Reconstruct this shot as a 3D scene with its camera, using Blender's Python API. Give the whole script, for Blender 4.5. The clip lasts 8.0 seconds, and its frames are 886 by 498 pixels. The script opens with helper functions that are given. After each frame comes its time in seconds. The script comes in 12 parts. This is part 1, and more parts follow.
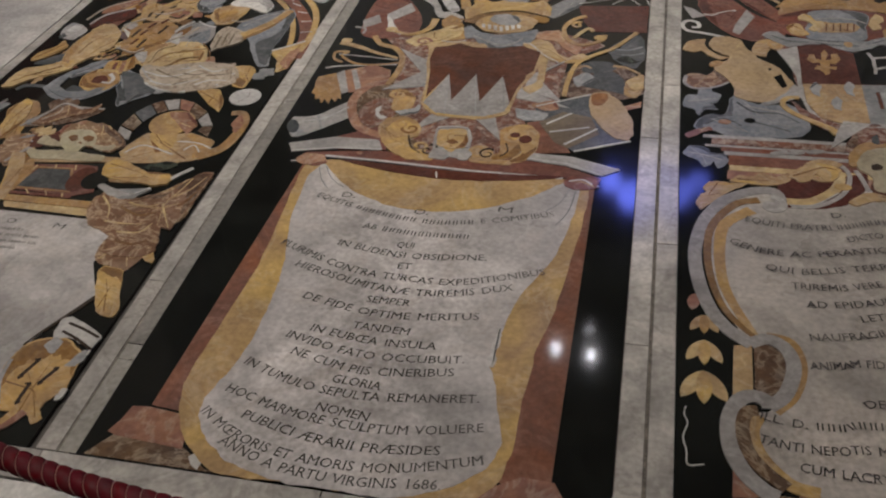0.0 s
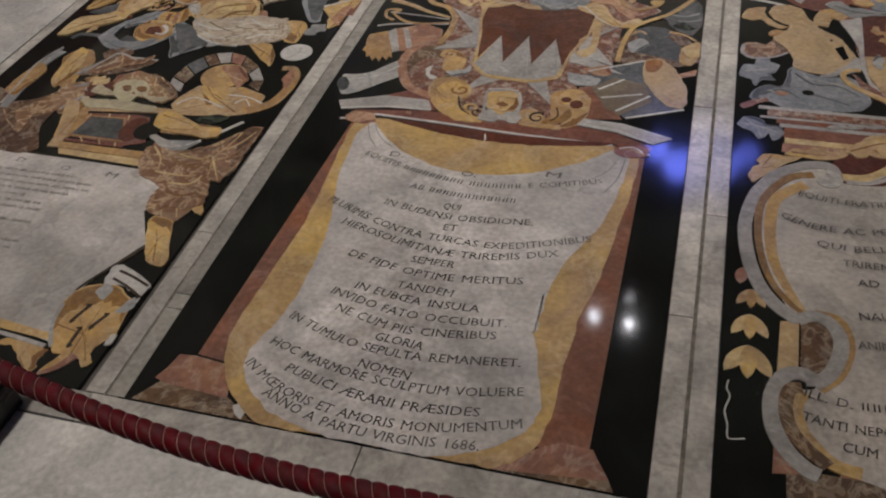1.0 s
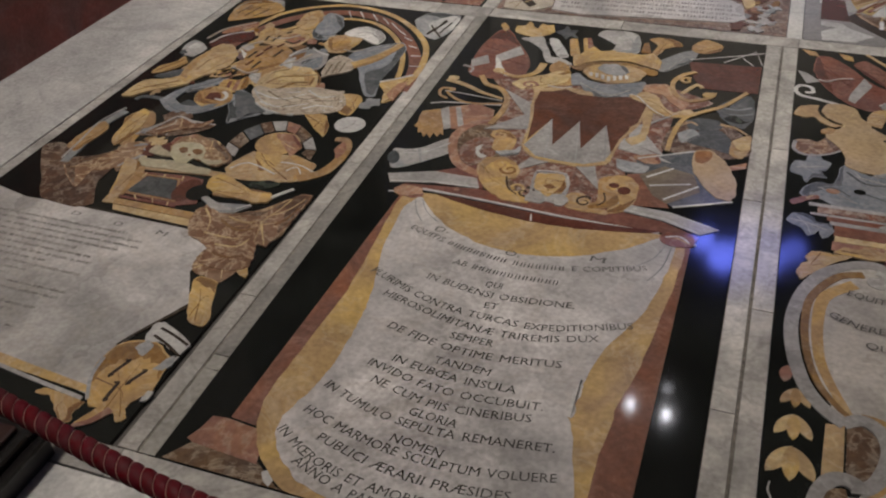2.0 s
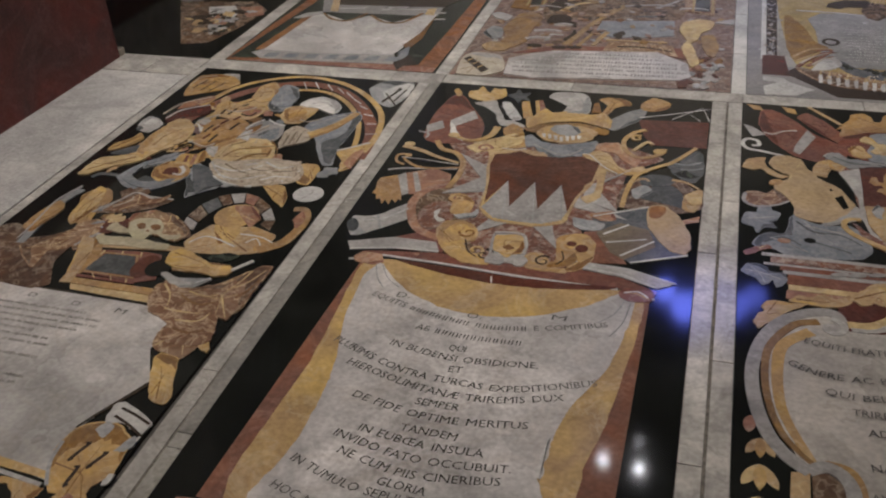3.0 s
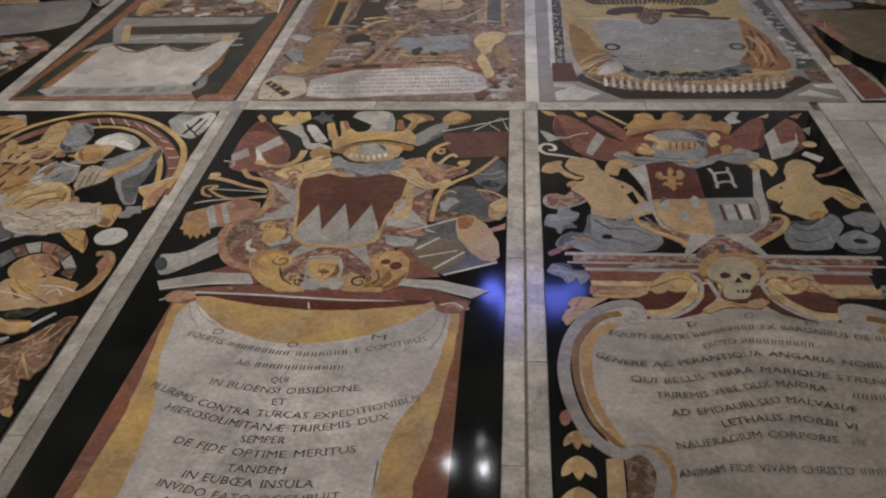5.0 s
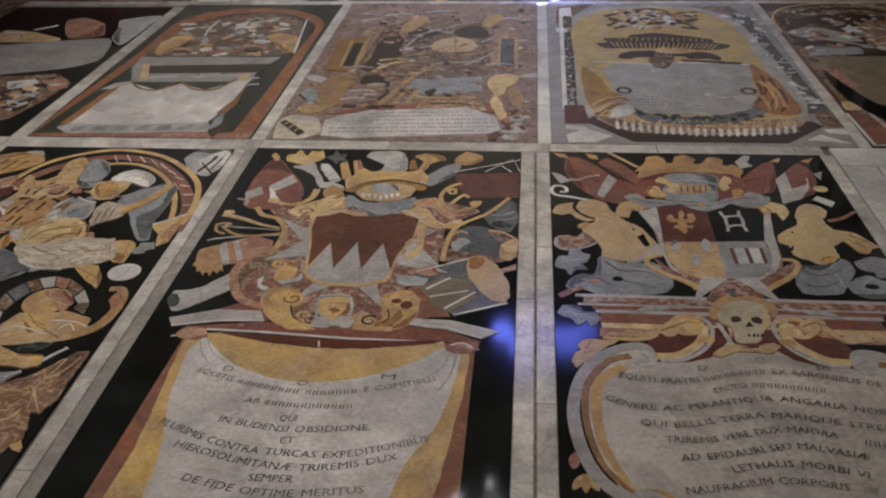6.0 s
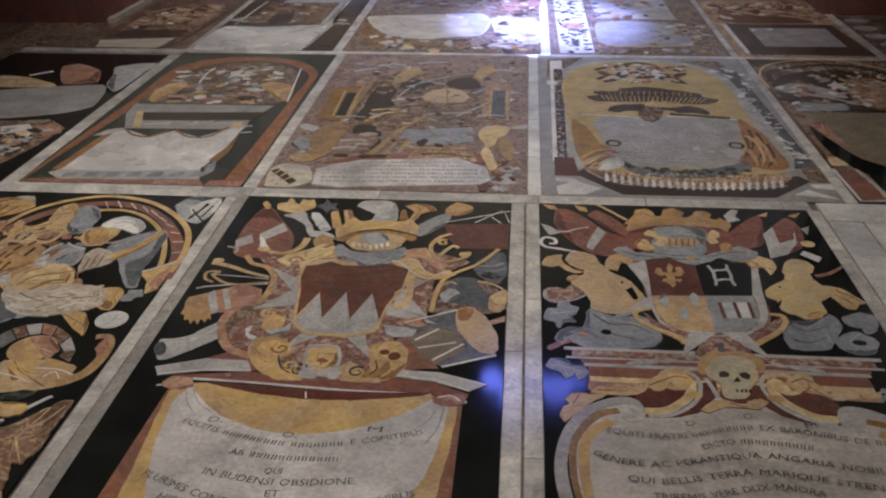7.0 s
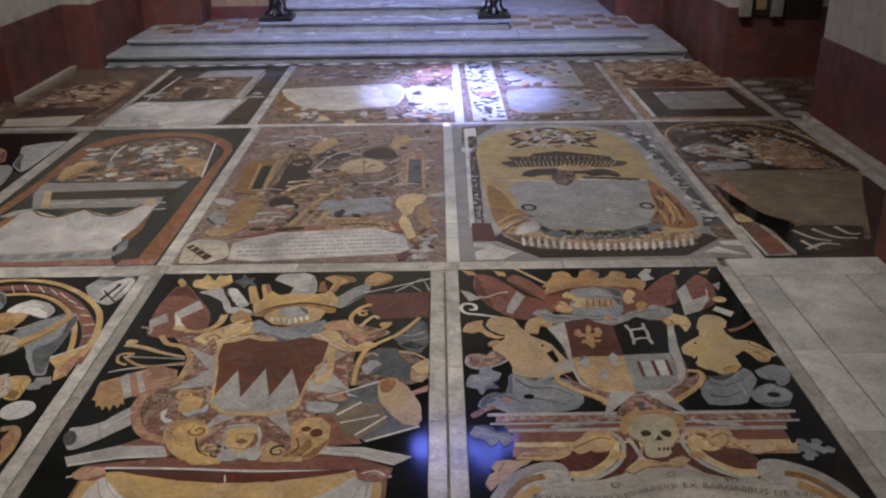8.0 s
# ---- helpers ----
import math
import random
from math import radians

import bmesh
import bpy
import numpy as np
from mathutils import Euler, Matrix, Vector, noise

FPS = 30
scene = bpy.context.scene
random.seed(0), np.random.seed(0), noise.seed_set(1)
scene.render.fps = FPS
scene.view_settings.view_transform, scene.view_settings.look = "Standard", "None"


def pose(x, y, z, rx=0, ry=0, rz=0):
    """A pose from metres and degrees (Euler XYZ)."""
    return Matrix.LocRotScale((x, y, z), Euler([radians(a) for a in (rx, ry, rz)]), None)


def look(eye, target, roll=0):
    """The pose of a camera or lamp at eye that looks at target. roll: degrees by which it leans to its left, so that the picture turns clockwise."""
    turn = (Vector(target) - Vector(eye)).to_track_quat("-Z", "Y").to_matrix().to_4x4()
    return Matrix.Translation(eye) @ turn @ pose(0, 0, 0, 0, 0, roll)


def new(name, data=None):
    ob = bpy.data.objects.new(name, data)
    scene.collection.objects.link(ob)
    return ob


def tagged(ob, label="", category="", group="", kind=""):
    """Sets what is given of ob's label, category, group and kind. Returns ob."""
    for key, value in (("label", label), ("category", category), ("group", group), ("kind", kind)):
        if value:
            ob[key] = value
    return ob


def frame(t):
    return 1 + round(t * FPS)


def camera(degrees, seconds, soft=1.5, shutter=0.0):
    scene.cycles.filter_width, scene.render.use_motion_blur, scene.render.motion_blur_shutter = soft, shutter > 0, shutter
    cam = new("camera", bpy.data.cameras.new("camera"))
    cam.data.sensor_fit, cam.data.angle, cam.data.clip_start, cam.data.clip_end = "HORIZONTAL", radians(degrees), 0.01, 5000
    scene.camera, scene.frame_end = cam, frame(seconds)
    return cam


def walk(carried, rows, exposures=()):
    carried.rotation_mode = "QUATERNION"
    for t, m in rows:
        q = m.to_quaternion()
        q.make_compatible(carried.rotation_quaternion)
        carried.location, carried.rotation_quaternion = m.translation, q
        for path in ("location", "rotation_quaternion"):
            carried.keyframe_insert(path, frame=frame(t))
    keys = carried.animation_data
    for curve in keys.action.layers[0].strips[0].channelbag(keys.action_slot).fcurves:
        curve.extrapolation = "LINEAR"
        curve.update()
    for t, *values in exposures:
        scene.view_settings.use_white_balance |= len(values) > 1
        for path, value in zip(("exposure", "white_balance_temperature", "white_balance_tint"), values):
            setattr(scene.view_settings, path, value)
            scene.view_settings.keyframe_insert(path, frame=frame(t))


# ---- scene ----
cam = camera(52.2, 8.0, soft=2.2)
PATH = [
    (0, (-0.1467, -3.6310, 1.5528), (-0.5319, -2.1336, 0.2841), -4.08),
    (0.5, (-0.1433, -3.6276, 1.5471), (-0.6127, -2.1799, 0.2494), -5.44),
    (1, (-0.1612, -3.6338, 1.5538), (-0.6229, -2.2110, 0.2263), -4.12),
    (1.5, (-0.1813, -3.6352, 1.5591), (-0.6945, -2.1745, 0.2930), -2.03),
    (1.7, (-0.1768, -3.6326, 1.5502), (-0.7221, -2.1587, 0.3132), -1.95),
    (2.8, (-0.1550, -3.6367, 1.5763), (-0.7187, -2.0640, 0.4767), -3.14),
    (3, (-0.1544, -3.6348, 1.5708), (-0.6706, -2.0370, 0.4843), -3.19),
    (3.5, (-0.1378, -3.6164, 1.5628), (-0.5349, -1.9830, 0.4792), -3.38),
    (4, (-0.1020, -3.6043, 1.5562), (-0.3542, -1.9474, 0.4648), -3.93),
    (4.2, (-0.0957, -3.6242, 1.5541), (-0.3009, -1.9573, 0.4680), -3.49),
    (5.3, (-0.1055, -3.6291, 1.6104), (-0.2546, -1.9398, 0.5502), -1.85),
    (5.5, (-0.0928, -3.6348, 1.6068), (-0.2616, -1.9349, 0.5668), -2.10),
    (6, (-0.1012, -3.6344, 1.6102), (-0.2784, -1.9126, 0.6082), -1.58),
    (6.5, (-0.0948, -3.6326, 1.6202), (-0.2657, -1.8851, 0.6626), -1.00),
    (7, (-0.0956, -3.6300, 1.6285), (-0.2556, -1.8580, 0.7151), -0.57),
    (7.5, (-0.0737, -3.6150, 1.6288), (-0.1470, -1.8030, 0.7855), -1.32),
    (8, (-0.0728, -3.6200, 1.6403), (-0.0687, -1.7801, 0.8561), -0.67),
]
walk(cam, [(t, look(eye, target, roll)) for t, eye, target, roll in PATH])

# ---------- light ----------
world = bpy.data.worlds.new("church_air")
scene.world = world
world.use_nodes = True
world.node_tree.nodes["Background"].inputs[0].default_value = (0.9, 0.85, 0.78, 1)
world.node_tree.nodes["Background"].inputs[1].default_value = 0.03


def lamp(name, kind, eye, target, watts, colour, **settings):
    data = bpy.data.lights.new(name, kind)
    data.energy, data.color = watts, colour
    if kind == "AREA":
        data.shape, data.size = "DISK", settings["size"]
    if kind == "SPOT":
        data.spot_size, data.spot_blend, data.shadow_soft_size = radians(settings["cone"]), settings["blend"], settings["size"]
    ob = new(name, data)
    ob.matrix_world = look(eye, target)
    return ob


WARM = (1.0, 0.905, 0.83)
COOL = (0.95, 0.95, 1.0)
# Unseen fills added overhead, kept out of floor reflections; the third brightens far walls.
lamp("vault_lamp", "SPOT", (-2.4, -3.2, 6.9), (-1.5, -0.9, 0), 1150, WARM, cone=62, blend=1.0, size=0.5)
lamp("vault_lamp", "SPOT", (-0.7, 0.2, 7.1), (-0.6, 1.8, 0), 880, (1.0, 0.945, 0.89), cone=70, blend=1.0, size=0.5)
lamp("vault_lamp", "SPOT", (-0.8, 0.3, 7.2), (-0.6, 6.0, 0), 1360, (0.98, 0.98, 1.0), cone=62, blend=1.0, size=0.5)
# Unseen fill on the end wall, added so the floor reflects a pale veil
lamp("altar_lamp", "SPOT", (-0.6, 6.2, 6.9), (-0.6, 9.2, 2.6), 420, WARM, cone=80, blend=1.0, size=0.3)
lamp("stage_spotlight", "SPOT", (0.10, 7.4, 5.6), (0.09, 3.42, 0), 20000, (0.30, 0.36, 1.0), cone=14.5, blend=0.85, size=0.05)
# Wider bluish spot, unseen, added to tint the far slab rows
lamp("stage_spotlight", "SPOT", (0.10, 7.4, 5.6), (0.0, 2.7, 0), 1000, (0.32, 0.42, 1.0), cone=28, blend=1.0, size=0.05)
lamp("stage_spotlight", "SPOT", (-0.84, 4.38, 6.7), (-0.3, -1.0, 0), 5.5, COOL, cone=50, blend=0.6, size=0.04)
lamp("stage_spotlight", "SPOT", (-0.40, 4.33, 6.7), (-0.2, -1.0, 0), 7.0, COOL, cone=50, blend=0.6, size=0.042)
lamp("stage_spotlight", "SPOT", (-0.45, 4.78, 6.7), (-0.2, -1.0, 0), 1.0, COOL, cone=50, blend=0.6, size=0.035)
# blue washes known by reflection only, placed and sized to fit the camera's view
for x, y, watts, size in ((-0.40, 8.1, 17, 0.17), (-0.06, 7.75, 28, 0.22), (0.26, 8.1, 12, 0.20), (0.60, 7.9, 16, 0.22), (0.92, 8.2, 8, 0.18)):
    lamp("stage_spotlight", "SPOT", (x, y, 6.7), (-0.2, 1.5, 0.0), watts, (0.15, 0.20, 1.0), cone=75, blend=0.6, size=size)
lamp("stage_spotlight", "SPOT", (-0.1, 3.2, 6.9), (-0.3, 5.8, 0.2), 2100, (0.20, 0.29, 1.0), cone=42, blend=0.9, size=0.15)


# ---------- materials ----------
def marble(name, base, second, vein, scale=6.0, veins=0.5, rough=0.16, mottle=0.5, spread=0.12, gloss=0.5, speck=0.0):
    """Polished stone: clouds of two colours, thin veins, fine specks and a tone of its own for each piece."""
    mat = bpy.data.materials.new(name)
    mat.use_nodes = True
    nt = mat.node_tree
    n, l = nt.nodes, nt.links
    bsdf = n["Principled BSDF"]
    geo = n.new("ShaderNodeNewGeometry")
    info = n.new("ShaderNodeObjectInfo")
    shift = n.new("ShaderNodeVectorMath"); shift.operation = "MULTIPLY_ADD"
    comb = n.new("ShaderNodeCombineXYZ")
    for k in range(3):
        l.new(info.outputs["Random"], comb.inputs[k])
    l.new(comb.outputs[0], shift.inputs[0])
    shift.inputs[1].default_value = (7.0, 13.0, 5.0)
    l.new(geo.outputs["Position"], shift.inputs[2])
    vec = shift.outputs[0]
    cloud = n.new("ShaderNodeTexNoise")
    cloud.inputs["Scale"].default_value, cloud.inputs["Detail"].default_value = scale, 7
    cloud.inputs["Distortion"].default_value = 0.9
    l.new(vec, cloud.inputs["Vector"])
    ramp = n.new("ShaderNodeValToRGB")
    ramp.color_ramp.elements[0].position, ramp.color_ramp.elements[1].position = 0.5 - 0.3 * (1 - mottle) - 0.05, 0.5 + 0.3 * (1 - mottle) + 0.05
    ramp.color_ramp.elements[0].color, ramp.color_ramp.elements[1].color = (*base, 1), (*second, 1)
    l.new(cloud.outputs[0], ramp.inputs[0])
    warp = n.new("ShaderNodeTexNoise")
    warp.inputs["Scale"].default_value, warp.inputs["Detail"].default_value = scale * 0.6, 9
    warp.inputs["Roughness"].default_value = 0.62
    warp.inputs["Distortion"].default_value = 1.6
    l.new(vec, warp.inputs["Vector"])
    away = n.new("ShaderNodeMath"); away.operation = "SUBTRACT"; away.inputs[1].default_value = 0.5
    l.new(warp.outputs[0], away.inputs[0])
    absol = n.new("ShaderNodeMath"); absol.operation = "ABSOLUTE"
    l.new(away.outputs[0], absol.inputs[0])
    line = n.new("ShaderNodeMapRange")
    line.inputs["From Min"].default_value, line.inputs["From Max"].default_value = 0.0, 0.035
    line.inputs["To Min"].default_value, line.inputs["To Max"].default_value = veins, 0.0
    l.new(absol.outputs[0], line.inputs["Value"])
    mix = n.new("ShaderNodeMix"); mix.data_type = "RGBA"
    l.new(line.outputs[0], mix.inputs[0]); l.new(ramp.outputs[0], mix.inputs[6])
    mix.inputs[7].default_value = (*vein, 1)
    colour = mix.outputs[2]
    if speck:
        cells = n.new("ShaderNodeTexVoronoi")
        cells.inputs["Scale"].default_value = 55
        l.new(vec, cells.inputs["Vector"])
        split = n.new("ShaderNodeSeparateColor"); l.new(cells.outputs["Color"], split.inputs[0])
        pick = n.new("ShaderNodeMapRange")
        pick.inputs["From Min"].default_value, pick.inputs["From Max"].default_value = 0.62, 0.95
        pick.inputs["To Min"].default_value, pick.inputs["To Max"].default_value = 0.0, speck
        l.new(split.outputs[0], pick.inputs["Value"])
        m2 = n.new("ShaderNodeMix"); m2.data_type = "RGBA"
        l.new(pick.outputs[0], m2.inputs[0]); l.new(colour, m2.inputs[6]); m2.inputs[7].default_value = (*vein, 1)
        colour = m2.outputs[2]
    dirt = n.new("ShaderNodeTexNoise")
    dirt.inputs["Scale"].default_value, dirt.inputs["Detail"].default_value = 70, 3
    l.new(geo.outputs["Position"], dirt.inputs["Vector"])
    tone = n.new("ShaderNodeMapRange")
    tone.inputs["To Min"].default_value, tone.inputs["To Max"].default_value = 1 - spread, 1 + spread
    l.new(info.outputs["Random"], tone.inputs["Value"])
    tone2 = n.new("ShaderNodeMapRange")
    tone2.inputs["From Min"].default_value, tone2.inputs["From Max"].default_value = 0.3, 0.7
    tone2.inputs["To Min"].default_value, tone2.inputs["To Max"].default_value = 0.84, 1.12
    l.new(dirt.outputs[0], tone2.inputs["Value"])
    stain = n.new("ShaderNodeTexNoise")
    stain.inputs["Scale"].default_value, stain.inputs["Detail"].default_value = 6.5, 5
    stain.inputs["Roughness"].default_value, stain.inputs["Distortion"].default_value = 0.65, 0.6
    l.new(geo.outputs["Position"], stain.inputs["Vector"])
    tone3 = n.new("ShaderNodeMapRange")
    tone3.inputs["From Min"].default_value, tone3.inputs["From Max"].default_value = 0.32, 0.68
    tone3.inputs["To Min"].default_value, tone3.inputs["To Max"].default_value = 0.80, 1.15
    l.new(stain.outputs[0], tone3.inputs["Value"])
    both = n.new("ShaderNodeMath"); both.operation = "MULTIPLY"
    l.new(tone.outputs[0], both.inputs[0]); l.new(tone2.outputs[0], both.inputs[1])
    three = n.new("ShaderNodeMath"); three.operation = "MULTIPLY"
    l.new(both.outputs[0], three.inputs[0]); l.new(tone3.outputs[0], three.inputs[1])
    hue = n.new("ShaderNodeHueSaturation")
    shade = n.new("ShaderNodeMapRange")
    shade.inputs["To Min"].default_value, shade.inputs["To Max"].default_value = 0.49, 0.508
    l.new(info.outputs["Random"], shade.inputs["Value"]); l.new(shade.outputs[0], hue.inputs["Hue"])
    strong = n.new("ShaderNodeMapRange")
    strong.inputs["From Min"].default_value, strong.inputs["From Max"].default_value = 0.3, 0.7
    strong.inputs["To Min"].default_value, strong.inputs["To Max"].default_value = 1.12, 0.82
    l.new(cloud.outputs[0], strong.inputs["Value"]); l.new(strong.outputs[0], hue.inputs["Saturation"])
    l.new(colour, hue.inputs["Color"])
    final = n.new("ShaderNodeVectorMath"); final.operation = "SCALE"
    l.new(hue.outputs[0], final.inputs[0]); l.new(three.outputs[0], final.inputs["Scale"])
    l.new(final.outputs[0], bsdf.inputs["Base Color"])
    wear = n.new("ShaderNodeTexNoise")
    wear.inputs["Scale"].default_value, wear.inputs["Detail"].default_value = 2.3, 5
    l.new(geo.outputs["Position"], wear.inputs["Vector"])
    rmap = n.new("ShaderNodeMapRange")
    rmap.inputs["From Min"].default_value, rmap.inputs["From Max"].default_value = 0.3, 0.7
    rmap.inputs["To Min"].default_value, rmap.inputs["To Max"].default_value = rough * 0.75, rough * 1.5
    l.new(wear.outputs[0], rmap.inputs["Value"])
    l.new(rmap.outputs[0], bsdf.inputs["Roughness"])
    bsdf.inputs["Specular IOR Level"].default_value = gloss
    bump = n.new("ShaderNodeBump")
    bump.inputs["Strength"].default_value, bump.inputs["Distance"].default_value = 0.02, 0.001
    l.new(dirt.outputs[0], bump.inputs["Height"]); l.new(bump.outputs[0], bsdf.inputs["Normal"])
    return mat


BLACK = marble("black_marble", (0.005, 0.005, 0.005), (0.012, 0.014, 0.012), (0.022, 0.024, 0.022), 3, 0.2, 0.06, 0.3, 0.2)
WHITE = marble("white_marble", (0.62, 0.605, 0.575), (0.43, 0.425, 0.41), (0.30, 0.30, 0.29), 2.0, 0.3, 0.13, 0.5)
TABLET = marble("pale_tablet_marble", (0.63, 0.605, 0.585), (0.33, 0.315, 0.30), (0.46, 0.40, 0.33), 2.6, 0.22, 0.24, 0.62, 0.05)
BORDER = marble("grey_white_border_marble", (0.52, 0.495, 0.455), (0.33, 0.315, 0.29), (0.20, 0.185, 0.165), 6, 0.35, 0.13, 0.62, 0.2)
GREY = marble("grey_marble", (0.22, 0.23, 0.235), (0.33, 0.33, 0.33), (0.45, 0.44, 0.42), 9, 0.35, 0.18, 0.4, 0.2)
DARKGREY = marble("dark_grey_marble", (0.06, 0.068, 0.07), (0.12, 0.125, 0.13), (0.2, 0.2, 0.2), 10, 0.3, 0.18, 0.4, 0.2)
SILVER = marble("silver_grey_marble", (0.39, 0.375, 0.36), (0.28, 0.265, 0.255), (0.50, 0.49, 0.46), 8, 0.35, 0.18, 0.4, 0.12)
GOLD = marble("yellow_marble", (0.49, 0.335, 0.15), (0.31, 0.18, 0.075), (0.54, 0.44, 0.30), 8, 0.35, 0.16, 0.55, 0.2)
PALEGOLD = marble("pale_yellow_marble", (0.52, 0.40, 0.23), (0.37, 0.235, 0.105), (0.58, 0.5, 0.36), 10, 0.35, 0.16, 0.55, 0.16)
TAN = marble("tan_marble", (0.46, 0.36, 0.21), (0.42, 0.31, 0.17), (0.36, 0.25, 0.13), 5, 0.3, 0.2, 0.3, 0.08)
RED = marble("red_marble", (0.225, 0.105, 0.075), (0.155, 0.068, 0.052), (0.33, 0.18, 0.13), 7, 0.3, 0.06, 0.4, 0.12)
BROWN = marble("brown_red_marble", (0.118, 0.05, 0.036), (0.086, 0.038, 0.029), (0.17, 0.07, 0.05), 7, 0.3, 0.16, 0.4, 0.1)
PINK = marble("pink_breccia", (0.33, 0.19, 0.13), (0.23, 0.10, 0.07), (0.50, 0.40, 0.32), 9, 0.38, 0.18, 0.6, 0.15)
BRECCIA = marble("red_speckled_breccia", (0.20, 0.095, 0.07), (0.13, 0.062, 0.048), (0.40, 0.33, 0.28), 22, 0.5, 0.18, 0.55, 0.12, speck=0.6)
BROWNBRECCIA = marble("brown_breccia", (0.14, 0.088, 0.058), (0.085, 0.052, 0.036), (0.36, 0.29, 0.22), 11, 0.55, 0.18, 0.55, 0.15, speck=0.3)
DRAPERY = marble("veined_drapery_marble", (0.19, 0.115, 0.075), (0.26, 0.155, 0.09), (0.50, 0.38, 0.25), 14, 0.9, 0.18, 0.6, 0.15)
LETTER = marble("engraved_black_filling", (0.04, 0.038, 0.035), (0.085, 0.08, 0.074), (0.16, 0.15, 0.135), 20, 0.35, 0.4, 0.4, 0.1)
WORN = marble("worn_grey_writing", (0.20, 0.19, 0.175), (0.30, 0.28, 0.26), (0.34, 0.32, 0.3), 25, 0.2, 0.4, 0.3, 0.25)
GREYBORDER = marble("grey_border_marble", (0.36, 0.345, 0.31), (0.26, 0.25, 0.225), (0.18, 0.17, 0.15), 5, 0.4, 0.2, 0.35, 0.2)
ORANGE = marble("orange_marble", (0.26, 0.125, 0.06), (0.19, 0.085, 0.042), (0.4, 0.22, 0.12), 8, 0.4, 0.18, 0.5, 0.1)
OCHRE = marble("ochre_marble", (0.40, 0.31, 0.14), (0.33, 0.24, 0.10), (0.45, 0.38, 0.22), 5, 0.3, 0.18, 0.4, 0.05)
GREYTABLET = marble("grey_tablet_marble", (0.29, 0.28, 0.27), (0.22, 0.215, 0.21), (0.36, 0.34, 0.32), 4, 0.3, 0.2, 0.4, 0.08)
BONE = marble("pale_bone_marble", (0.43, 0.39, 0.28), (0.35, 0.30, 0.20), (0.49, 0.45, 0.36), 8, 0.3, 0.18, 0.4, 0.1)
PURPLE = marble("purple_grey_marble", (0.12, 0.085, 0.085), (0.16, 0.11, 0.11), (0.24, 0.2, 0.2), 8, 0.3, 0.18, 0.4, 0.1)
VEINED = marble("cream_marble_with_brown_veins", (0.50, 0.45, 0.37), (0.42, 0.35, 0.26), (0.20, 0.15, 0.10), 16, 0.75, 0.18, 0.5, 0.1)
OLIVETABLET = marble("olive_brown_marble", (0.20, 0.16, 0.11), (0.15, 0.12, 0.085), (0.25, 0.21, 0.15), 4, 0.3, 0.2, 0.4, 0.05)
CREAM = marble("cream_marble", (0.46, 0.41, 0.34), (0.36, 0.31, 0.25), (0.5, 0.46, 0.4), 4, 0.3, 0.2, 0.4, 0.1)
PALETEXT = marble("pinkish_white_marble", (0.42, 0.34, 0.29), (0.33, 0.26, 0.22), (0.3, 0.2, 0.16), 6, 0.4, 0.2, 0.4, 0.05)
MORTAR = marble("dark_joint_mortar", (0.10, 0.09, 0.08), (0.06, 0.055, 0.05), (0.15, 0.14, 0.12), 30, 0.2, 0.7, 0.5, 0.05)
GREEN = marble("green_black_marble", (0.030, 0.034, 0.029), (0.020, 0.022, 0.019), (0.12, 0.15, 0.11), 10, 0.5, 0.18, 0.5, 0.1)
CHARCOAL = marble("brown_black_marble", (0.05, 0.038, 0.03), (0.035, 0.026, 0.02), (0.12, 0.09, 0.07), 10, 0.3, 0.18, 0.5, 0.1)
STEP = marble("grey_white_step_marble", (0.44, 0.45, 0.47), (0.35, 0.36, 0.38), (0.25, 0.26, 0.28), 2.2, 0.2, 0.20, 0.4, 0.06)
PLASTER_RED = marble("red_painted_plaster", (0.20, 0.072, 0.060), (0.115, 0.046, 0.041), (0.26, 0.14, 0.12), 3.2, 0.22, 0.55, 0.62, 0.03, 0.3)
PLASTER_WHITE = marble("cream_plaster", (0.55, 0.51, 0.44), (0.48, 0.45, 0.39), (0.42, 0.39, 0.33), 2, 0.2, 0.7, 0.4, 0.03, 0.2)
VAULT = marble("gilded_carved_limestone", (0.26, 0.20, 0.14), (0.18, 0.14, 0.10), (0.2, 0.15, 0.08), 1.5, 0.3, 0.6, 0.4, 0.05, 0.3)
IRON = marble("black_wrought_iron", (0.012, 0.011, 0.011), (0.02, 0.018, 0.017), (0.03, 0.028, 0.025), 20, 0.2, 0.35, 0.4, 0.1)
GLOSSBLACK = marble("black_lacquer", (0.008, 0.007, 0.007), (0.012, 0.011, 0.01), (0.02, 0.018, 0.016), 10, 0.2, 0.22, 0.4, 0.1)
DARKWOOD = marble("dark_red_stained_wood", (0.03, 0.010, 0.008), (0.02, 0.008, 0.006), (0.05, 0.02, 0.015), 10, 0.3, 0.3, 0.4, 0.1)
BRASS = marble("brushed_steel", (0.4, 0.38, 0.34), (0.35, 0.33, 0.3), (0.45, 0.42, 0.38), 20, 0.2, 0.3, 0.4, 0.1)
VELVET = marble("crimson_rope_velvet", (0.115, 0.008, 0.016), (0.08, 0.005, 0.012), (0.14, 0.02, 0.03), 40, 0.2, 0.65, 0.5, 0.02, 0.2)
CORD = marble("pink_gold_cord", (0.5, 0.30, 0.25), (0.42, 0.24, 0.18), (0.55, 0.4, 0.3), 60, 0.3, 0.4, 0.5, 0.02)


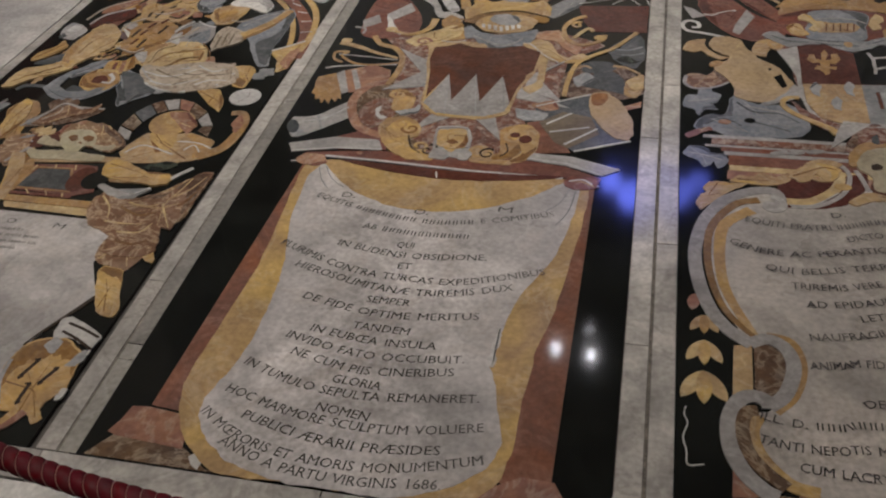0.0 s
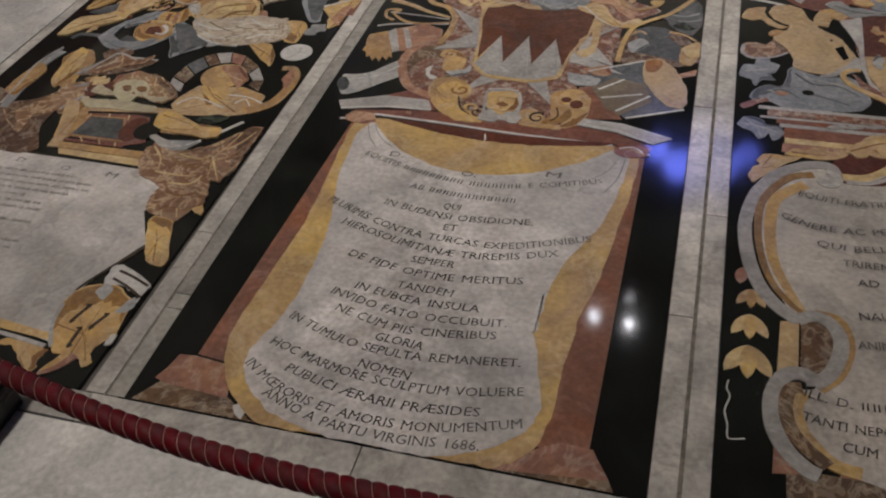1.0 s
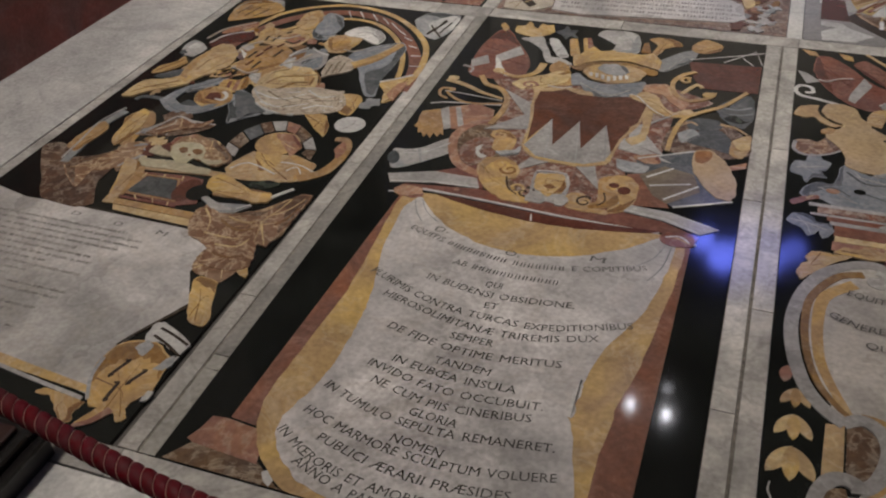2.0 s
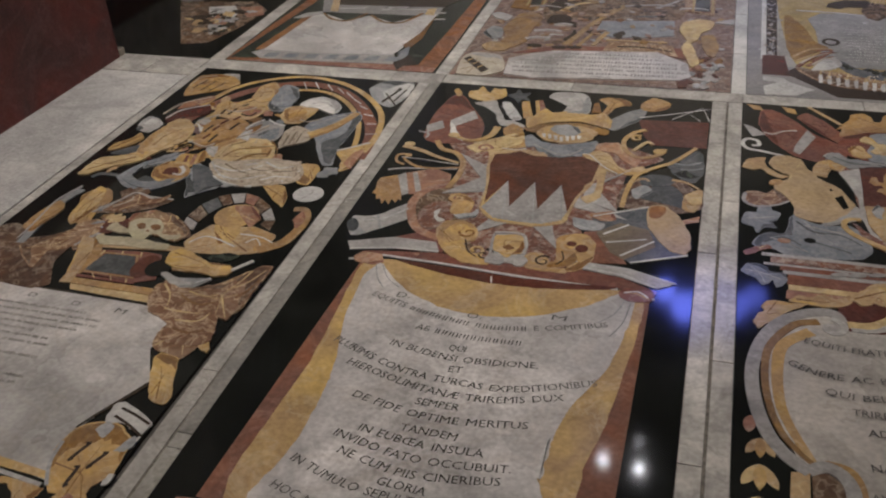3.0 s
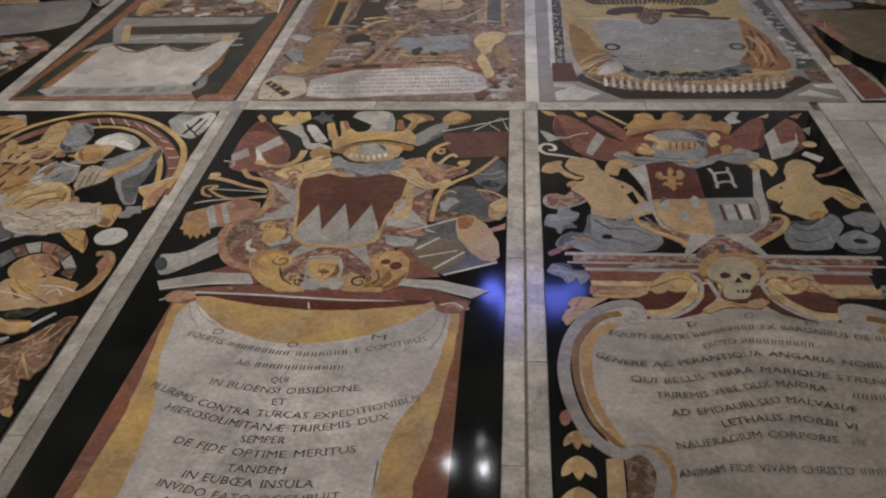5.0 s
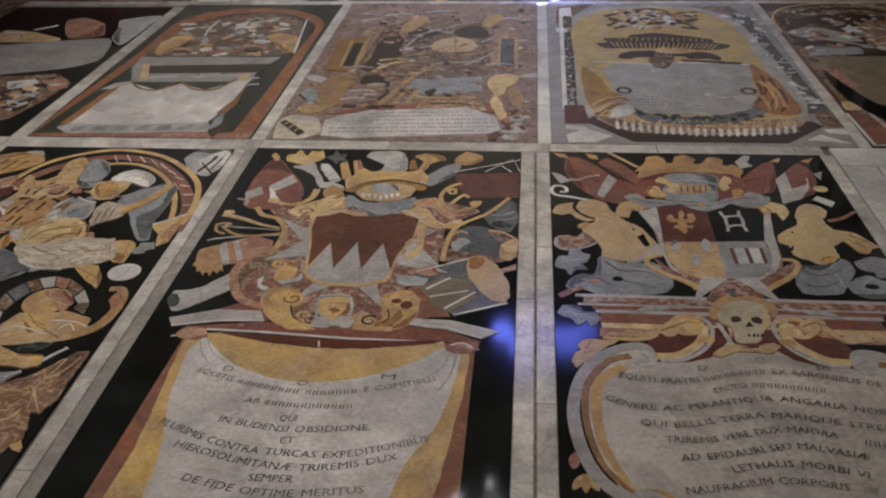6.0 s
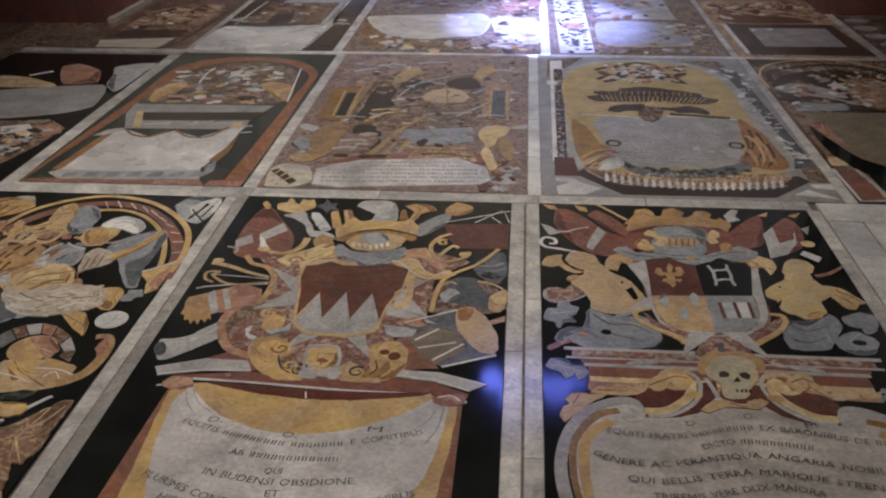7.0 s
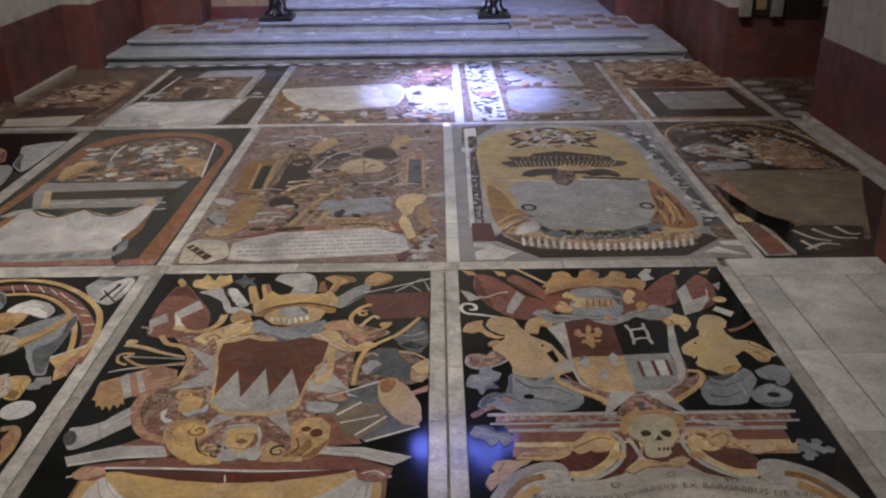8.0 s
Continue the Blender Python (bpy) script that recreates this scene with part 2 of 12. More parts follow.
SLATE = marble("grey_blue_marble", (0.17, 0.185, 0.205), (0.25, 0.26, 0.275), (0.36, 0.36, 0.36), 12, 0.35, 0.16, 0.45, 0.12)
HONEY = marble("honey_yellow_marble", (0.52, 0.375, 0.175), (0.35, 0.215, 0.09), (0.56, 0.45, 0.30), 5, 0.35, 0.16, 0.6, 0.05)
OLDGOLD = marble("brownish_yellow_marble", (0.36, 0.245, 0.125), (0.23, 0.14, 0.07), (0.44, 0.35, 0.24), 9, 0.35, 0.16, 0.55, 0.2)
DUSKY = marble("dusky_pink_breccia", (0.215, 0.145, 0.12), (0.135, 0.088, 0.074), (0.38, 0.31, 0.27), 14, 0.45, 0.17, 0.6, 0.12, speck=0.35)
# TABLET toned down for slab C, with the dimmer light there put into it
DIMTABLET = marble("dimmed_tablet_marble", (0.54, 0.50, 0.455), (0.33, 0.305, 0.275), (0.44, 0.39, 0.32), 2.6, 0.22, 0.22, 0.62, 0.05)
STAINED = marble("stained_joint_mortar", (0.20, 0.18, 0.15), (0.085, 0.075, 0.06), (0.28, 0.25, 0.21), 22, 0.5, 0.6, 0.6, 0.1)
UMBER = marble("brown_ochre_marble", (0.24, 0.135, 0.055), (0.17, 0.09, 0.04), (0.32, 0.2, 0.1), 12, 0.4, 0.16, 0.5, 0.15)


# ---------- building helpers ----------
def part(name, bm, material, parent, label=""):
    mesh = bpy.data.meshes.new(name)
    bm.to_mesh(mesh)
    bm.free()
    mesh.materials.append(material)
    ob = new(name, mesh)
    ob.parent = parent
    if label:
        ob["label"] = label
    return ob


def thing(name, place, label, category, group="", kind=""):
    ob = new(name)
    ob.location = place
    ob.empty_display_size = 0.1
    return tagged(ob, label, category, group, kind)


def box(bm, x0, y0, z0, x1, y1, z1, bevel=0.0):
    made = bmesh.ops.create_cube(bm, size=1.0, matrix=Matrix.LocRotScale(((x0 + x1) / 2, (y0 + y1) / 2, (z0 + z1) / 2), None, (x1 - x0, y1 - y0, z1 - z0)))
    if bevel:
        edges = list({e for v in made["verts"] for e in v.link_edges})
        bmesh.ops.bevel(bm, geom=edges, offset=bevel, segments=2, profile=0.6, affect="EDGES")
    return bm


def block(name, x0, y0, z0, x1, y1, z1, material, parent=None, bevel=0.0, label=""):
    return part(name, box(bmesh.new(), x0, y0, z0, x1, y1, z1, bevel), material, parent, label)


def spline(pts, closed=True, steps=5, pull=1.0):
    """Catmull-Rom curve through the points; a pull under one gives crisper corners."""
    pts = [Vector(p) for p in pts]
    n, out = len(pts), []
    spans = n if closed else n - 1
    for i in range(spans):
        at = (lambda k: pts[k % n]) if closed else (lambda k: pts[min(max(k, 0), n - 1)])
        a, b, c, d = at(i - 1), at(i), at(i + 1), at(i + 2)
        for s in range(steps):
            u = s / steps
            m0, m1 = (c - a) * 0.5 * pull, (d - b) * 0.5 * pull
            out.append(b + m0 * u + (3 * (c - b) - 2 * m0 - m1) * u * u + (2 * (b - c) + m0 + m1) * u ** 3)
    if not closed:
        out.append(pts[-1])
    return out


LAYER = 0.0006
PIECES = [0]


def lift(layer):
    """The height of a piece's top: its layer, and a hair more for each piece, so that no two lie in one plane."""
    PIECES[0] += 1
    return layer * LAYER + 0.000016 * (PIECES[0] % 35)


def plate(pts, layer):
    """A thin sawn sheet of stone with an outline, its top a little above the one it lies on."""
    bm = bmesh.new()
    top = lift(layer)
    low = -0.001
    up = [bm.verts.new((p[0], p[1], top)) for p in pts]
    down = [bm.verts.new((p[0], p[1], low)) for p in pts]
    n = len(pts)
    face = bm.faces.new(up)
    face.normal_update()
    if face.normal.z < 0:
        face.normal_flip()
    for i in range(n):
        bm.faces.new((up[i], down[i], down[(i + 1) % n], up[(i + 1) % n]))
    return bm


CHISEL = random.Random(7)
SHADES = {}   # the stones that a mason sets into a larger piece as its shadow and its lines


def inside(p, q):
    hit, n = False, len(q)
    for i in range(n):
        a, b = q[i], q[i - 1]
        if (a[1] > p[1]) != (b[1] > p[1]) and p[0] < (b[0] - a[0]) * (p[1] - a[1]) / (b[1] - a[1]) + a[0]:
            hit = not hit
    return hit


def wobble(q, amount):
    """The hand-sawn unevenness of an outline."""
    out, n = [], len(q)
    for i, p in enumerate(q):
        d = Vector(q[(i + 1) % n]) - Vector(q[i - 1])
        d = d.normalized() if d.length > 1e-9 else Vector((1, 0))
        k = noise.noise((p[0] * 42, p[1] * 42, 3.1)) * amount + noise.noise((p[0] * 130, p[1] * 130, 8.2)) * amount * 0.6
        out.append(Vector(p) + Vector((-d.y, d.x)) * k)
    return out


def shaded(slab, name, material, layer, q):
    """Sets a crescent of darker stone along one side of a large piece, and a few thin lines into it."""
    dark, thin = SHADES[material.name]
    n, c = len(q), sum(q, Vector((0, 0))) / len(q)
    area = abs(sum(q[i - 1].x * q[i].y - q[i].x * q[i - 1].y for i in range(n))) / 2
    if area < 0.0022 or n < 14:
        return
    i0, run = CHISEL.randrange(n), max(5, n // 3)
    rim = [q[(i0 + k) % n] for k in range(run)]
    rim = [p.lerp(c, 0.04) for p in rim]
    back = [p.lerp(c, 0.06 + 0.34 * math.sin(math.pi * k / (run - 1)) * CHISEL.uniform(0.8, 1.1)) for k, p in enumerate(rim)][::-1]
    if all(inside(p, q) for p in back[1:-1]):
        part(name + "_shade", plate(rim + back[1:-1], layer + 0.35), dark, slab)
    for _ in range(min(3, 1 + int(area / 0.009))):
        a = CHISEL.randrange(n)
        b = (a + n // 2 + CHISEL.randint(-n // 6, n // 6)) % n
        mid = c + Vector((CHISEL.uniform(-1, 1), CHISEL.uniform(-1, 1))) * math.sqrt(area) * 0.22
        line = spline([q[a].lerp(c, 0.15), q[a].lerp(mid, 0.6), mid, q[b].lerp(mid, 0.55)], False, 6)
        if all(inside(p, q) for p in line):
            left, right = stroke(line, (CHISEL.uniform(0.0025, 0.005), 0.001))
            part(name + "_line", plate(left + right[::-1], layer + 0.6), thin, slab)


def inlay(slab, name, material, layer, pts, smooth=True, mirror=None, label=""):
    """A piece of inlaid stone. Points in centimetres from the slab's corner; mirror: the axis of its twin."""
    both = [pts] + ([[(2 * mirror - x, y) for x, y in pts]] if mirror is not None else [])
    for q in both:
        q = [(x / 100, y / 100) for x, y in q]
        if smooth:
            q = wobble(spline(q, pull=0.62), 0.0045)
        part(name, plate(q, layer), material, slab, label)
        if smooth and material.name in SHADES:
            shaded(slab, name, material, layer, q)


def stroke(pts, width, closed=False):
    """The outline of a band of stone along a line; width may taper (start, end)."""
    w = width if isinstance(width, (tuple, list)) else (width, width)
    n, left, right = len(pts), [], []
    for i, p in enumerate(pts):
        a, b = pts[max(i - 1, 0)], pts[min(i + 1, n - 1)]
        d = (b - a).normalized() if (b - a).length > 1e-9 else Vector((1, 0))
        h = (w[0] + (w[1] - w[0]) * i / max(n - 1, 1)) / 2
        left.append(p + Vector((-d.y, d.x)) * h)
        right.append(p - Vector((-d.y, d.x)) * h)
    return left, right


def band(slab, name, material, layer, pts, width, smooth=True, mirror=None, label=""):
    both = [pts] + ([[(2 * mirror - x, y) for x, y in pts]] if mirror is not None else [])
    for q in both:
        q = [Vector((x / 100, y / 100)) for x, y in q]
        q = spline(q, False, 7) if smooth else q
        w = tuple(v / 100 for v in width) if isinstance(width, tuple) else width / 100
        left, right = stroke(q, w)
        bm = bmesh.new()
        top, low = lift(layer), -0.001
        rows = [[bm.verts.new((*p, z)) for p in side] for side, z in ((left, low), (left, top), (right, top), (right, low))]
        for a, b in zip(rows, rows[1:]):
            for i in range(len(a) - 1):
                bm.faces.new((a[i], b[i], b[i + 1], a[i + 1]))
        for i in (0, -1):
            bm.faces.new([r[i] for r in rows])
        bmesh.ops.recalc_face_normals(bm, faces=bm.faces)
        part(name, bm, material, slab, label)


def oval(slab, name, material, layer, x, y, rx, ry, turn=0.0, mirror=None, steps=26, label=""):
    c, s = math.cos(radians(turn)), math.sin(radians(turn))
    pts = []
    for k in range(steps):
        a = 2 * math.pi * k / steps
        u, v = rx * math.cos(a), ry * math.sin(a)
        pts.append((x + u * c - v * s, y + u * s + v * c))
    inlay(slab, name, material, layer, pts, False, mirror, label)


def curl(slab, name, material, layer, x, y, r, start, turns, width, mirror=None):
    """A spiral volute that winds in from radius r."""
    pts, n = [], int(14 * abs(turns)) + 3
    for k in range(n):
        u = k / (n - 1)
        a = radians(start) + 2 * math.pi * turns * u
        pts.append((x + r * (1 - 0.82 * u) * math.cos(a), y + r * (1 - 0.82 * u) * math.sin(a)))
    band(slab, name, material, layer, pts, (width, width * 0.45), True, mirror)


def leaf(slab, name, material, layer, x, y, size, turn, lobes=3, mirror=None, slim=0.45):
    """An acanthus-like leaf with lobes round a middle rib."""
    pts, c, s = [], math.cos(radians(turn)), math.sin(radians(turn))
    n = max(lobes, 2) * 4
    for side in (1, -1):
        ks = range(n + 1) if side == 1 else range(n - 1, 0, -1)
        for k in ks:
            u = k / n
            h = slim * size * math.sin(math.pi * u) ** 0.7 * (0.72 + (0.28 if lobes else 0) * math.cos(2 * math.pi * lobes * u + 2.4))
            a, b = u * size, side * h
            pts.append((x + a * c - b * s, y + a * s + b * c))
    inlay(slab, name, material, layer, pts, False, mirror)


def scatter(slab, name, count, corners, stones, low, high, layer, lobes=(1, 2, 3)):
    """Small leaves and scraps of stone that fill a four-cornered field."""
    a, b, c, d = [Vector(p) for p in corners]
    for k in range(count):
        u, v = CHISEL.random(), CHISEL.random()
        p = a.lerp(b, u).lerp(d.lerp(c, u), v)
        leaf(slab, name, CHISEL.choice(stones), layer + k % 3, p.x, p.y, CHISEL.uniform(low, high), CHISEL.randrange(360), CHISEL.choice(lobes), slim=CHISEL.uniform(0.22, 0.42))


SHADES.update({SLATE.name: (DARKGREY, GREY), CREAM.name: (SILVER, UMBER), GOLD.name: (UMBER, UMBER), PALEGOLD.name: (GOLD, UMBER), GREY.name: (DARKGREY, SILVER), SILVER.name: (GREY, GREY), DRAPERY.name: (BROWNBRECCIA, PALEGOLD), PINK.name: (RED, PALEGOLD), RED.name: (BROWN, BROWN), WHITE.name: (SILVER, SILVER), BRECCIA.name: (BROWNBRECCIA, PINK)})

GLYPHS = {}


def serifs(co, faces):
    """Short thin feet across the ends of the upright strokes, as a mason cuts them."""
    cap, seen, feet = max((c[1] for c in co), default=0.7), set(), []
    for f in faces:
        for a, b in zip(f, f[1:] + f[:1]):
            seen.add((min(a, b), max(a, b)))
    for a, b in seen:
        (xa, ya), (xb, yb) = co[a][:2], co[b][:2]
        wide = abs(xa - xb)
        if abs(ya - yb) < 0.004 and 0.03 < wide < 0.17:
            for level, up in ((0.0, 1), (cap, -1)):
                if abs(ya - level) < 0.02:
                    feet.append((min(xa, xb), max(xa, xb), ya, up))
    return feet


def glyphs(word):
    """The flat outline of a word in the built-in font, thinned and with serifs, one unit high, as vertices and faces."""
    if word not in GLYPHS:
        curve = bpy.data.curves.new("word", "FONT")
        curve.body, curve.resolution_u, curve.offset = word, 2, -0.004
        ob = new("word", curve)
        bpy.context.view_layer.update()
        mesh = bpy.data.meshes.new_from_object(ob.evaluated_get(bpy.context.evaluated_depsgraph_get()))
        co = [tuple(v.co) for v in mesh.vertices]
        faces = [tuple(f.vertices) for f in mesh.polygons]
        width = max((c[0] for c in co), default=0.5)
        for x0, x1, y, up in serifs(co, faces):
            k = len(co)
            co += [(x0 - 0.055, y, 0), (x1 + 0.055, y, 0), (x1 + 0.03, y + 0.035 * up, 0), (x0 - 0.03, y + 0.035 * up, 0)]
            faces.append((k, k + 1, k + 2, k + 3))
        bpy.data.objects.remove(ob)
        bpy.data.curves.remove(curve)
        bpy.data.meshes.remove(mesh)
        GLYPHS[word] = (co, faces, width)
    return GLYPHS[word]


def inscription(slab, words, pts, height, layer=3, material=None, name="inscription_line", slant=0.06):
    """A line of capitals cut along a curve (centimetres). A word of # signs is a plain bar of that many letters."""
    line = spline([Vector((x / 100, y / 100)) for x, y in pts], False, 12)
    marks = [0.0]
    for a, b in zip(line, line[1:]):
        marks.append(marks[-1] + (b - a).length)
    total, words = marks[-1], words.split()
    size = height / 100 / 0.69
    wide = [len(w) * 0.62 if w[0] == "#" else glyphs(w)[2] for w in words]
    gap = 0.42
    natural = sum(wide) + gap * (len(words) - 1)
    sx = total / natural
    bm, x, top = bmesh.new(), 0.0, lift(layer)

    def put(u, v):
        d = min(max(u * sx, 0), total)
        k = min(max(int(np.searchsorted(marks, d)) - 1, 0), len(line) - 2)
        way = (line[k + 1] - line[k]).normalized()
        p = line[k] + way * (u * sx - marks[k]) + Vector((-way.y, way.x)) * (v - 0.34) * size + Vector((slant * v * size, 0))
        return bm.verts.new((p.x, p.y, top))

    for w, wd in zip(words, wide):
        if w[0] == "#":
            for k in range(len(w)):
                u = x + 0.62 * k
                for left in (0.10, 0.36):
                    bm.faces.new([put(u + left, 0.04), put(u + left + 0.1, 0.04), put(u + left + 0.1, 0.64), put(u + left, 0.64)])
        else:
            co, faces, _ = glyphs(w)
            vs = [put(x + c[0], c[1]) for c in co]
            for f in faces:
                try:
                    bm.faces.new([vs[i] for i in f])
                except ValueError:
                    pass
        x += wd + gap
    for f in bm.faces:
        f.normal_update()
        if f.normal.z < 0:
            f.normal_flip()
    return part(name, bm, material or LETTER, slab)


def slab(label, x0, y0, x1, y1, material=None, group="inlaid tomb slabs"):
    """A tomb slab: an Empty at its near left corner and the stone field that the inlay lies in."""
    s = thing("tomb_slab", (x0, y0, 0), label, "tomb slab", group)
    block("field", 0.0015, 0.0015, -0.05, x1 - x0 - 0.0015, y1 - y0 - 0.0015, 0.0, material or BLACK, s, 0.0)
    return s


# ---------- the place ----------
floor = tagged(block("floor", -7, -9, -0.30, 6, 9, -0.012, MORTAR), "mortar bed under the marble floor", "floor", kind="structure")


def paving(name, x0, y0, x1, y1, material, label, cuts, along="x"):
    """A strip or field of border stones with fine joints."""
    p = thing(name, (0, 0, 0), label, "paving", kind="structure")
    edges = [0.0] + cuts + [1.0]
    for a, b in zip(edges, edges[1:]):
        g = 0.0012
        if along == "x":
            bx = (x0 + (x1 - x0) * a + g, y0 + g, x0 + (x1 - x0) * b - g, y1 - g)
        else:
            bx = (x0 + g, y0 + (y1 - y0) * a + g, x1 - g, y0 + (y1 - y0) * b - g)
        block("stone", bx[0], bx[1], -0.04, bx[2], bx[3], random.uniform(-0.0012, 0.0006), material, p, 0.0012)
    return p


# borders between the slabs
EDGE = "worn grey and white marble border strip between tomb slabs"
paving("border_1", -1.39, -2.60, -1.338, -0.03, BORDER, EDGE, [0.22, 0.5, 0.8], "y")
paving("border_2", -1.334, -2.60, -1.29, -0.03, GREYBORDER, EDGE, [0.11, 0.13, 0.62], "y")
paving("border_3", -0.12, -2.60, -0.062, -0.01, BORDER, EDGE, [0.2, 0.55, 0.85], "y")
paving("border_4", -0.056, -2.60, 0.0, -0.01, BORDER, EDGE, [0.35, 0.68], "y")
paving("border_5", -2.49, -0.03, -1.29, 0.085, BORDER, EDGE, [0.3, 0.8])
paving("border_6", -1.29, -0.01, 0.0, 0.085, BORDER, EDGE, [0.45])
paving("border_7", 0.0, -0.004, 1.16, 0.085, BORDER, EDGE, [0.4, 0.9])
paving("border_8", -2.50, -2.60, -2.455, -0.03, BORDER, EDGE, [0.3, 0.7], "y")
paving("border_9", 1.135, -2.60, 1.19, -0.004, BORDER, EDGE, [0.25, 0.45, 0.68, 0.86], "y")
paving("border_10", -2.60, -2.68, 1.19, -2.60, BORDER, EDGE, [0.1, 0.33, 0.5, 0.68, 0.9])
paving("border_11", -1.35, 0.085, -1.285, 2.37, BORDER, EDGE, [0.3, 0.6], "y")
paving("border_12", -0.05, 0.085, 0.012, 2.40, WHITE, EDGE, [0.2, 0.44, 0.8], "y")
paving("border_13", 1.325, 0.085, 1.38, 2.40, BORDER, EDGE, [0.5], "y")
paving("border_14", -2.50, 0.085, -2.42, 2.30, BORDER, EDGE, [0.4], "y")
paving("border_15", -3.6, 2.37, -1.30, 2.46, BORDER, EDGE, [0.35, 0.7])
paving("border_16", -1.30, 2.40, 1.38, 2.46, BORDER, EDGE, [0.3, 0.52, 0.8])
paving("border_17", 1.38, 2.40, 2.46, 2.46, BORDER, EDGE, [0.6])
paving("border_18", -2.44, 2.46, -2.39, 4.36, BORDER, EDGE, [0.5], "y")
paving("border_19", -1.40, 2.46, -1.335, 4.42, BORDER, EDGE, [0.4], "y")
paving("border_20", 0.035, 2.46, 0.10, 4.42, WHITE, EDGE, [0.5], "y")
paving("border_21", 1.30, 2.46, 1.345, 4.42, BORDER, EDGE, [0.5], "y")
paving("border_22", 2.26, 2.46, 2.32, 4.42, BORDER, EDGE, [0.5], "y")
paving("border_23", 2.32, 0.085, 2.40, 2.40, BORDER, EDGE, [0.5], "y")

SIDE = "veined white marble floor slab along the wall"
paving("pavement_1", 1.194, -0.10, 2.3, 0.081, WHITE, SIDE, [0.55])
paving("pavement_2", 1.194, -2.68, 1.335, -0.104, WHITE, SIDE, [0.3, 0.55, 0.75, 0.88], "y")
paving("pavement_3", 1.339, -2.68, 1.66, -0.104, WHITE, SIDE, [0.2, 0.42, 0.74], "y")
paving("pavement_4", 1.664, -2.68, 2.3, -0.104, WHITE, SIDE, [0.35, 0.8], "y")
paving("pavement_5", -3.0, -2.60, -2.504, -0.13, WHITE, SIDE, [0.35, 0.62], "y")
paving("pavement_6", -3.0, -0.126, -2.494, 0.081, BORDER, SIDE, [0.5])
for k, (a, b) in enumerate(((-3.6, -2.9), (-2.896, -1.7), (-1.696, -0.4), (-0.396, 1.0), (1.004, 2.4))):
    paving("pavement_%d" % (7 + k), a, -4.9, b, -2.684, WHITE, "cream marble floor slab with soft green-grey veins", [0.55], "y")
for k, (x0, x1, y0, y1) in enumerate(((-1.3385, -1.3335, -2.60, -0.03), (-0.0625, -0.0555, -2.60, -0.01))):
    tagged(block("trim_%d" % (k + 1), x0, y0, -0.04, x1, y1, -0.0015, STAINED), "dirty mortar joint between border strips", "joint", kind="structure")
# twin strip beside the scroll slab, turned a little to fit the camera's view
for ob in [o for o in scene.objects if o.name in ("border_1", "border_2", "trim_1")]:
    ob.matrix_world = Matrix.Translation((-1.34, -0.03, 0.0015)) @ Matrix.Rotation(0.0077, 4, "Z") @ Matrix.Translation((1.34, 0.03, 0)) @ ob.matrix_world
# small diamonds in front of the altar steps
dia = thing("diamond_band", (0, 0, 0), "black band with a row of white marble diamonds", "paving", kind="structure")
block("ground_strip", -3.2, 4.42, -0.04, 2.3, 4.53, 0.0, BLACK, dia)
for k in range(24):
    x = -3.05 + k * 0.225
    part("diamond", plate([(x - 0.1, 4.475), (x, 4.43), (x + 0.1, 4.475), (x, 4.52)], 1), WHITE, dia)


# walls: a painted red dado with cream plaster above it
def wall(name, x0, y0, x1, y1, label, dado=0.56, top=7.6):
    w = thing(name, (0, 0, 0), label, "wall", kind="structure")
    block("dado", x0, y0, -0.04, x1, y1, dado, PLASTER_RED, w, 0.008)
    cx, cy = (0.012 if x1 - x0 > 0.1 else 0), 0.012
    block("plaster", x0 + cx, y0 + cy, dado, x1 - cx, y1 - cy, top, PLASTER_WHITE, w)
    return w


RW = "wall with a dark red painted dado under cream plaster"
wall("wall_west_1", -3.6, -4.9, -2.97, 0.03, RW)
wall("wall_west_2", -4.6, -4.9, -4.35, 4.0, RW)
wall("wall_west_3", -4.35, 3.2, -3.32, 4.38, RW)
wall("wall_west_4", -3.9, 4.38, -3.05, 6.2, RW)
wall("wall_west_5", -3.05, 5.7, -2.45, 7.2, RW)
wall("wall_east_1", 2.46, 1.10, 3.0, 2.42, RW)
wall("wall_east_2", 1.88, -4.9, 3.0, 0.12, RW)
wall("wall_east_3", 2.98, 0.1, 3.2, 3.2, RW)
wall("wall_east_4", 2.24, 3.75, 3.2, 6.2, RW)
wall("wall_east_5", 1.75, 5.9, 2.3, 7.2, RW)
BASE = "worn cream marble strip at the foot of the wall"
for k, (x0, y0, x1, y1) in enumerate(((2.40, 1.06, 2.46, 2.40), (-3.32, 3.2, -3.27, 4.38), (-3.60, 0.035, -2.97, 0.08))):
    tagged(block("baseboard_%d" % (k + 1), x0, y0, -0.03, x1, y1, 0.035, CREAM, None, 0.006), BASE, "baseboard", kind="structure")
niche = thing("wall_niche", (2.24, 3.75, 0), "flat dark panel for a shaded wall opening, framed by white marble jambs", "niche", kind="structure")
# Flat dark panel instead of a recess; the opening's shade is its colour
block("niche_back", 0.44, -0.008, 0.47, 0.745, 0.03, 2.3, CHARCOAL, niche)
block("jamb", 0.085, -0.05, 0.49, 0.175, 0.03, 2.3, CREAM, niche, 0.006)
block("jamb", 0.335, -0.05, 0.49, 0.425, 0.03, 2.3, CREAM, niche, 0.006)
block("jamb_panel", 0.175, -0.02, 0.50, 0.335, 0.03, 2.3, CHARCOAL, niche, 0.004)
for k in range(5):
    block("gilt_rosette", 0.215, -0.03, 0.545 + 0.3 * k, 0.295, -0.02, 0.66 + 0.3 * k, GOLD, niche, 0.008)
altar = thing("altar_platform", (0, 0, 0), "low red platform with a yellow marble front", "platform")
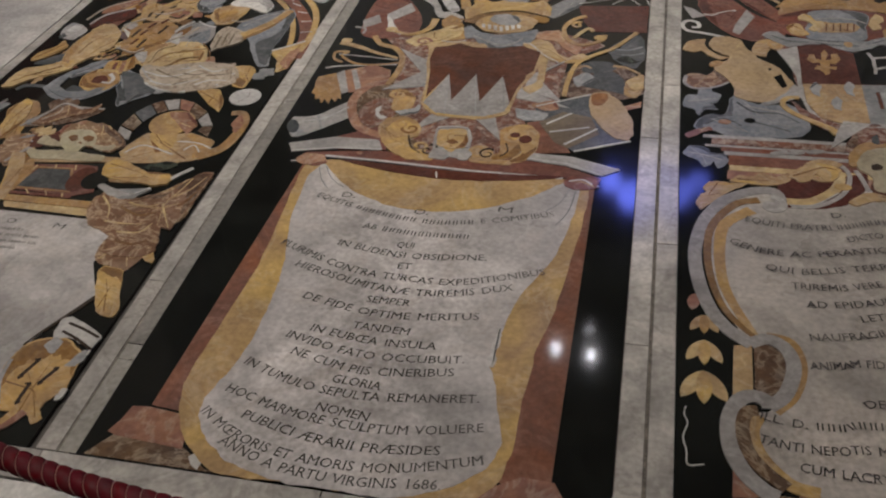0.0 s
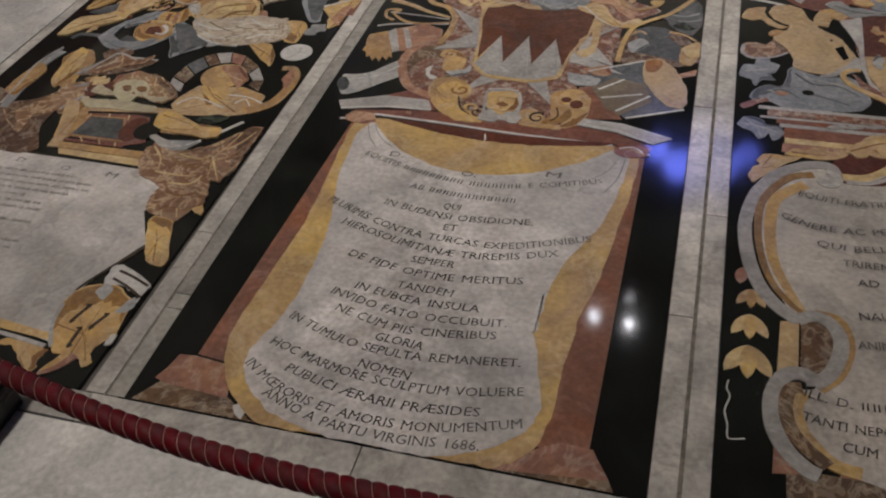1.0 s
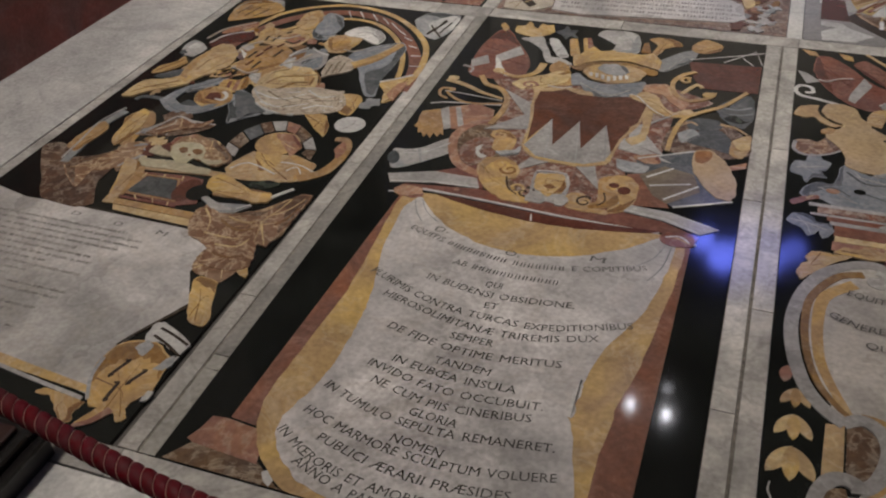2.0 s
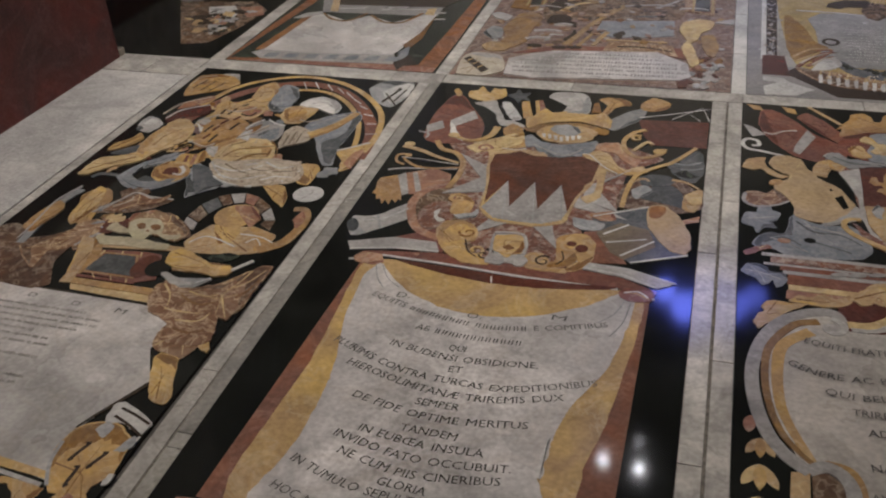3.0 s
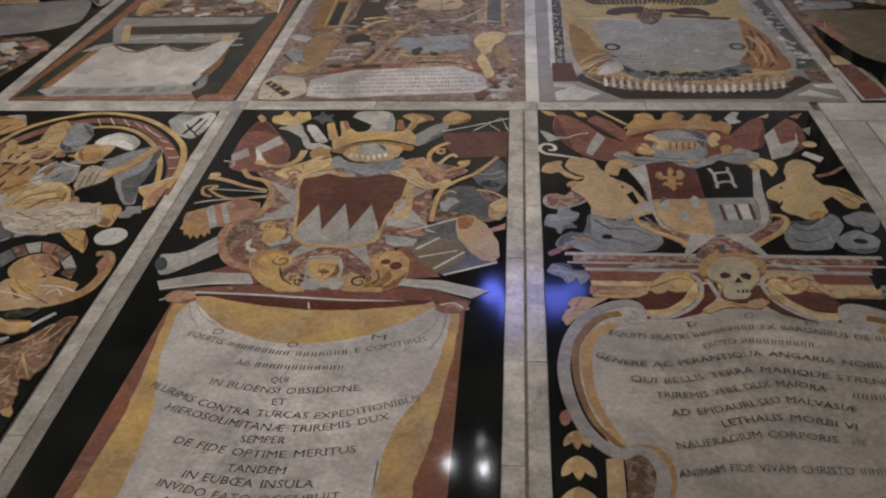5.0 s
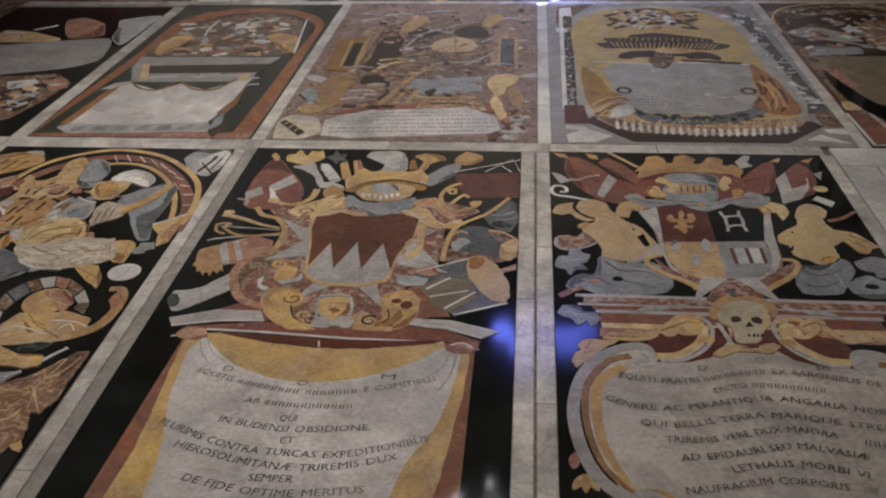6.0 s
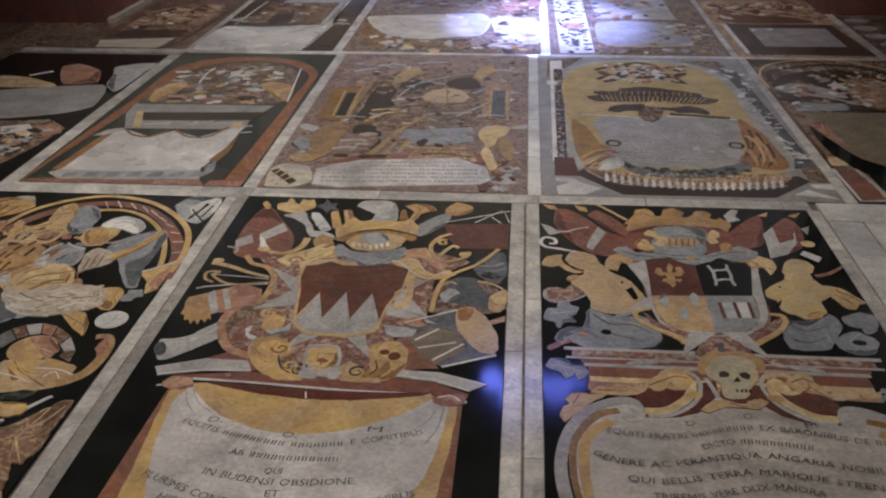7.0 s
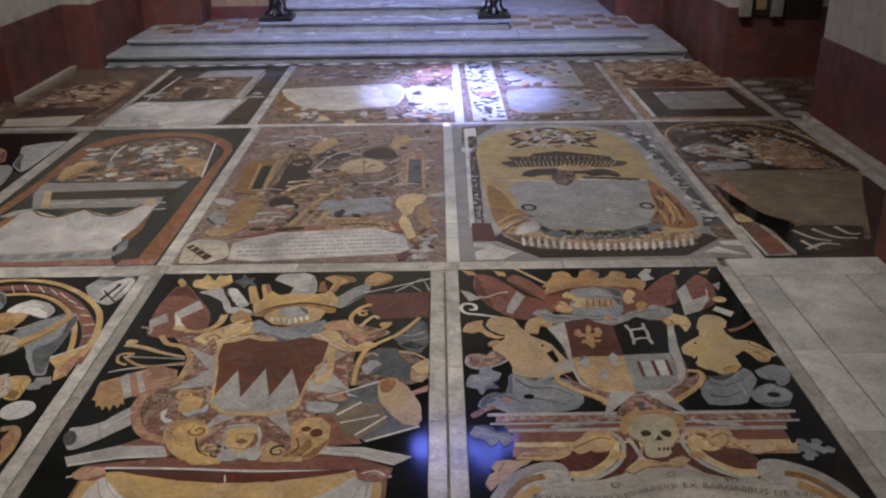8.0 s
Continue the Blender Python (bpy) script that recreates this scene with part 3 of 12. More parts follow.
block("skirting", -2.45, 6.05, 0.17, -1.5, 7.6, 0.29, PLASTER_RED, altar, 0.006)
block("front", -2.44, 6.07, 0.29, -1.5, 7.6, 0.95, PALEGOLD, altar, 0.006)
# Unseen end walls and vault close the room; vault tone tuned for floor haze
wall("wall_north", -3.9, 9.2, 3.2, 9.5, RW)
wall("wall_south", -4.6, -5.2, 3.2, -4.9, RW)
tagged(block("ceiling", -4.6, -5.2, 7.6, 3.2, 9.5, 7.9, VAULT), "unseen gilded stone vault closing the room overhead", "ceiling", kind="structure")


# altar steps: low, wide, with moulded nosings
def step(x0, y0, x1, y1, z0, z1, label):
    s = thing("altar_step", (0, 0, 0), label, "step", "altar steps")
    block("riser", x0 + 0.02, y0 + 0.02, z0, x1 - 0.02, y1, z1 - 0.028, STEP, s)
    block("moulding", x0 + 0.01, y0 + 0.01, z1 - 0.042, x1 - 0.01, y1, z1 - 0.026, STEP, s, 0.006)
    n = 4
    for k in range(n):
        block("tread", x0 + (x1 - x0) * k / n + 0.001, y0 - 0.005, z1 - 0.026, x0 + (x1 - x0) * (k + 1) / n - 0.001, y1, z1 + 0.0005 * k, STEP, s, 0.007)
    return s


step(-3.2, 4.53, 2.16, 7.2, -0.04, 0.085, "wide low bluish-white marble altar step")
step(-2.95, 4.83, 1.88, 7.2, 0.085, 0.17, "second wide bluish-white marble altar step")
step(-1.78, 5.12, 0.62, 7.2, 0.17, 0.275, "narrower marble altar step with moulded edge")
step(-1.60, 5.40, 0.45, 7.2, 0.275, 0.38, "narrower marble altar step with moulded edge")
step(-1.50, 5.68, 0.35, 7.2, 0.38, 0.485, "top marble altar step")

# chequered marble on the second step, beside the narrow steps
checks = thing("chequered_paving", (0, 0, 0), "brown and white chequered marble beside the altar steps", "paving", kind="structure")
for side in (-2.85, 0.65):
    for i in range(5 if side < 0 else 6):
        for k in range(4):
            x, y = side + 0.2 * i, 5.16 + 0.22 * k
            part("tile", plate([(x + 0.003, y + 0.003), (x + 0.197, y + 0.003), (x + 0.197, y + 0.217), (x + 0.003, y + 0.217)], 288), DRAPERY if (i + k) % 2 else BORDER, checks)


def turned(profile, ring=20):
    """A turned body from pairs of radius and height."""
    bm, rows = bmesh.new(), []
    for r, z in profile:
        rows.append([bm.verts.new((r * math.cos(2 * math.pi * k / ring), r * math.sin(2 * math.pi * k / ring), z)) for k in range(ring)])
    for a, b in zip(rows, rows[1:]):
        for k in range(ring):
            f = bm.faces.new((a[k], a[(k + 1) % ring], b[(k + 1) % ring], b[k]))
            f.smooth = True
    bm.faces.new(rows[0][::-1])
    bm.faces.new(rows[-1])
    return bm


def candlestick(x, y, z):
    """A black iron altar candlestick: a square foot, three scrolled feet and a turned stem."""
    c = thing("altar_candlestick", (x, y, z), "black wrought iron candlestick standing on the altar step", "candlestick", "altar candlesticks")
    block("base_plate", -0.155, -0.155, 0.0, 0.155, 0.155, 0.035, IRON, c, 0.008)
    part("stem", turned([(0.06, 0.035), (0.045, 0.07), (0.03, 0.11), (0.05, 0.15), (0.028, 0.19), (0.022, 0.4), (0.04, 0.44), (0.02, 0.48), (0.018, 0.95), (0.07, 1.0), (0.02, 1.03)]), IRON, c)
    for k in range(3):
        a = 2 * math.pi * k / 3 + 0.5
        bm = bmesh.new()
        pts = spline([Vector((0.02, 0, 0.22)), Vector((0.07, 0, 0.17)), Vector((0.085, 0, 0.10)), Vector((0.12, 0, 0.05)), Vector((0.145, 0, 0.06))], False, 5)
        rows, spin = [], Matrix.Rotation(a, 4, "Z")
        for i, p in enumerate(pts):
            d = (pts[min(i + 1, len(pts) - 1)] - pts[max(i - 1, 0)]).normalized()
            n = Vector((-d.z, 0, d.x)) * 0.01
            w = Vector((0, 0.01, 0))
            rows.append([bm.verts.new(spin @ v) for v in (p + n + w, p + n - w, p - n - w, p - n + w)])
        for r0, r1 in zip(rows, rows[1:]):
            for i in range(4):
                bm.faces.new((r0[i], r0[(i + 1) % 4], r1[(i + 1) % 4], r1[i]))
        bm.faces.new(rows[0]), bm.faces.new(rows[-1][::-1])
        bmesh.ops.recalc_face_normals(bm, faces=bm.faces)
        part("scrolled_foot", bm, IRON, c)
    return c


candlestick(-1.62, 5.28, 0.2755)
candlestick(0.46, 5.28, 0.2755)

# low dark platform beside the rope
plat = thing("wooden_platform", (-1.47, -2.66, 0), "low black lacquered wooden platform with moulded edges", "platform")
block("body", -0.9, -1.3, 0.0, -0.02, 0.0, 0.06, IRON, plat, 0.004)
block("moulding", -0.9, -1.3, 0.06, -0.008, 0.012, 0.075, GLOSSBLACK, plat, 0.006)
block("moulding", -0.9, -1.3, 0.075, -0.03, -0.01, 0.10, GLOSSBLACK, plat, 0.009)
block("top", -0.9, -1.3, 0.10, -0.055, -0.035, 0.115, DARKWOOD, plat, 0.006)

side = "brown inlaid marble floor in the side recess"
paving("pavement_12", -4.35, 2.46, -3.354, 3.19, BROWNBRECCIA, side, [0.5])
paving("pavement_13", -4.35, 0.04, -3.604, 2.455, BROWNBRECCIA, side, [0.35, 0.7], "y")
paving("pavement_14", 2.405, 0.125, 2.98, 2.455, BROWNBRECCIA, side, [0.5], "y")


SLAB_A = slab("black tomb slab inlaid with yellow, grey and brown marble", -2.455, -2.60, -1.39, -0.03)
SLAB_B = slab("black tomb slab with a pale unrolled scroll and red shield", -1.29, -2.60, -0.12, -0.01)
SLAB_C = slab("black tomb slab with a quartered shield over a pale cartouche", 0.0, -2.60, 1.135, -0.004)
# slab with the arch and the long tablet
band(SLAB_A, "arch_rim", GOLD, 2, [(15.8, 175.2), (18.8, 203.8), (26.2, 236.9), (47.0, 252.9), (67.0, 252.2), (84.5, 242.2), (100.0, 223.9), (106.1, 203.6), (106.1, 186.5)], 2.6)
band(SLAB_A, "arch_band", RED, 2, [(20.5, 178.1), (22.3, 207.3), (31.7, 231.4), (50.3, 245.4), (70.2, 244.2), (85.3, 233.1), (98.3, 215.1), (104.9, 197.7), (106.1, 181.0)], 5.2)
band(SLAB_A, "arch_rim", GOLD, 3, [(28.6, 177.6), (28.7, 205.6), (39.7, 226.5), (53.5, 238.2), (68.1, 239.4), (81.3, 231.2), (92.8, 215.8), (99.0, 199.2), (102.1, 182.4)], 2.2)
band(SLAB_A, "arch_letter", WHITE, 3, [(54.7, 248.2), (58.9, 241.0)], 0.55, False)
band(SLAB_A, "arch_letter", WHITE, 3, [(60.0, 249.0), (64.6, 242.0)], 0.55, False)
band(SLAB_A, "arch_letter", WHITE, 3, [(66.7, 247.5), (71.4, 241.2)], 0.55, False)
band(SLAB_A, "arch_letter", WHITE, 3, [(72.8, 244.6), (77.6, 239.1)], 0.55, False)
band(SLAB_A, "arch_letter", WHITE, 3, [(78.4, 240.5), (83.4, 235.2)], 0.55, False)
band(SLAB_A, "arch_letter", WHITE, 3, [(84.3, 234.1), (89.0, 230.1)], 0.55, False)
band(SLAB_A, "arch_letter", WHITE, 3, [(89.3, 227.8), (93.9, 225.1)], 0.55, False)
band(SLAB_A, "arch_letter", WHITE, 3, [(94.3, 220.0), (98.6, 219.1)], 0.55, False)
band(SLAB_A, "arch_letter", WHITE, 3, [(98.5, 211.3), (102.7, 212.1)], 0.55, False)
band(SLAB_A, "arch_letter", WHITE, 3, [(101.3, 202.2), (105.9, 203.1)], 0.55, False)
inlay(SLAB_A, "arch_foot", GOLD, 4, [(95.9, 185.1), (104.9, 193.7), (106.1, 190.0), (106.1, 174.9), (102.6, 170.5), (100.4, 178.3)])
band(SLAB_A, "arch_foot_edge", WHITE, 5, [(95.5, 186.0), (100.4, 189.9), (105.7, 194.8)], 1.0, False)
inlay(SLAB_A, "arch_foot_shade", PINK, 5, [(102.0, 176.8), (102.9, 186.4), (106.1, 188.2), (106.1, 175.4), (105.8, 172.9)])
inlay(SLAB_A, "corner_scroll", GREY, 2, [(87.2, 245.8), (92.2, 256.6), (105.3, 255.2), (106.1, 238.1), (102.3, 228.9), (94.3, 233.4)])
inlay(SLAB_A, "corner_badge", WHITE, 3, [(94.5, 243.9), (101.5, 254.6), (106.1, 252.2), (106.1, 239.7), (101.0, 232.8)])
band(SLAB_A, "badge_bar", CHARCOAL, 4, [(99.1, 236.7), (100.6, 249.3)], 0.8, False)
band(SLAB_A, "badge_bar", CHARCOAL, 4, [(102.3, 234.8), (103.9, 247.3)], 0.8, False)
band(SLAB_A, "badge_bar", CHARCOAL, 4, [(96.1, 242.3), (103.9, 231.5)], 0.8, False)
oval(SLAB_A, "medallion", WHITE, 3, 98.2, 151.9, 5.6, 5.6, 0)
band(SLAB_A, "medallion_line", SILVER, 4, [(96.9, 148.3), (99.2, 151.7), (98.7, 154.9)], 0.35)
scatter(SLAB_A, "scroll_scrap", 60, [(29.4, 171.8), (69.4, 177.2), (51.8, 233.0), (20.4, 215.5)], (PALEGOLD, UMBER, BROWN, SLATE, PINK, GOLD, SILVER,), 5, 10, 2, (1, 2, 3))
scatter(SLAB_A, "scroll_scrap", 20, [(6.1, 151.3), (26.4, 168.7), (22.7, 199.3), (10.0, 171.6)], (PALEGOLD, UMBER, GOLD, SLATE, BROWN,), 5, 9, 2, (1, 2, 3))
scatter(SLAB_A, "scroll_scrap", 18, [(27.7, 115.9), (28.9, 130.6), (43.5, 117.9), (43.7, 107.7)], (DRAPERY, UMBER, SLATE, PALEGOLD, BROWN,), 4, 8, 2, (1, 2, 3))
inlay(SLAB_A, "upper_scroll", GOLD, 4, [(6.6, 224.1), (2.6, 235.9), (2.7, 246.1), (9.2, 249.9), (19.5, 248.2), (25.5, 241.7), (22.7, 234.6), (13.6, 228.3)], label="yellow marble scroll shield")
inlay(SLAB_A, "upper_shell", SILVER, 3, [(12.5, 250.9), (20.1, 251.5), (23.7, 245.3), (21.8, 240.1), (16.2, 244.7)])
band(SLAB_A, "scroll_line", BROWN, 6, [(6.4, 232.5), (8.7, 242.8)], 0.6)
band(SLAB_A, "scroll_line", BROWN, 6, [(11.1, 230.5), (13.4, 241.9)], 0.6)
band(SLAB_A, "scroll_line", BROWN, 6, [(15.5, 230.9), (18.6, 241.1)], 0.6)
band(SLAB_A, "scroll_line", CREAM, 6, [(3.5, 234.7), (4.0, 244.3), (10.5, 248.1)], 0.6)
inlay(SLAB_A, "banner", BROWN, 4, [(12.2, 198.3), (12.9, 207.5), (18.8, 213.7), (24.2, 216.5), (27.6, 209.0), (21.4, 204.0), (16.4, 198.2)])
band(SLAB_A, "banner_edge", SILVER, 5, [(11.5, 200.9), (14.2, 209.9), (23.7, 217.0)], 1.2)
band(SLAB_A, "banner_edge", CREAM, 5, [(7.9, 204.8), (10.7, 216.3), (20.6, 225.4)], 1.0)
inlay(SLAB_A, "banner", PINK, 4, [(11.1, 210.7), (12.0, 218.7), (20.0, 226.5), (22.9, 222.1), (16.9, 214.6)])
inlay(SLAB_A, "white_knot", SILVER, 5, [(5.0, 188.7), (2.2, 196.7), (3.7, 201.2), (8.8, 199.5), (13.1, 195.7), (13.5, 191.6), (11.2, 186.8)])
inlay(SLAB_A, "white_knot", WHITE, 6, [(5.2, 193.9), (5.7, 198.7), (9.8, 197.0), (10.0, 192.3)])
inlay(SLAB_A, "knot_shade", DARKGREY, 6, [(4.0, 188.6), (4.6, 191.7), (7.3, 189.9), (6.5, 187.8)])
inlay(SLAB_A, "figure", PALEGOLD, 4, [(17.0, 189.9), (15.1, 195.9), (17.6, 201.5), (24.7, 199.0), (28.9, 191.2), (29.9, 180.4), (25.1, 170.9), (16.9, 161.3), (9.2, 153.8), (3.9, 148.9), (4.1, 157.2), (11.5, 165.2), (17.9, 171.5), (18.7, 180.2)], label="plain yellow marble shape among scrolls")
inlay(SLAB_A, "figure_shade", UMBER, 5, [(19.5, 178.8), (21.6, 185.4), (25.1, 190.8), (25.9, 193.9), (28.9, 181.3), (25.6, 174.2)])
band(SLAB_A, "figure_line", CREAM, 6, [(11.3, 158.0), (18.3, 166.0), (23.3, 174.0)], 0.7)
band(SLAB_A, "figure_line", UMBER, 6, [(6.2, 154.8), (8.0, 158.5), (8.4, 155.1)], 0.8)
inlay(SLAB_A, "limb", GOLD, 5, [(3.7, 169.0), (3.3, 175.1), (7.9, 181.0), (8.6, 186.0), (12.7, 181.0), (10.7, 174.5), (7.1, 170.3)])
band(SLAB_A, "limb_line", UMBER, 6, [(4.4, 170.9), (7.5, 177.5), (10.3, 183.2)], 0.6)
inlay(SLAB_A, "shadow_strip", DARKGREY, 5, [(6.3, 166.5), (11.5, 173.1), (16.8, 176.6), (18.1, 172.0), (13.4, 166.8)])
inlay(SLAB_A, "limb", PALEGOLD, 5, [(16.2, 180.9), (16.4, 184.8), (14.6, 189.7), (16.5, 189.9), (19.2, 183.1), (19.3, 178.3)])
band(SLAB_A, "fan_rib", GOLD, 5, [(29.1, 173.2), (26.7, 180.0), (28.3, 184.1)], (0.7, 1.5))
band(SLAB_A, "fan_rib", GOLD, 5, [(31.2, 172.9), (30.0, 178.5), (32.2, 181.6)], (0.7, 1.5))
band(SLAB_A, "fan_rib", GOLD, 5, [(33.4, 173.2), (33.1, 176.4), (35.0, 180.0)], (0.7, 1.5))
band(SLAB_A, "fan_rim", PALEGOLD, 5, [(28.4, 172.6), (34.3, 173.8), (39.7, 177.2)], 1.0)
inlay(SLAB_A, "sleeve", SLATE, 5, [(26.8, 157.6), (27.1, 163.4), (29.7, 169.1), (35.9, 173.9), (36.6, 168.5), (31.7, 161.7)])
inlay(SLAB_A, "cartouche", GOLD, 5, [(34.7, 182.4), (31.1, 196.5), (34.5, 203.7), (43.4, 206.2), (50.2, 201.6), (51.1, 191.5), (48.6, 183.9), (42.2, 179.3)], label="yellow marble cartouche with strokes")
band(SLAB_A, "numeral", CHARCOAL, 7, [(34.7, 191.3), (35.4, 198.0)], 1.0, False)
band(SLAB_A, "numeral", CHARCOAL, 7, [(41.2, 183.1), (41.5, 190.0)], 1.0, False)
band(SLAB_A, "numeral", CHARCOAL, 7, [(44.5, 195.3), (45.4, 202.2)], 1.0, False)
inlay(SLAB_A, "ray", PURPLE, 6, [(28.9, 191.2), (26.2, 198.1), (33.2, 191.6), (33.8, 188.7)])
inlay(SLAB_A, "ray", WHITE, 6, [(26.6, 199.2), (31.6, 195.5), (33.7, 190.7)])
inlay(SLAB_A, "ray", SILVER, 6, [(26.3, 200.8), (28.8, 204.7), (32.3, 201.9), (31.5, 197.6)])
inlay(SLAB_A, "ray", WHITE, 6, [(51.1, 190.5), (53.8, 197.8), (56.7, 187.1)])
inlay(SLAB_A, "ray", SILVER, 6, [(42.9, 178.0), (47.0, 180.3), (49.7, 172.2), (47.1, 172.8)])
inlay(SLAB_A, "crown_shape", PALEGOLD, 5, [(31.1, 207.1), (26.7, 217.8), (29.5, 222.7), (36.7, 219.9), (42.4, 224.5), (50.7, 215.7), (48.8, 206.7), (39.8, 205.8)])
inlay(SLAB_A, "crown_shade", PINK, 6, [(39.9, 213.5), (43.3, 218.3), (49.7, 214.5), (47.8, 208.8)])
band(SLAB_A, "crown_line", CHARCOAL, 7, [(33.3, 209.0), (33.1, 213.4)], 0.9)
band(SLAB_A, "crown_line", CHARCOAL, 7, [(36.5, 208.8), (37.6, 214.9)], 0.9)
band(SLAB_A, "crown_line", CHARCOAL, 7, [(38.8, 217.9), (40.7, 220.3)], 0.9)
band(SLAB_A, "crown_line", CHARCOAL, 7, [(42.1, 210.4), (46.6, 209.2), (48.0, 212.6)], 0.9)
curl(SLAB_A, "volute", GOLD, 7, 31.3, 216.0, 3.0, 272, 1.1, 1.1)
curl(SLAB_A, "volute", GOLD, 7, 42.8, 213.8, 3.0, 312, 1.1, 1.1)
curl(SLAB_A, "volute", GOLD, 7, 47.8, 217.6, 3.0, 338, 1.1, 1.1)
inlay(SLAB_A, "ball", PALEGOLD, 5, [(39.0, 227.7), (37.2, 240.2), (41.8, 245.7), (48.7, 236.4), (50.7, 223.6), (46.2, 219.7)])
inlay(SLAB_A, "ball_shade", GOLD, 6, [(39.4, 236.7), (42.4, 243.2), (47.7, 236.3), (46.7, 227.8)])
inlay(SLAB_A, "ball", SLATE, 5, [(50.2, 219.0), (46.1, 234.9), (47.6, 243.7), (54.4, 241.8), (59.6, 232.0), (59.0, 222.6), (55.4, 215.6)])
inlay(SLAB_A, "ball_shade", DARKGREY, 6, [(50.3, 241.4), (55.2, 239.4), (58.6, 232.5), (57.5, 224.8)])
inlay(SLAB_A, "wing", SLATE, 3, [(74.0, 204.0), (78.0, 213.4), (90.2, 222.3), (94.7, 216.7), (95.3, 204.1), (95.7, 186.5), (98.1, 174.5), (94.2, 174.0), (88.0, 183.8), (83.0, 193.8)])
inlay(SLAB_A, "wing_shade", DARKGREY, 4, [(87.0, 190.9), (91.5, 197.7), (94.2, 206.6), (95.4, 187.4), (97.2, 175.7), (94.2, 176.3)])
band(SLAB_A, "wing_line", SILVER, 4, [(76.4, 205.3), (82.4, 213.8), (89.3, 220.0)], 0.5)
inlay(SLAB_A, "shoulder", PALEGOLD, 5, [(59.7, 211.1), (58.9, 219.2), (63.9, 223.1), (72.9, 221.2), (72.5, 213.4), (70.8, 206.8), (65.5, 205.3)])
inlay(SLAB_A, "shoulder_shade", UMBER, 6, [(59.1, 216.5), (61.1, 220.6), (65.3, 219.9), (63.4, 213.6)])
band(SLAB_A, "shoulder_line", CREAM, 6, [(69.0, 209.8), (73.7, 208.7), (78.2, 211.8)], 0.7)
inlay(SLAB_A, "wing", SILVER, 4, [(49.7, 192.3), (50.2, 201.6), (57.0, 206.5), (65.9, 202.2), (68.1, 191.8), (63.3, 185.4), (56.4, 183.7)])
inlay(SLAB_A, "wing_shade", SLATE, 5, [(57.9, 194.2), (64.0, 200.9), (66.9, 192.2), (62.6, 186.8)])
inlay(SLAB_A, "wing_mark", UMBER, 6, [(52.1, 193.6), (51.9, 198.1), (55.5, 203.2), (56.4, 199.1), (54.7, 192.4)], False)
band(SLAB_A, "ray", WHITE, 6, [(56.5, 207.5), (61.0, 204.3), (65.5, 203.2)], (0.6, 1.6))
band(SLAB_A, "ray", WHITE, 6, [(50.7, 197.5), (52.1, 202.8), (54.6, 207.3)], 0.7)
inlay(SLAB_A, "robe", VEINED, 5, [(70.3, 186.2), (68.1, 198.3), (70.4, 204.2), (77.1, 201.2), (81.0, 195.1), (78.5, 191.4), (74.4, 187.1)])
band(SLAB_A, "fold", OLIVETABLET, 6, [(72.2, 187.8), (70.4, 197.5)], 0.6)
band(SLAB_A, "fold", OLIVETABLET, 6, [(74.9, 188.1), (71.9, 199.7)], 0.6)
band(SLAB_A, "fold", OLIVETABLET, 6, [(77.1, 189.8), (74.4, 199.4)], 0.6)
band(SLAB_A, "fold", OLIVETABLET, 6, [(78.8, 192.4), (76.5, 199.2)], 0.6)
band(SLAB_A, "arm", GOLD, 6, [(79.0, 195.4), (86.2, 205.3), (91.0, 220.7)], (5.0, 3.4))
band(SLAB_A, "arm_line", PALEGOLD, 7, [(79.1, 197.4), (85.2, 207.8), (90.1, 221.1)], 0.8)
inlay(SLAB_A, "robe", PALEGOLD, 5, [(46.4, 173.7), (45.8, 183.6), (52.1, 188.6), (63.6, 189.8), (70.0, 184.2), (73.1, 175.3), (68.0, 170.2), (59.9, 168.0), (52.4, 167.1)], label="pale yellow drapery with fine lines")
inlay(SLAB_A, "robe_shade", TAN, 6, [(50.2, 171.4), (48.8, 179.6), (52.0, 183.7), (53.8, 176.4), (53.7, 169.9)])
inlay(SLAB_A, "robe_shade", GOLD, 6, [(63.9, 184.1), (65.6, 186.6), (69.7, 181.8), (70.7, 175.5), (67.9, 177.0)])
band(SLAB_A, "fold", UMBER, 7, [(53.3, 172.6), (56.5, 179.5), (64.7, 182.2)], 0.6)
band(SLAB_A, "fold", UMBER, 7, [(60.8, 170.7), (65.0, 176.7), (70.8, 177.3)], 0.6)
band(SLAB_A, "fold", UMBER, 7, [(66.3, 189.1), (71.9, 182.1), (73.8, 176.7)], 0.6)
inlay(SLAB_A, "robe", VEINED, 6, [(53.2, 161.5), (53.7, 167.3), (60.8, 170.7), (73.0, 174.4), (85.4, 173.5), (90.2, 166.2), (90.2, 159.8), (83.7, 155.8), (74.1, 152.6), (64.6, 153.9)], label="white veined drapery")
band(SLAB_A, "robe_edge", WHITE, 7, [(53.2, 161.5), (59.4, 156.2), (67.3, 153.0), (75.2, 152.7)], 1.2)
band(SLAB_A, "fold", WHITE, 8, [(55.0, 162.1), (62.9, 166.5), (72.6, 170.3), (84.9, 170.8)], (0.3, 0.8))
band(SLAB_A, "fold", WHITE, 8, [(60.1, 157.6), (67.9, 161.0), (77.4, 164.7), (88.2, 166.8)], (0.3, 0.8))
band(SLAB_A, "fold", WHITE, 8, [(68.6, 154.8), (76.1, 157.8), (83.8, 160.3), (88.4, 162.5)], (0.3, 0.8))
band(SLAB_A, "fold", WHITE, 8, [(55.2, 164.3), (62.3, 163.0), (73.0, 154.9)], (0.3, 0.8))
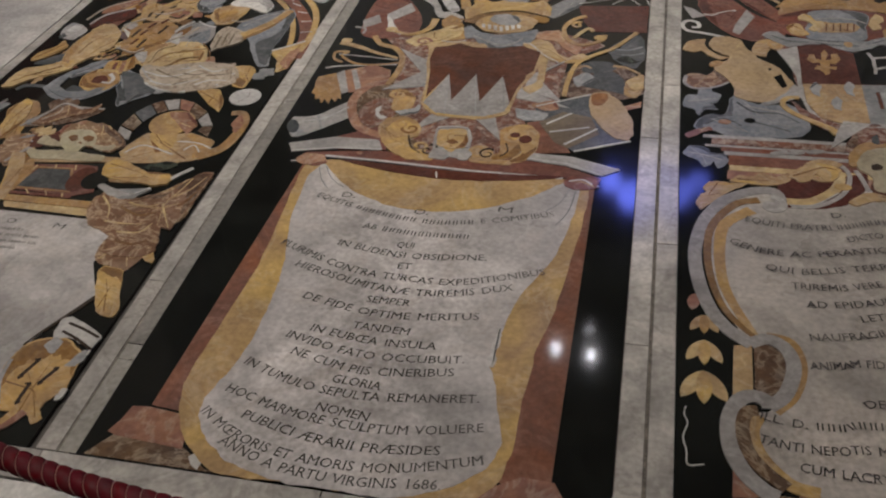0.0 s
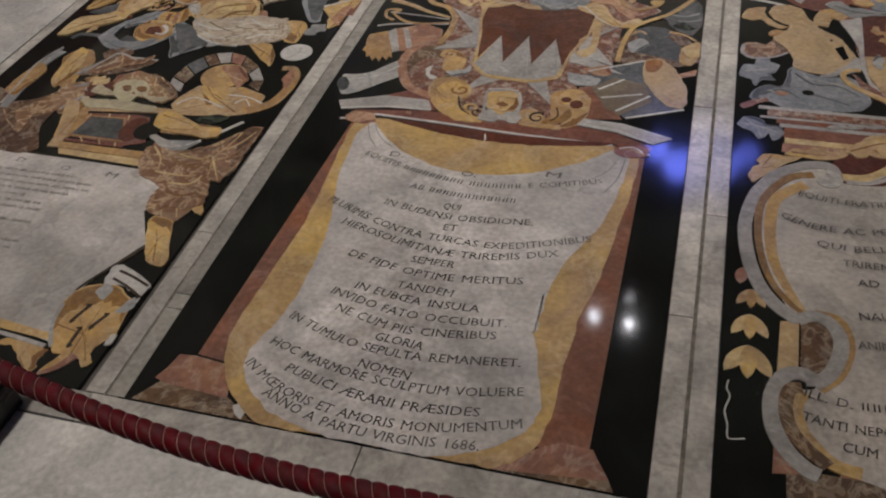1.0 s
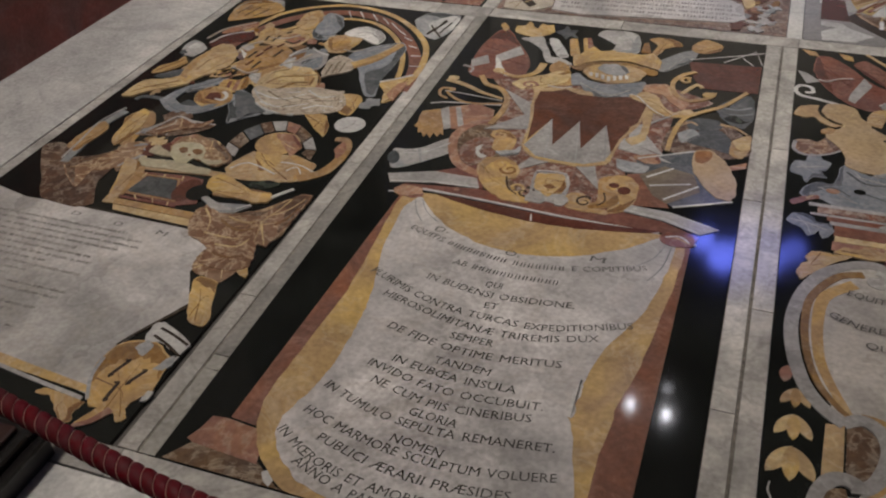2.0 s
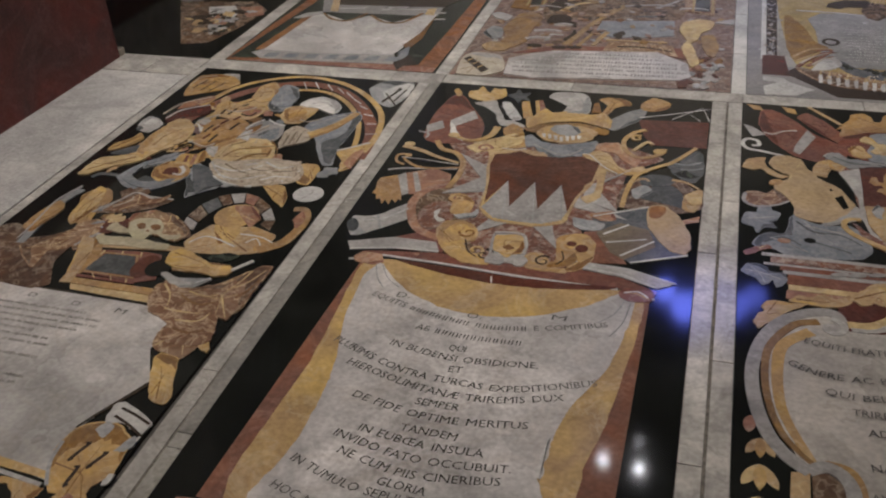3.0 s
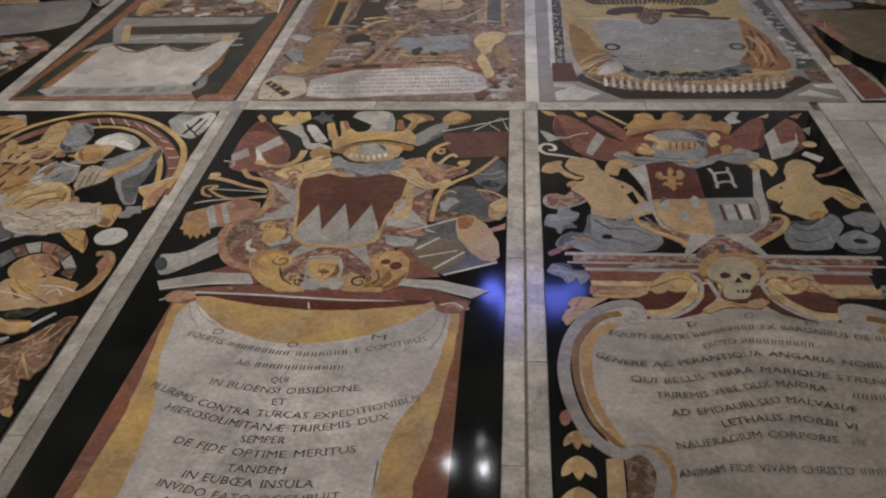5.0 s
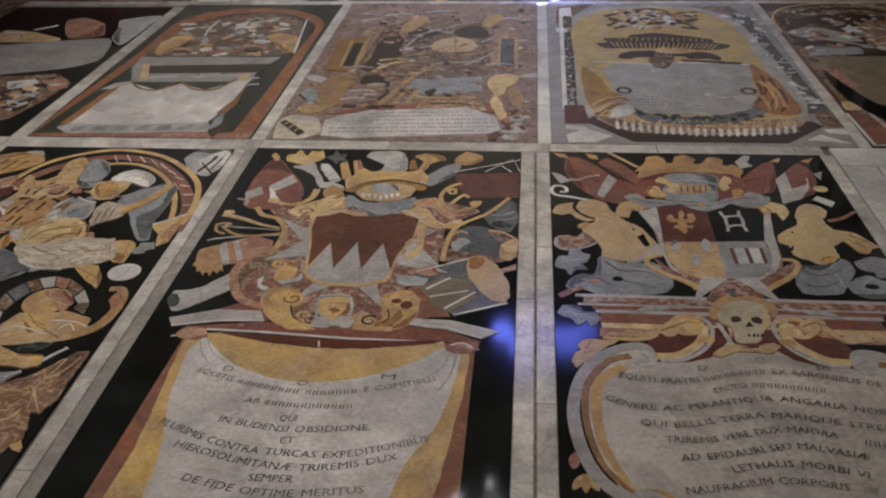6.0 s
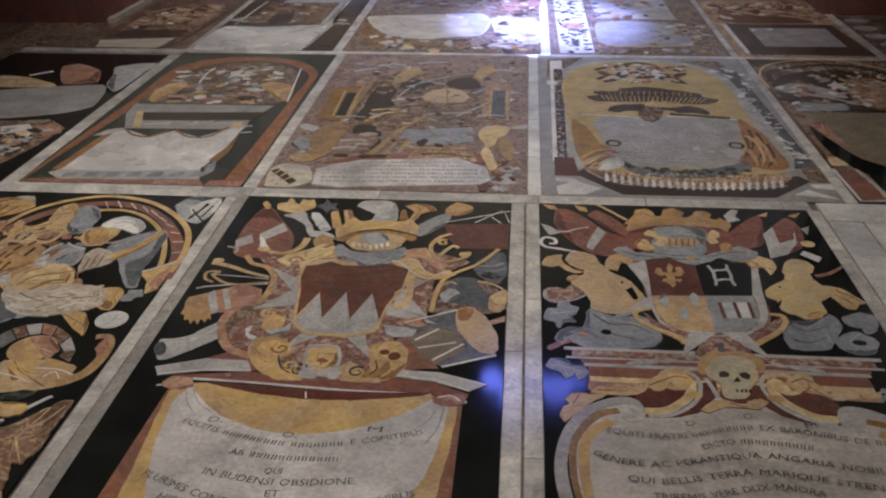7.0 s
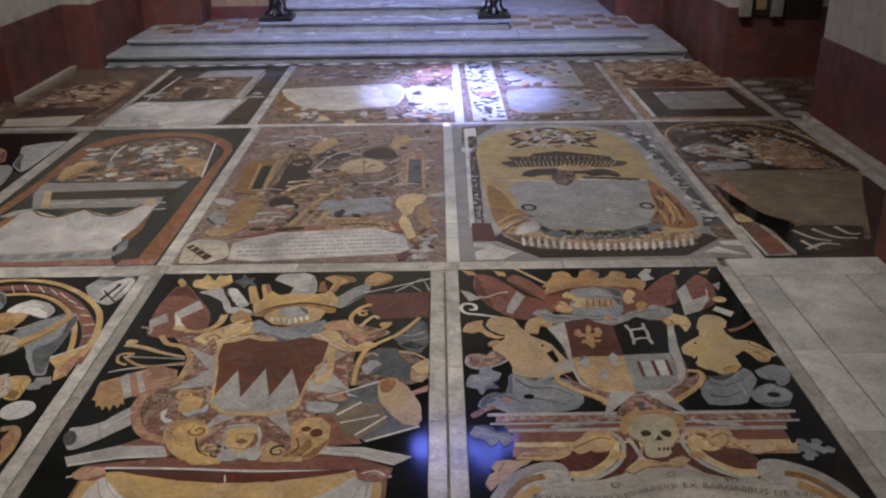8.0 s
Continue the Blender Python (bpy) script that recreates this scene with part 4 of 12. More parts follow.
band(SLAB_A, "fold", WHITE, 8, [(67.8, 170.6), (73.8, 165.1), (79.3, 155.7)], (0.3, 0.8))
band(SLAB_A, "fold", WHITE, 8, [(79.5, 172.8), (83.5, 166.2), (84.9, 158.0)], (0.3, 0.8))
band(SLAB_A, "fold", OLIVETABLET, 8, [(60.7, 159.4), (65.8, 158.2), (70.8, 159.7)], (0.8, 0.2))
band(SLAB_A, "fold", OLIVETABLET, 8, [(74.1, 162.2), (78.9, 161.4), (83.3, 159.0)], (0.8, 0.2))
band(SLAB_A, "fold", OLIVETABLET, 8, [(80.2, 171.1), (84.2, 169.8), (88.5, 166.0)], (0.8, 0.2))
band(SLAB_A, "fold", OLIVETABLET, 8, [(59.9, 168.0), (64.8, 165.0), (67.7, 167.1)], (0.8, 0.2))
inlay(SLAB_A, "limb", GOLD, 5, [(83.9, 171.5), (91.6, 173.7), (95.2, 169.3), (95.2, 158.3), (89.8, 159.4)])
inlay(SLAB_A, "limb_shade", UMBER, 6, [(89.1, 160.9), (90.9, 164.5), (94.4, 162.4), (94.4, 158.2)])
inlay(SLAB_A, "limb", GOLD, 5, [(78.1, 155.5), (86.8, 155.7), (91.4, 149.0), (92.6, 141.5), (86.7, 146.1)])
inlay(SLAB_A, "belt", GOLD, 5, [(36.4, 165.3), (35.8, 171.6), (41.9, 172.7), (43.8, 177.1), (47.5, 168.4), (44.5, 162.7), (41.0, 161.4)])
band(SLAB_A, "belt_line", RED, 6, [(40.9, 164.0), (39.0, 171.0)], 1.4)
band(SLAB_A, "belt_line", PINK, 6, [(44.0, 164.4), (41.7, 172.2)], 1.6)
band(SLAB_A, "belt_line", UMBER, 6, [(45.8, 167.3), (43.6, 174.8)], 1.0)
inlay(SLAB_A, "drapery", SLATE, 3, [(47.2, 154.4), (46.2, 164.6), (51.9, 163.5), (59.4, 156.2), (64.4, 153.5), (62.3, 148.8), (57.7, 144.2), (54.7, 140.7), (51.0, 148.2)])
inlay(SLAB_A, "drapery_shade", DARKGREY, 4, [(53.1, 144.5), (51.0, 152.3), (59.1, 151.6), (63.3, 153.0), (58.1, 145.1)])
band(SLAB_A, "anchor", SLATE, 4, [(21.2, 151.4), (27.7, 145.5), (34.8, 143.5), (41.3, 147.1), (46.3, 155.1), (46.7, 165.6)], (3.6, 2.4))
band(SLAB_A, "anchor", SLATE, 4, [(22.5, 150.7), (23.9, 157.7), (29.3, 163.6), (34.4, 172.4)], (3.2, 1.8))
band(SLAB_A, "anchor", SLATE, 4, [(30.1, 147.4), (36.1, 148.1), (40.3, 151.9)], 1.8)
band(SLAB_A, "anchor_edge", SILVER, 5, [(25.4, 147.7), (33.5, 144.9), (40.0, 148.6), (44.6, 155.8)], 0.5)
band(SLAB_A, "anchor", DARKGREY, 3, [(10.9, 147.6), (13.5, 150.9), (23.0, 150.7)], 2.0)
inlay(SLAB_A, "ringwork", GOLD, 6, [(33.4, 152.8), (31.5, 159.9), (34.7, 165.1), (41.8, 165.0), (46.7, 159.0), (46.3, 152.6), (41.7, 148.8), (36.7, 150.2)])
inlay(SLAB_A, "ringwork_shade", UMBER, 7, [(34.6, 154.6), (36.8, 159.6), (41.7, 159.3), (41.4, 154.1)])
inlay(SLAB_A, "crescent", WHITE, 8, [(40.2, 156.6), (41.0, 161.4), (43.7, 159.1), (43.1, 156.0)])
inlay(SLAB_A, "figure", GOLD, 3, [(22.0, 122.4), (16.0, 134.4), (19.1, 141.0), (24.4, 140.3), (29.6, 133.2), (27.9, 126.7), (30.3, 118.7), (25.8, 116.4)], label="plain yellow marble shape beside scrolls")
inlay(SLAB_A, "wing", BROWNBRECCIA, 3, [(27.1, 124.4), (30.4, 133.3), (36.1, 138.5), (51.5, 138.3), (46.9, 131.0), (38.8, 126.5)])
band(SLAB_A, "wing_edge", SILVER, 4, [(27.1, 124.4), (31.0, 132.2), (36.5, 137.8), (51.5, 138.3)], 0.9)
band(SLAB_A, "wing_rib", SILVER, 4, [(38.0, 127.1), (37.8, 137.5)], 0.5)
inlay(SLAB_A, "drapery", DRAPERY, 3, [(26.8, 114.8), (31.7, 120.6), (40.9, 117.5), (39.2, 111.8), (35.8, 100.9)])
band(SLAB_A, "ribbon", SILVER, 4, [(33.9, 103.9), (37.1, 110.2), (40.4, 117.4)], 1.4)
inlay(SLAB_A, "limb", GOLD, 4, [(40.1, 103.0), (41.1, 108.7), (46.1, 102.2), (47.8, 93.0), (44.9, 88.2), (40.5, 93.7)])
inlay(SLAB_A, "halo_block", SILVER, 4, [(64.0, 122.6), (62.6, 128.4), (68.2, 125.5), (69.4, 120.8)], False)
inlay(SLAB_A, "halo_block", BROWNBRECCIA, 4, [(62.6, 129.1), (63.5, 136.6), (69.0, 131.3), (68.3, 126.2)], False)
inlay(SLAB_A, "halo_block", DARKGREY, 4, [(63.5, 137.3), (66.7, 143.0), (71.5, 137.4), (69.1, 132.0)], False)
inlay(SLAB_A, "halo_block", BROWNBRECCIA, 4, [(66.9, 143.4), (70.1, 146.0), (74.5, 140.0), (71.7, 137.8)], False)
inlay(SLAB_A, "halo_block", SILVER, 4, [(70.5, 146.1), (75.5, 147.8), (78.0, 141.5), (74.7, 140.4)], False)
inlay(SLAB_A, "halo_block", PINK, 4, [(75.9, 147.8), (81.8, 146.1), (82.4, 140.1), (78.4, 141.6)], False)
inlay(SLAB_A, "halo_block", BROWNBRECCIA, 4, [(82.3, 145.8), (88.7, 140.8), (87.3, 135.5), (82.9, 139.8)], False)
inlay(SLAB_A, "halo_block", SILVER, 4, [(89.2, 140.1), (94.2, 132.7), (90.7, 131.6), (87.8, 135.2)], False)
inlay(SLAB_A, "halo_block", BROWNBRECCIA, 4, [(94.5, 132.0), (95.2, 125.8), (90.5, 128.8), (90.8, 131.3)], False)
oval(SLAB_A, "plain_disc", GOLD, 4, 79.6, 132.5, 7.8, 7.8, 0)
inlay(SLAB_A, "plain_disc_shade", PINK, 5, [(75.9, 138.3), (82.8, 139.1), (88.9, 132.5), (87.5, 126.3), (82.4, 131.7)])
inlay(SLAB_A, "robe", PALEGOLD, 3, [(69.9, 113.1), (73.8, 125.5), (78.4, 124.2), (88.2, 127.1), (98.9, 123.2), (97.4, 113.1), (90.1, 110.0), (76.3, 108.4)], label="pale yellow veined drapery")
inlay(SLAB_A, "robe_front", GOLD, 4, [(75.1, 125.6), (84.1, 127.3), (86.2, 118.4), (82.1, 114.6)])
band(SLAB_A, "fold", WHITE, 5, [(71.8, 113.4), (76.4, 118.2), (88.1, 114.3)], 0.6)
band(SLAB_A, "fold", WHITE, 5, [(86.6, 121.8), (93.6, 121.6), (99.7, 119.0)], 0.6)
band(SLAB_A, "fold", WHITE, 5, [(90.7, 117.2), (93.3, 120.2), (97.6, 114.8)], 0.5)
band(SLAB_A, "arm", GOLD, 5, [(96.4, 114.0), (102.5, 119.3), (104.5, 127.2), (104.2, 136.0), (101.5, 141.1), (97.6, 140.7)], (4.2, 2.6))
inlay(SLAB_A, "arm_shade", PINK, 6, [(100.4, 133.8), (101.0, 140.0), (104.2, 136.0), (103.8, 128.9)])
inlay(SLAB_A, "bracket", PALEGOLD, 4, [(42.8, 107.6), (50.6, 109.8), (76.2, 110.6), (76.3, 108.4), (58.7, 106.3), (43.7, 104.4)], False)
inlay(SLAB_A, "petal_ring", PINK, 4, [(43.4, 120.7), (42.9, 126.4), (45.7, 128.2), (48.7, 130.5), (53.8, 129.2), (58.1, 128.3), (64.3, 124.1), (65.2, 118.6), (58.5, 119.1), (50.5, 116.7)])
inlay(SLAB_A, "petal_ring", BROWNBRECCIA, 5, [(55.7, 125.1), (57.3, 128.2), (64.7, 124.1), (70.5, 117.2), (66.1, 113.3), (60.6, 117.3)])
oval(SLAB_A, "socket", OLIVETABLET, 8, 49.0, 119.7, 1.5, 1.7, 0)
oval(SLAB_A, "socket", OLIVETABLET, 8, 54.4, 120.0, 1.5, 1.7, 0)
band(SLAB_A, "jaw_line", OLIVETABLET, 8, [(51.3, 116.1), (53.1, 118.1)], 0.6)
inlay(SLAB_A, "casket", RED, 3, [(45.5, 90.4), (45.4, 103.4), (61.3, 105.3), (67.1, 104.7), (72.6, 91.7), (66.6, 88.9)], False)
inlay(SLAB_A, "casket_panel", DARKGREY, 4, [(46.1, 91.6), (48.0, 101.4), (58.7, 102.1), (64.7, 91.6)], False, label="dark grey panel edged in yellow")
band(SLAB_A, "casket_edge", GOLD, 5, [(46.1, 91.0), (47.2, 102.0), (59.3, 102.5), (65.2, 90.8), (46.1, 91.0)], 0.9, False)
oval(SLAB_A, "casket_ring", BROWN, 5, 65.1, 97.6, 4.0, 6.5, 0)
oval(SLAB_A, "casket_hole", BLACK, 6, 70.1, 97.4, 4.2, 4.6, 0)
band(SLAB_A, "casket_joint", PALEGOLD, 6, [(46.7, 102.9), (46.6, 100.3)], 0.5, False)
band(SLAB_A, "casket_joint", PALEGOLD, 6, [(53.0, 104.0), (53.7, 101.8)], 0.5, False)
band(SLAB_A, "casket_joint", PALEGOLD, 6, [(59.7, 104.5), (60.7, 102.0)], 0.5, False)
band(SLAB_A, "casket_joint", PALEGOLD, 6, [(50.4, 90.4), (52.5, 88.3)], 0.5, False)
band(SLAB_A, "casket_joint", PALEGOLD, 6, [(57.2, 90.3), (58.7, 88.2)], 0.5, False)
band(SLAB_A, "casket_joint", PALEGOLD, 6, [(63.2, 89.9), (64.1, 88.0)], 0.5, False)
inlay(SLAB_A, "ledge", GOLD, 3, [(44.6, 87.3), (75.2, 87.1), (76.0, 83.8), (46.5, 84.3)], False)
inlay(SLAB_A, "ledge", RED, 4, [(43.3, 89.2), (66.6, 88.9), (66.9, 87.8), (44.2, 87.8)], False)
inlay(SLAB_A, "ledge", PALEGOLD, 3, [(46.7, 84.0), (76.0, 83.6), (77.2, 80.1), (48.4, 81.4)], False)
inlay(SLAB_A, "ledge_line", BLACK, 4, [(48.7, 80.9), (77.2, 80.1), (77.7, 79.1), (49.4, 79.8)], False)
inlay(SLAB_A, "limb", GOLD, 5, [(70.6, 102.6), (73.0, 105.4), (80.6, 103.9), (92.0, 104.0), (94.2, 100.3), (90.2, 97.8), (82.6, 98.0), (75.1, 97.7)])
inlay(SLAB_A, "limb", GREEN, 4, [(81.2, 106.4), (88.0, 110.4), (92.5, 109.1), (88.7, 104.9)])
band(SLAB_A, "book", WHITE, 5, [(74.3, 94.9), (85.1, 91.2), (89.6, 95.9)], 1.4, False)
band(SLAB_A, "book", WHITE, 5, [(93.3, 101.1), (98.3, 107.9)], 1.4, False)
inlay(SLAB_A, "book_page", GREY, 4, [(75.8, 93.6), (89.6, 95.9), (85.6, 91.3)], False)
inlay(SLAB_A, "drapery", DRAPERY, 4, [(75.4, 82.6), (74.6, 89.9), (80.4, 91.2), (88.5, 90.0), (94.8, 96.0), (100.1, 102.6), (106.1, 106.0), (106.1, 100.7), (106.1, 90.3), (106.1, 82.8), (103.2, 79.0), (98.9, 86.5), (94.2, 89.6), (93.1, 84.4), (92.9, 78.4), (86.7, 77.6), (79.7, 77.2)], label="brown and white veined drapery")
band(SLAB_A, "fold", PALEGOLD, 5, [(96.5, 90.4), (100.4, 84.8), (103.2, 79.8)], 1.0)
band(SLAB_A, "fold", PALEGOLD, 5, [(99.3, 90.2), (104.1, 95.7), (106.1, 102.8)], 0.5)
band(SLAB_A, "fold", PALEGOLD, 5, [(77.5, 84.6), (82.1, 88.0), (91.1, 88.3)], 0.5)
band(SLAB_A, "fold", PALEGOLD, 5, [(81.1, 79.5), (86.3, 83.5), (92.8, 89.4)], 0.5)
band(SLAB_A, "fold", WHITE, 5, [(97.8, 93.4), (101.8, 96.8)], 0.4)
inlay(SLAB_A, "tablet", TABLET, 2, [(0.4, 83.3), (16.7, 79.6), (31.3, 80.1), (77.4, 79.2), (87.0, 74.0), (89.2, 75.2), (89.4, 60.9), (97.2, 48.0), (93.8, 41.0), (89.6, 31.8), (87.3, 24.2), (89.1, 15.9), (91.4, 11.6), (69.0, 15.1), (39.0, 17.1)], False, label="pale marble tablet with worn fine writing")
band(SLAB_A, "tablet_edge", CHARCOAL, 3, [(29.2, 80.1), (54.2, 79.8), (77.4, 79.2)], 0.6, False)
band(SLAB_A, "tablet_curve", CHARCOAL, 4, [(87.9, 28.7), (89.7, 33.0), (93.4, 40.2), (97.2, 48.0)], (0.5, 1.3))
inlay(SLAB_A, "drapery", DRAPERY, 5, [(90.1, 61.1), (87.7, 67.2), (89.4, 74.7), (98.5, 76.7), (101.9, 71.2), (102.4, 64.6), (99.9, 58.7), (94.3, 60.2)])
band(SLAB_A, "fold", PALEGOLD, 6, [(90.2, 62.5), (92.9, 68.7), (92.1, 74.9)], 0.5)
inlay(SLAB_A, "limb_end", GOLD, 5, [(100.3, 69.4), (102.5, 69.5), (106.1, 64.7), (105.7, 62.9), (102.3, 64.6)])
inlay(SLAB_A, "limb", GOLD, 5, [(92.8, 56.7), (93.5, 60.0), (99.6, 58.6), (102.0, 53.0), (106.1, 43.1), (104.4, 41.1), (100.0, 42.8), (96.0, 50.0)])
inlay(SLAB_A, "tablet_frame", GOLD, 3, [(56.4, 17.8), (67.9, 16.4), (89.9, 14.1), (91.2, 11.9), (70.3, 13.4), (59.3, 14.3)], False)
band(SLAB_A, "tablet_frame_edge", SILVER, 4, [(59.6, 14.0), (71.1, 12.4), (91.3, 10.0)], 1.2, False)
inlay(SLAB_A, "scroll_foot", GOLD, 3, [(79.0, 8.4), (80.3, 10.3), (84.6, 10.0), (89.7, 9.6), (92.9, 9.2), (92.2, 5.8), (93.2, 2.8), (90.9, 2.1), (86.7, 5.5), (83.4, 8.3)])
inlay(SLAB_A, "number_cartouche", GOLD, 5, [(89.7, 15.1), (87.5, 20.5), (87.6, 27.3), (90.9, 31.1), (96.6, 32.8), (104.2, 28.5), (106.1, 19.8), (106.1, 16.5), (103.9, 13.0), (103.3, 10.4), (105.7, 7.9), (104.0, 6.0), (100.9, 8.3), (98.3, 4.3), (94.9, 1.5), (94.5, 3.1), (96.9, 8.5), (94.0, 8.6)], label="yellow marble cartouche with three strokes")
band(SLAB_A, "cartouche_tail", PINK, 6, [(94.7, 1.8), (98.1, 4.6), (100.4, 9.0)], (1.0, 2.2))
band(SLAB_A, "cartouche_shade", GREY, 6, [(92.8, 10.1), (89.0, 16.8), (87.7, 23.7)], 1.0)
inlay(SLAB_A, "cartouche_leaf", GREY, 6, [(93.2, 29.0), (94.9, 32.3), (97.5, 30.8), (97.0, 27.0)])
inlay(SLAB_A, "cartouche_leaf", GREY, 6, [(102.1, 23.7), (103.3, 26.8), (104.7, 29.7), (106.0, 26.9), (104.7, 23.9)])
band(SLAB_A, "numeral", CHARCOAL, 7, [(93.0, 18.4), (94.9, 24.7)], 0.9, False)
band(SLAB_A, "numeral", CHARCOAL, 7, [(98.9, 17.4), (101.0, 22.8)], 0.9, False)
band(SLAB_A, "numeral", CHARCOAL, 7, [(97.0, 11.0), (96.8, 17.1)], 0.9, False)
band(SLAB_A, "numeral_serif", CHARCOAL, 8, [(93.8, 24.4), (95.2, 24.8)], 0.5, False)
band(SLAB_A, "numeral_serif", CHARCOAL, 8, [(93.0, 18.0), (93.9, 19.1)], 0.5, False)
band(SLAB_A, "numeral_serif", CHARCOAL, 8, [(100.0, 22.5), (101.3, 22.9)], 0.5, False)
band(SLAB_A, "numeral_serif", CHARCOAL, 8, [(98.9, 16.9), (99.8, 18.0)], 0.5, False)
band(SLAB_A, "numeral_serif", CHARCOAL, 8, [(95.8, 16.8), (97.1, 17.2)], 0.5, False)
band(SLAB_A, "numeral_serif", CHARCOAL, 8, [(96.9, 10.6), (97.8, 11.6)], 0.5, False)
inlay(SLAB_A, "paper_scroll", WHITE, 5, [(94.0, 32.0), (92.9, 38.4), (95.7, 39.9), (102.4, 36.7), (106.1, 34.6), (106.1, 30.2), (106.1, 28.4), (104.5, 25.9), (105.0, 29.8), (99.0, 32.8)], label="small white scroll with two lines of writing")
band(SLAB_A, "writing", CHARCOAL, 6, [(95.5, 37.6), (100.3, 36.1), (105.8, 33.9)], 0.8)
band(SLAB_A, "writing", CHARCOAL, 6, [(95.3, 34.6), (100.2, 32.7), (105.9, 29.7)], 0.8)
band(SLAB_A, "spur", WHITE, 5, [(105.2, 14.1), (106.1, 14.5), (106.1, 17.0)], 1.6)
inscription(SLAB_A, "D", [(37.1, 76.2), (40.6, 76.0)], 2.2, 4)
inscription(SLAB_A, "O", [(53.4, 75.2), (56.7, 74.9)], 2.2, 4)
inscription(SLAB_A, "M", [(69.0, 74.8), (72.8, 74.4)], 2.2, 4)
for row in range(23):
    x, end = 9.0 + random.uniform(0, 2), random.uniform(44, 66) - 0.5 * row + (9 if row in (1, 2, 11) else 0)
    while x < end:
        for letter in range(random.randint(2, 8)):
            w, y = random.uniform(0.25, 0.6), 71.5 - 2.65 * row
            band(SLAB_A, "writing", WORN, 4, [(x, y), (x + w, y + random.uniform(-0.05, 0.05))], random.uniform(0.7, 1.25), False)
            x += w + random.uniform(0.25, 0.4)
        x += random.uniform(0.5, 1.0)
inlay(SLAB_A, "drapery", BROWNBRECCIA, 4, [(15.1, 89.0), (11.9, 98.7), (16.2, 105.0), (24.9, 108.6), (28.6, 113.1), (33.3, 103.1), (34.0, 93.0), (40.2, 83.0), (35.9, 79.0), (21.8, 80.6)], label="brown breccia drapery beside the casket")
inlay(SLAB_A, "drapery", DRAPERY, 5, [(15.8, 99.5), (22.1, 106.2), (29.4, 115.1), (36.3, 118.4), (35.0, 107.1), (32.5, 101.2), (27.8, 98.5), (28.6, 88.6)])
band(SLAB_A, "ribbon", GREY, 6, [(14.7, 101.1), (13.1, 113.7), (11.5, 127.3), (13.5, 138.2)], 3.0)
band(SLAB_A, "ribbon_edge", SILVER, 7, [(12.2, 103.1), (10.9, 115.2), (9.1, 128.8), (11.9, 140.5)], 0.7)
inlay(SLAB_A, "limb", GOLD, 6, [(8.3, 110.8), (8.1, 120.5), (10.2, 129.1), (15.4, 125.2), (14.9, 116.0), (13.8, 108.2)])
inlay(SLAB_A, "limb", GOLD, 6, [(20.9, 119.1), (18.6, 130.7), (18.7, 141.4), (23.0, 139.2), (26.2, 130.2), (26.8, 122.3), (24.7, 115.3)])
inlay(SLAB_A, "limb", PALEGOLD, 6, [(42.9, 84.2), (42.2, 88.2), (37.4, 100.5), (34.3, 108.7), (38.9, 108.6), (43.1, 100.0), (45.9, 88.3), (46.2, 84.3)])
inlay(SLAB_A, "drapery", BROWNBRECCIA, 3, [(0.5, 107.3), (6.0, 112.3), (17.4, 103.4), (18.9, 89.8), (15.1, 89.0)])
leaf(SLAB_A, "leaf_tuft", BROWN, 6, 48.3, 120.9, 9, 200, 3, slim=0.45)
leaf(SLAB_A, "leaf_tuft", PALEGOLD, 6, 42.2, 121.5, 8, 170, 3, slim=0.45)
leaf(SLAB_A, "leaf_tuft", PALEGOLD, 6, 53.2, 123.8, 8, 20, 3, slim=0.45)
leaf(SLAB_A, "feather", DARKGREY, 3, 40.9, 152.3, 12, 200, 2, slim=0.45)
leaf(SLAB_A, "feather", GREY, 4, 70.8, 153.7, 14, 160, 2, slim=0.45)
leaf(SLAB_A, "feather", BROWNBRECCIA, 4, 28.7, 139.0, 12, 10, 3, slim=0.45)
leaf(SLAB_A, "feather", GREY, 4, 101.2, 172.9, 10, 240, 2, slim=0.45)

inlay(SLAB_A, "skull_ground", DRAPERY, 8, [(44.5, 120.8), (44.8, 124.5), (45.7, 127.5), (49.1, 127.2), (49.9, 129.5), (53.5, 128.8), (56.3, 128.8), (62.1, 124.9), (65.9, 121.8), (69.0, 118.8), (68.5, 115.3), (66.9, 112.8), (58.4, 115.0), (48.1, 115.0)])
inlay(SLAB_A, "bone", BONE, 9, [(39.0, 109.1), (38.9, 111.4), (42.4, 110.9), (50.0, 111.9), (56.5, 111.4), (62.9, 110.9), (66.4, 110.1), (66.9, 107.5), (61.3, 106.8), (51.2, 106.7), (43.3, 106.3)])
inlay(SLAB_A, "bone", BONE, 9, [(39.3, 114.9), (39.2, 118.4), (40.6, 119.6), (43.2, 117.8), (45.9, 116.8), (48.9, 114.4), (44.6, 113.9)])
inlay(SLAB_A, "bone", BONE, 9, [(57.7, 116.3), (63.2, 115.6), (66.7, 116.8), (67.1, 114.1), (62.4, 113.5)])
inlay(SLAB_A, "skull", BONE, 10, [(47.7, 115.0), (45.3, 120.2), (46.8, 123.3), (50.8, 124.5), (55.5, 123.7), (58.7, 119.9), (59.6, 115.8), (56.5, 114.8), (56.1, 112.0), (52.7, 110.9), (50.4, 112.9)], label="pale inlaid skull")
inlay(SLAB_A, "skull_socket", UMBER, 11, [(48.6, 118.9), (49.2, 120.7), (51.7, 120.0), (52.5, 118.0), (50.6, 117.1)])
inlay(SLAB_A, "skull_socket", UMBER, 11, [(53.7, 119.6), (54.9, 121.1), (57.4, 120.4), (58.1, 118.4), (55.6, 117.7)])
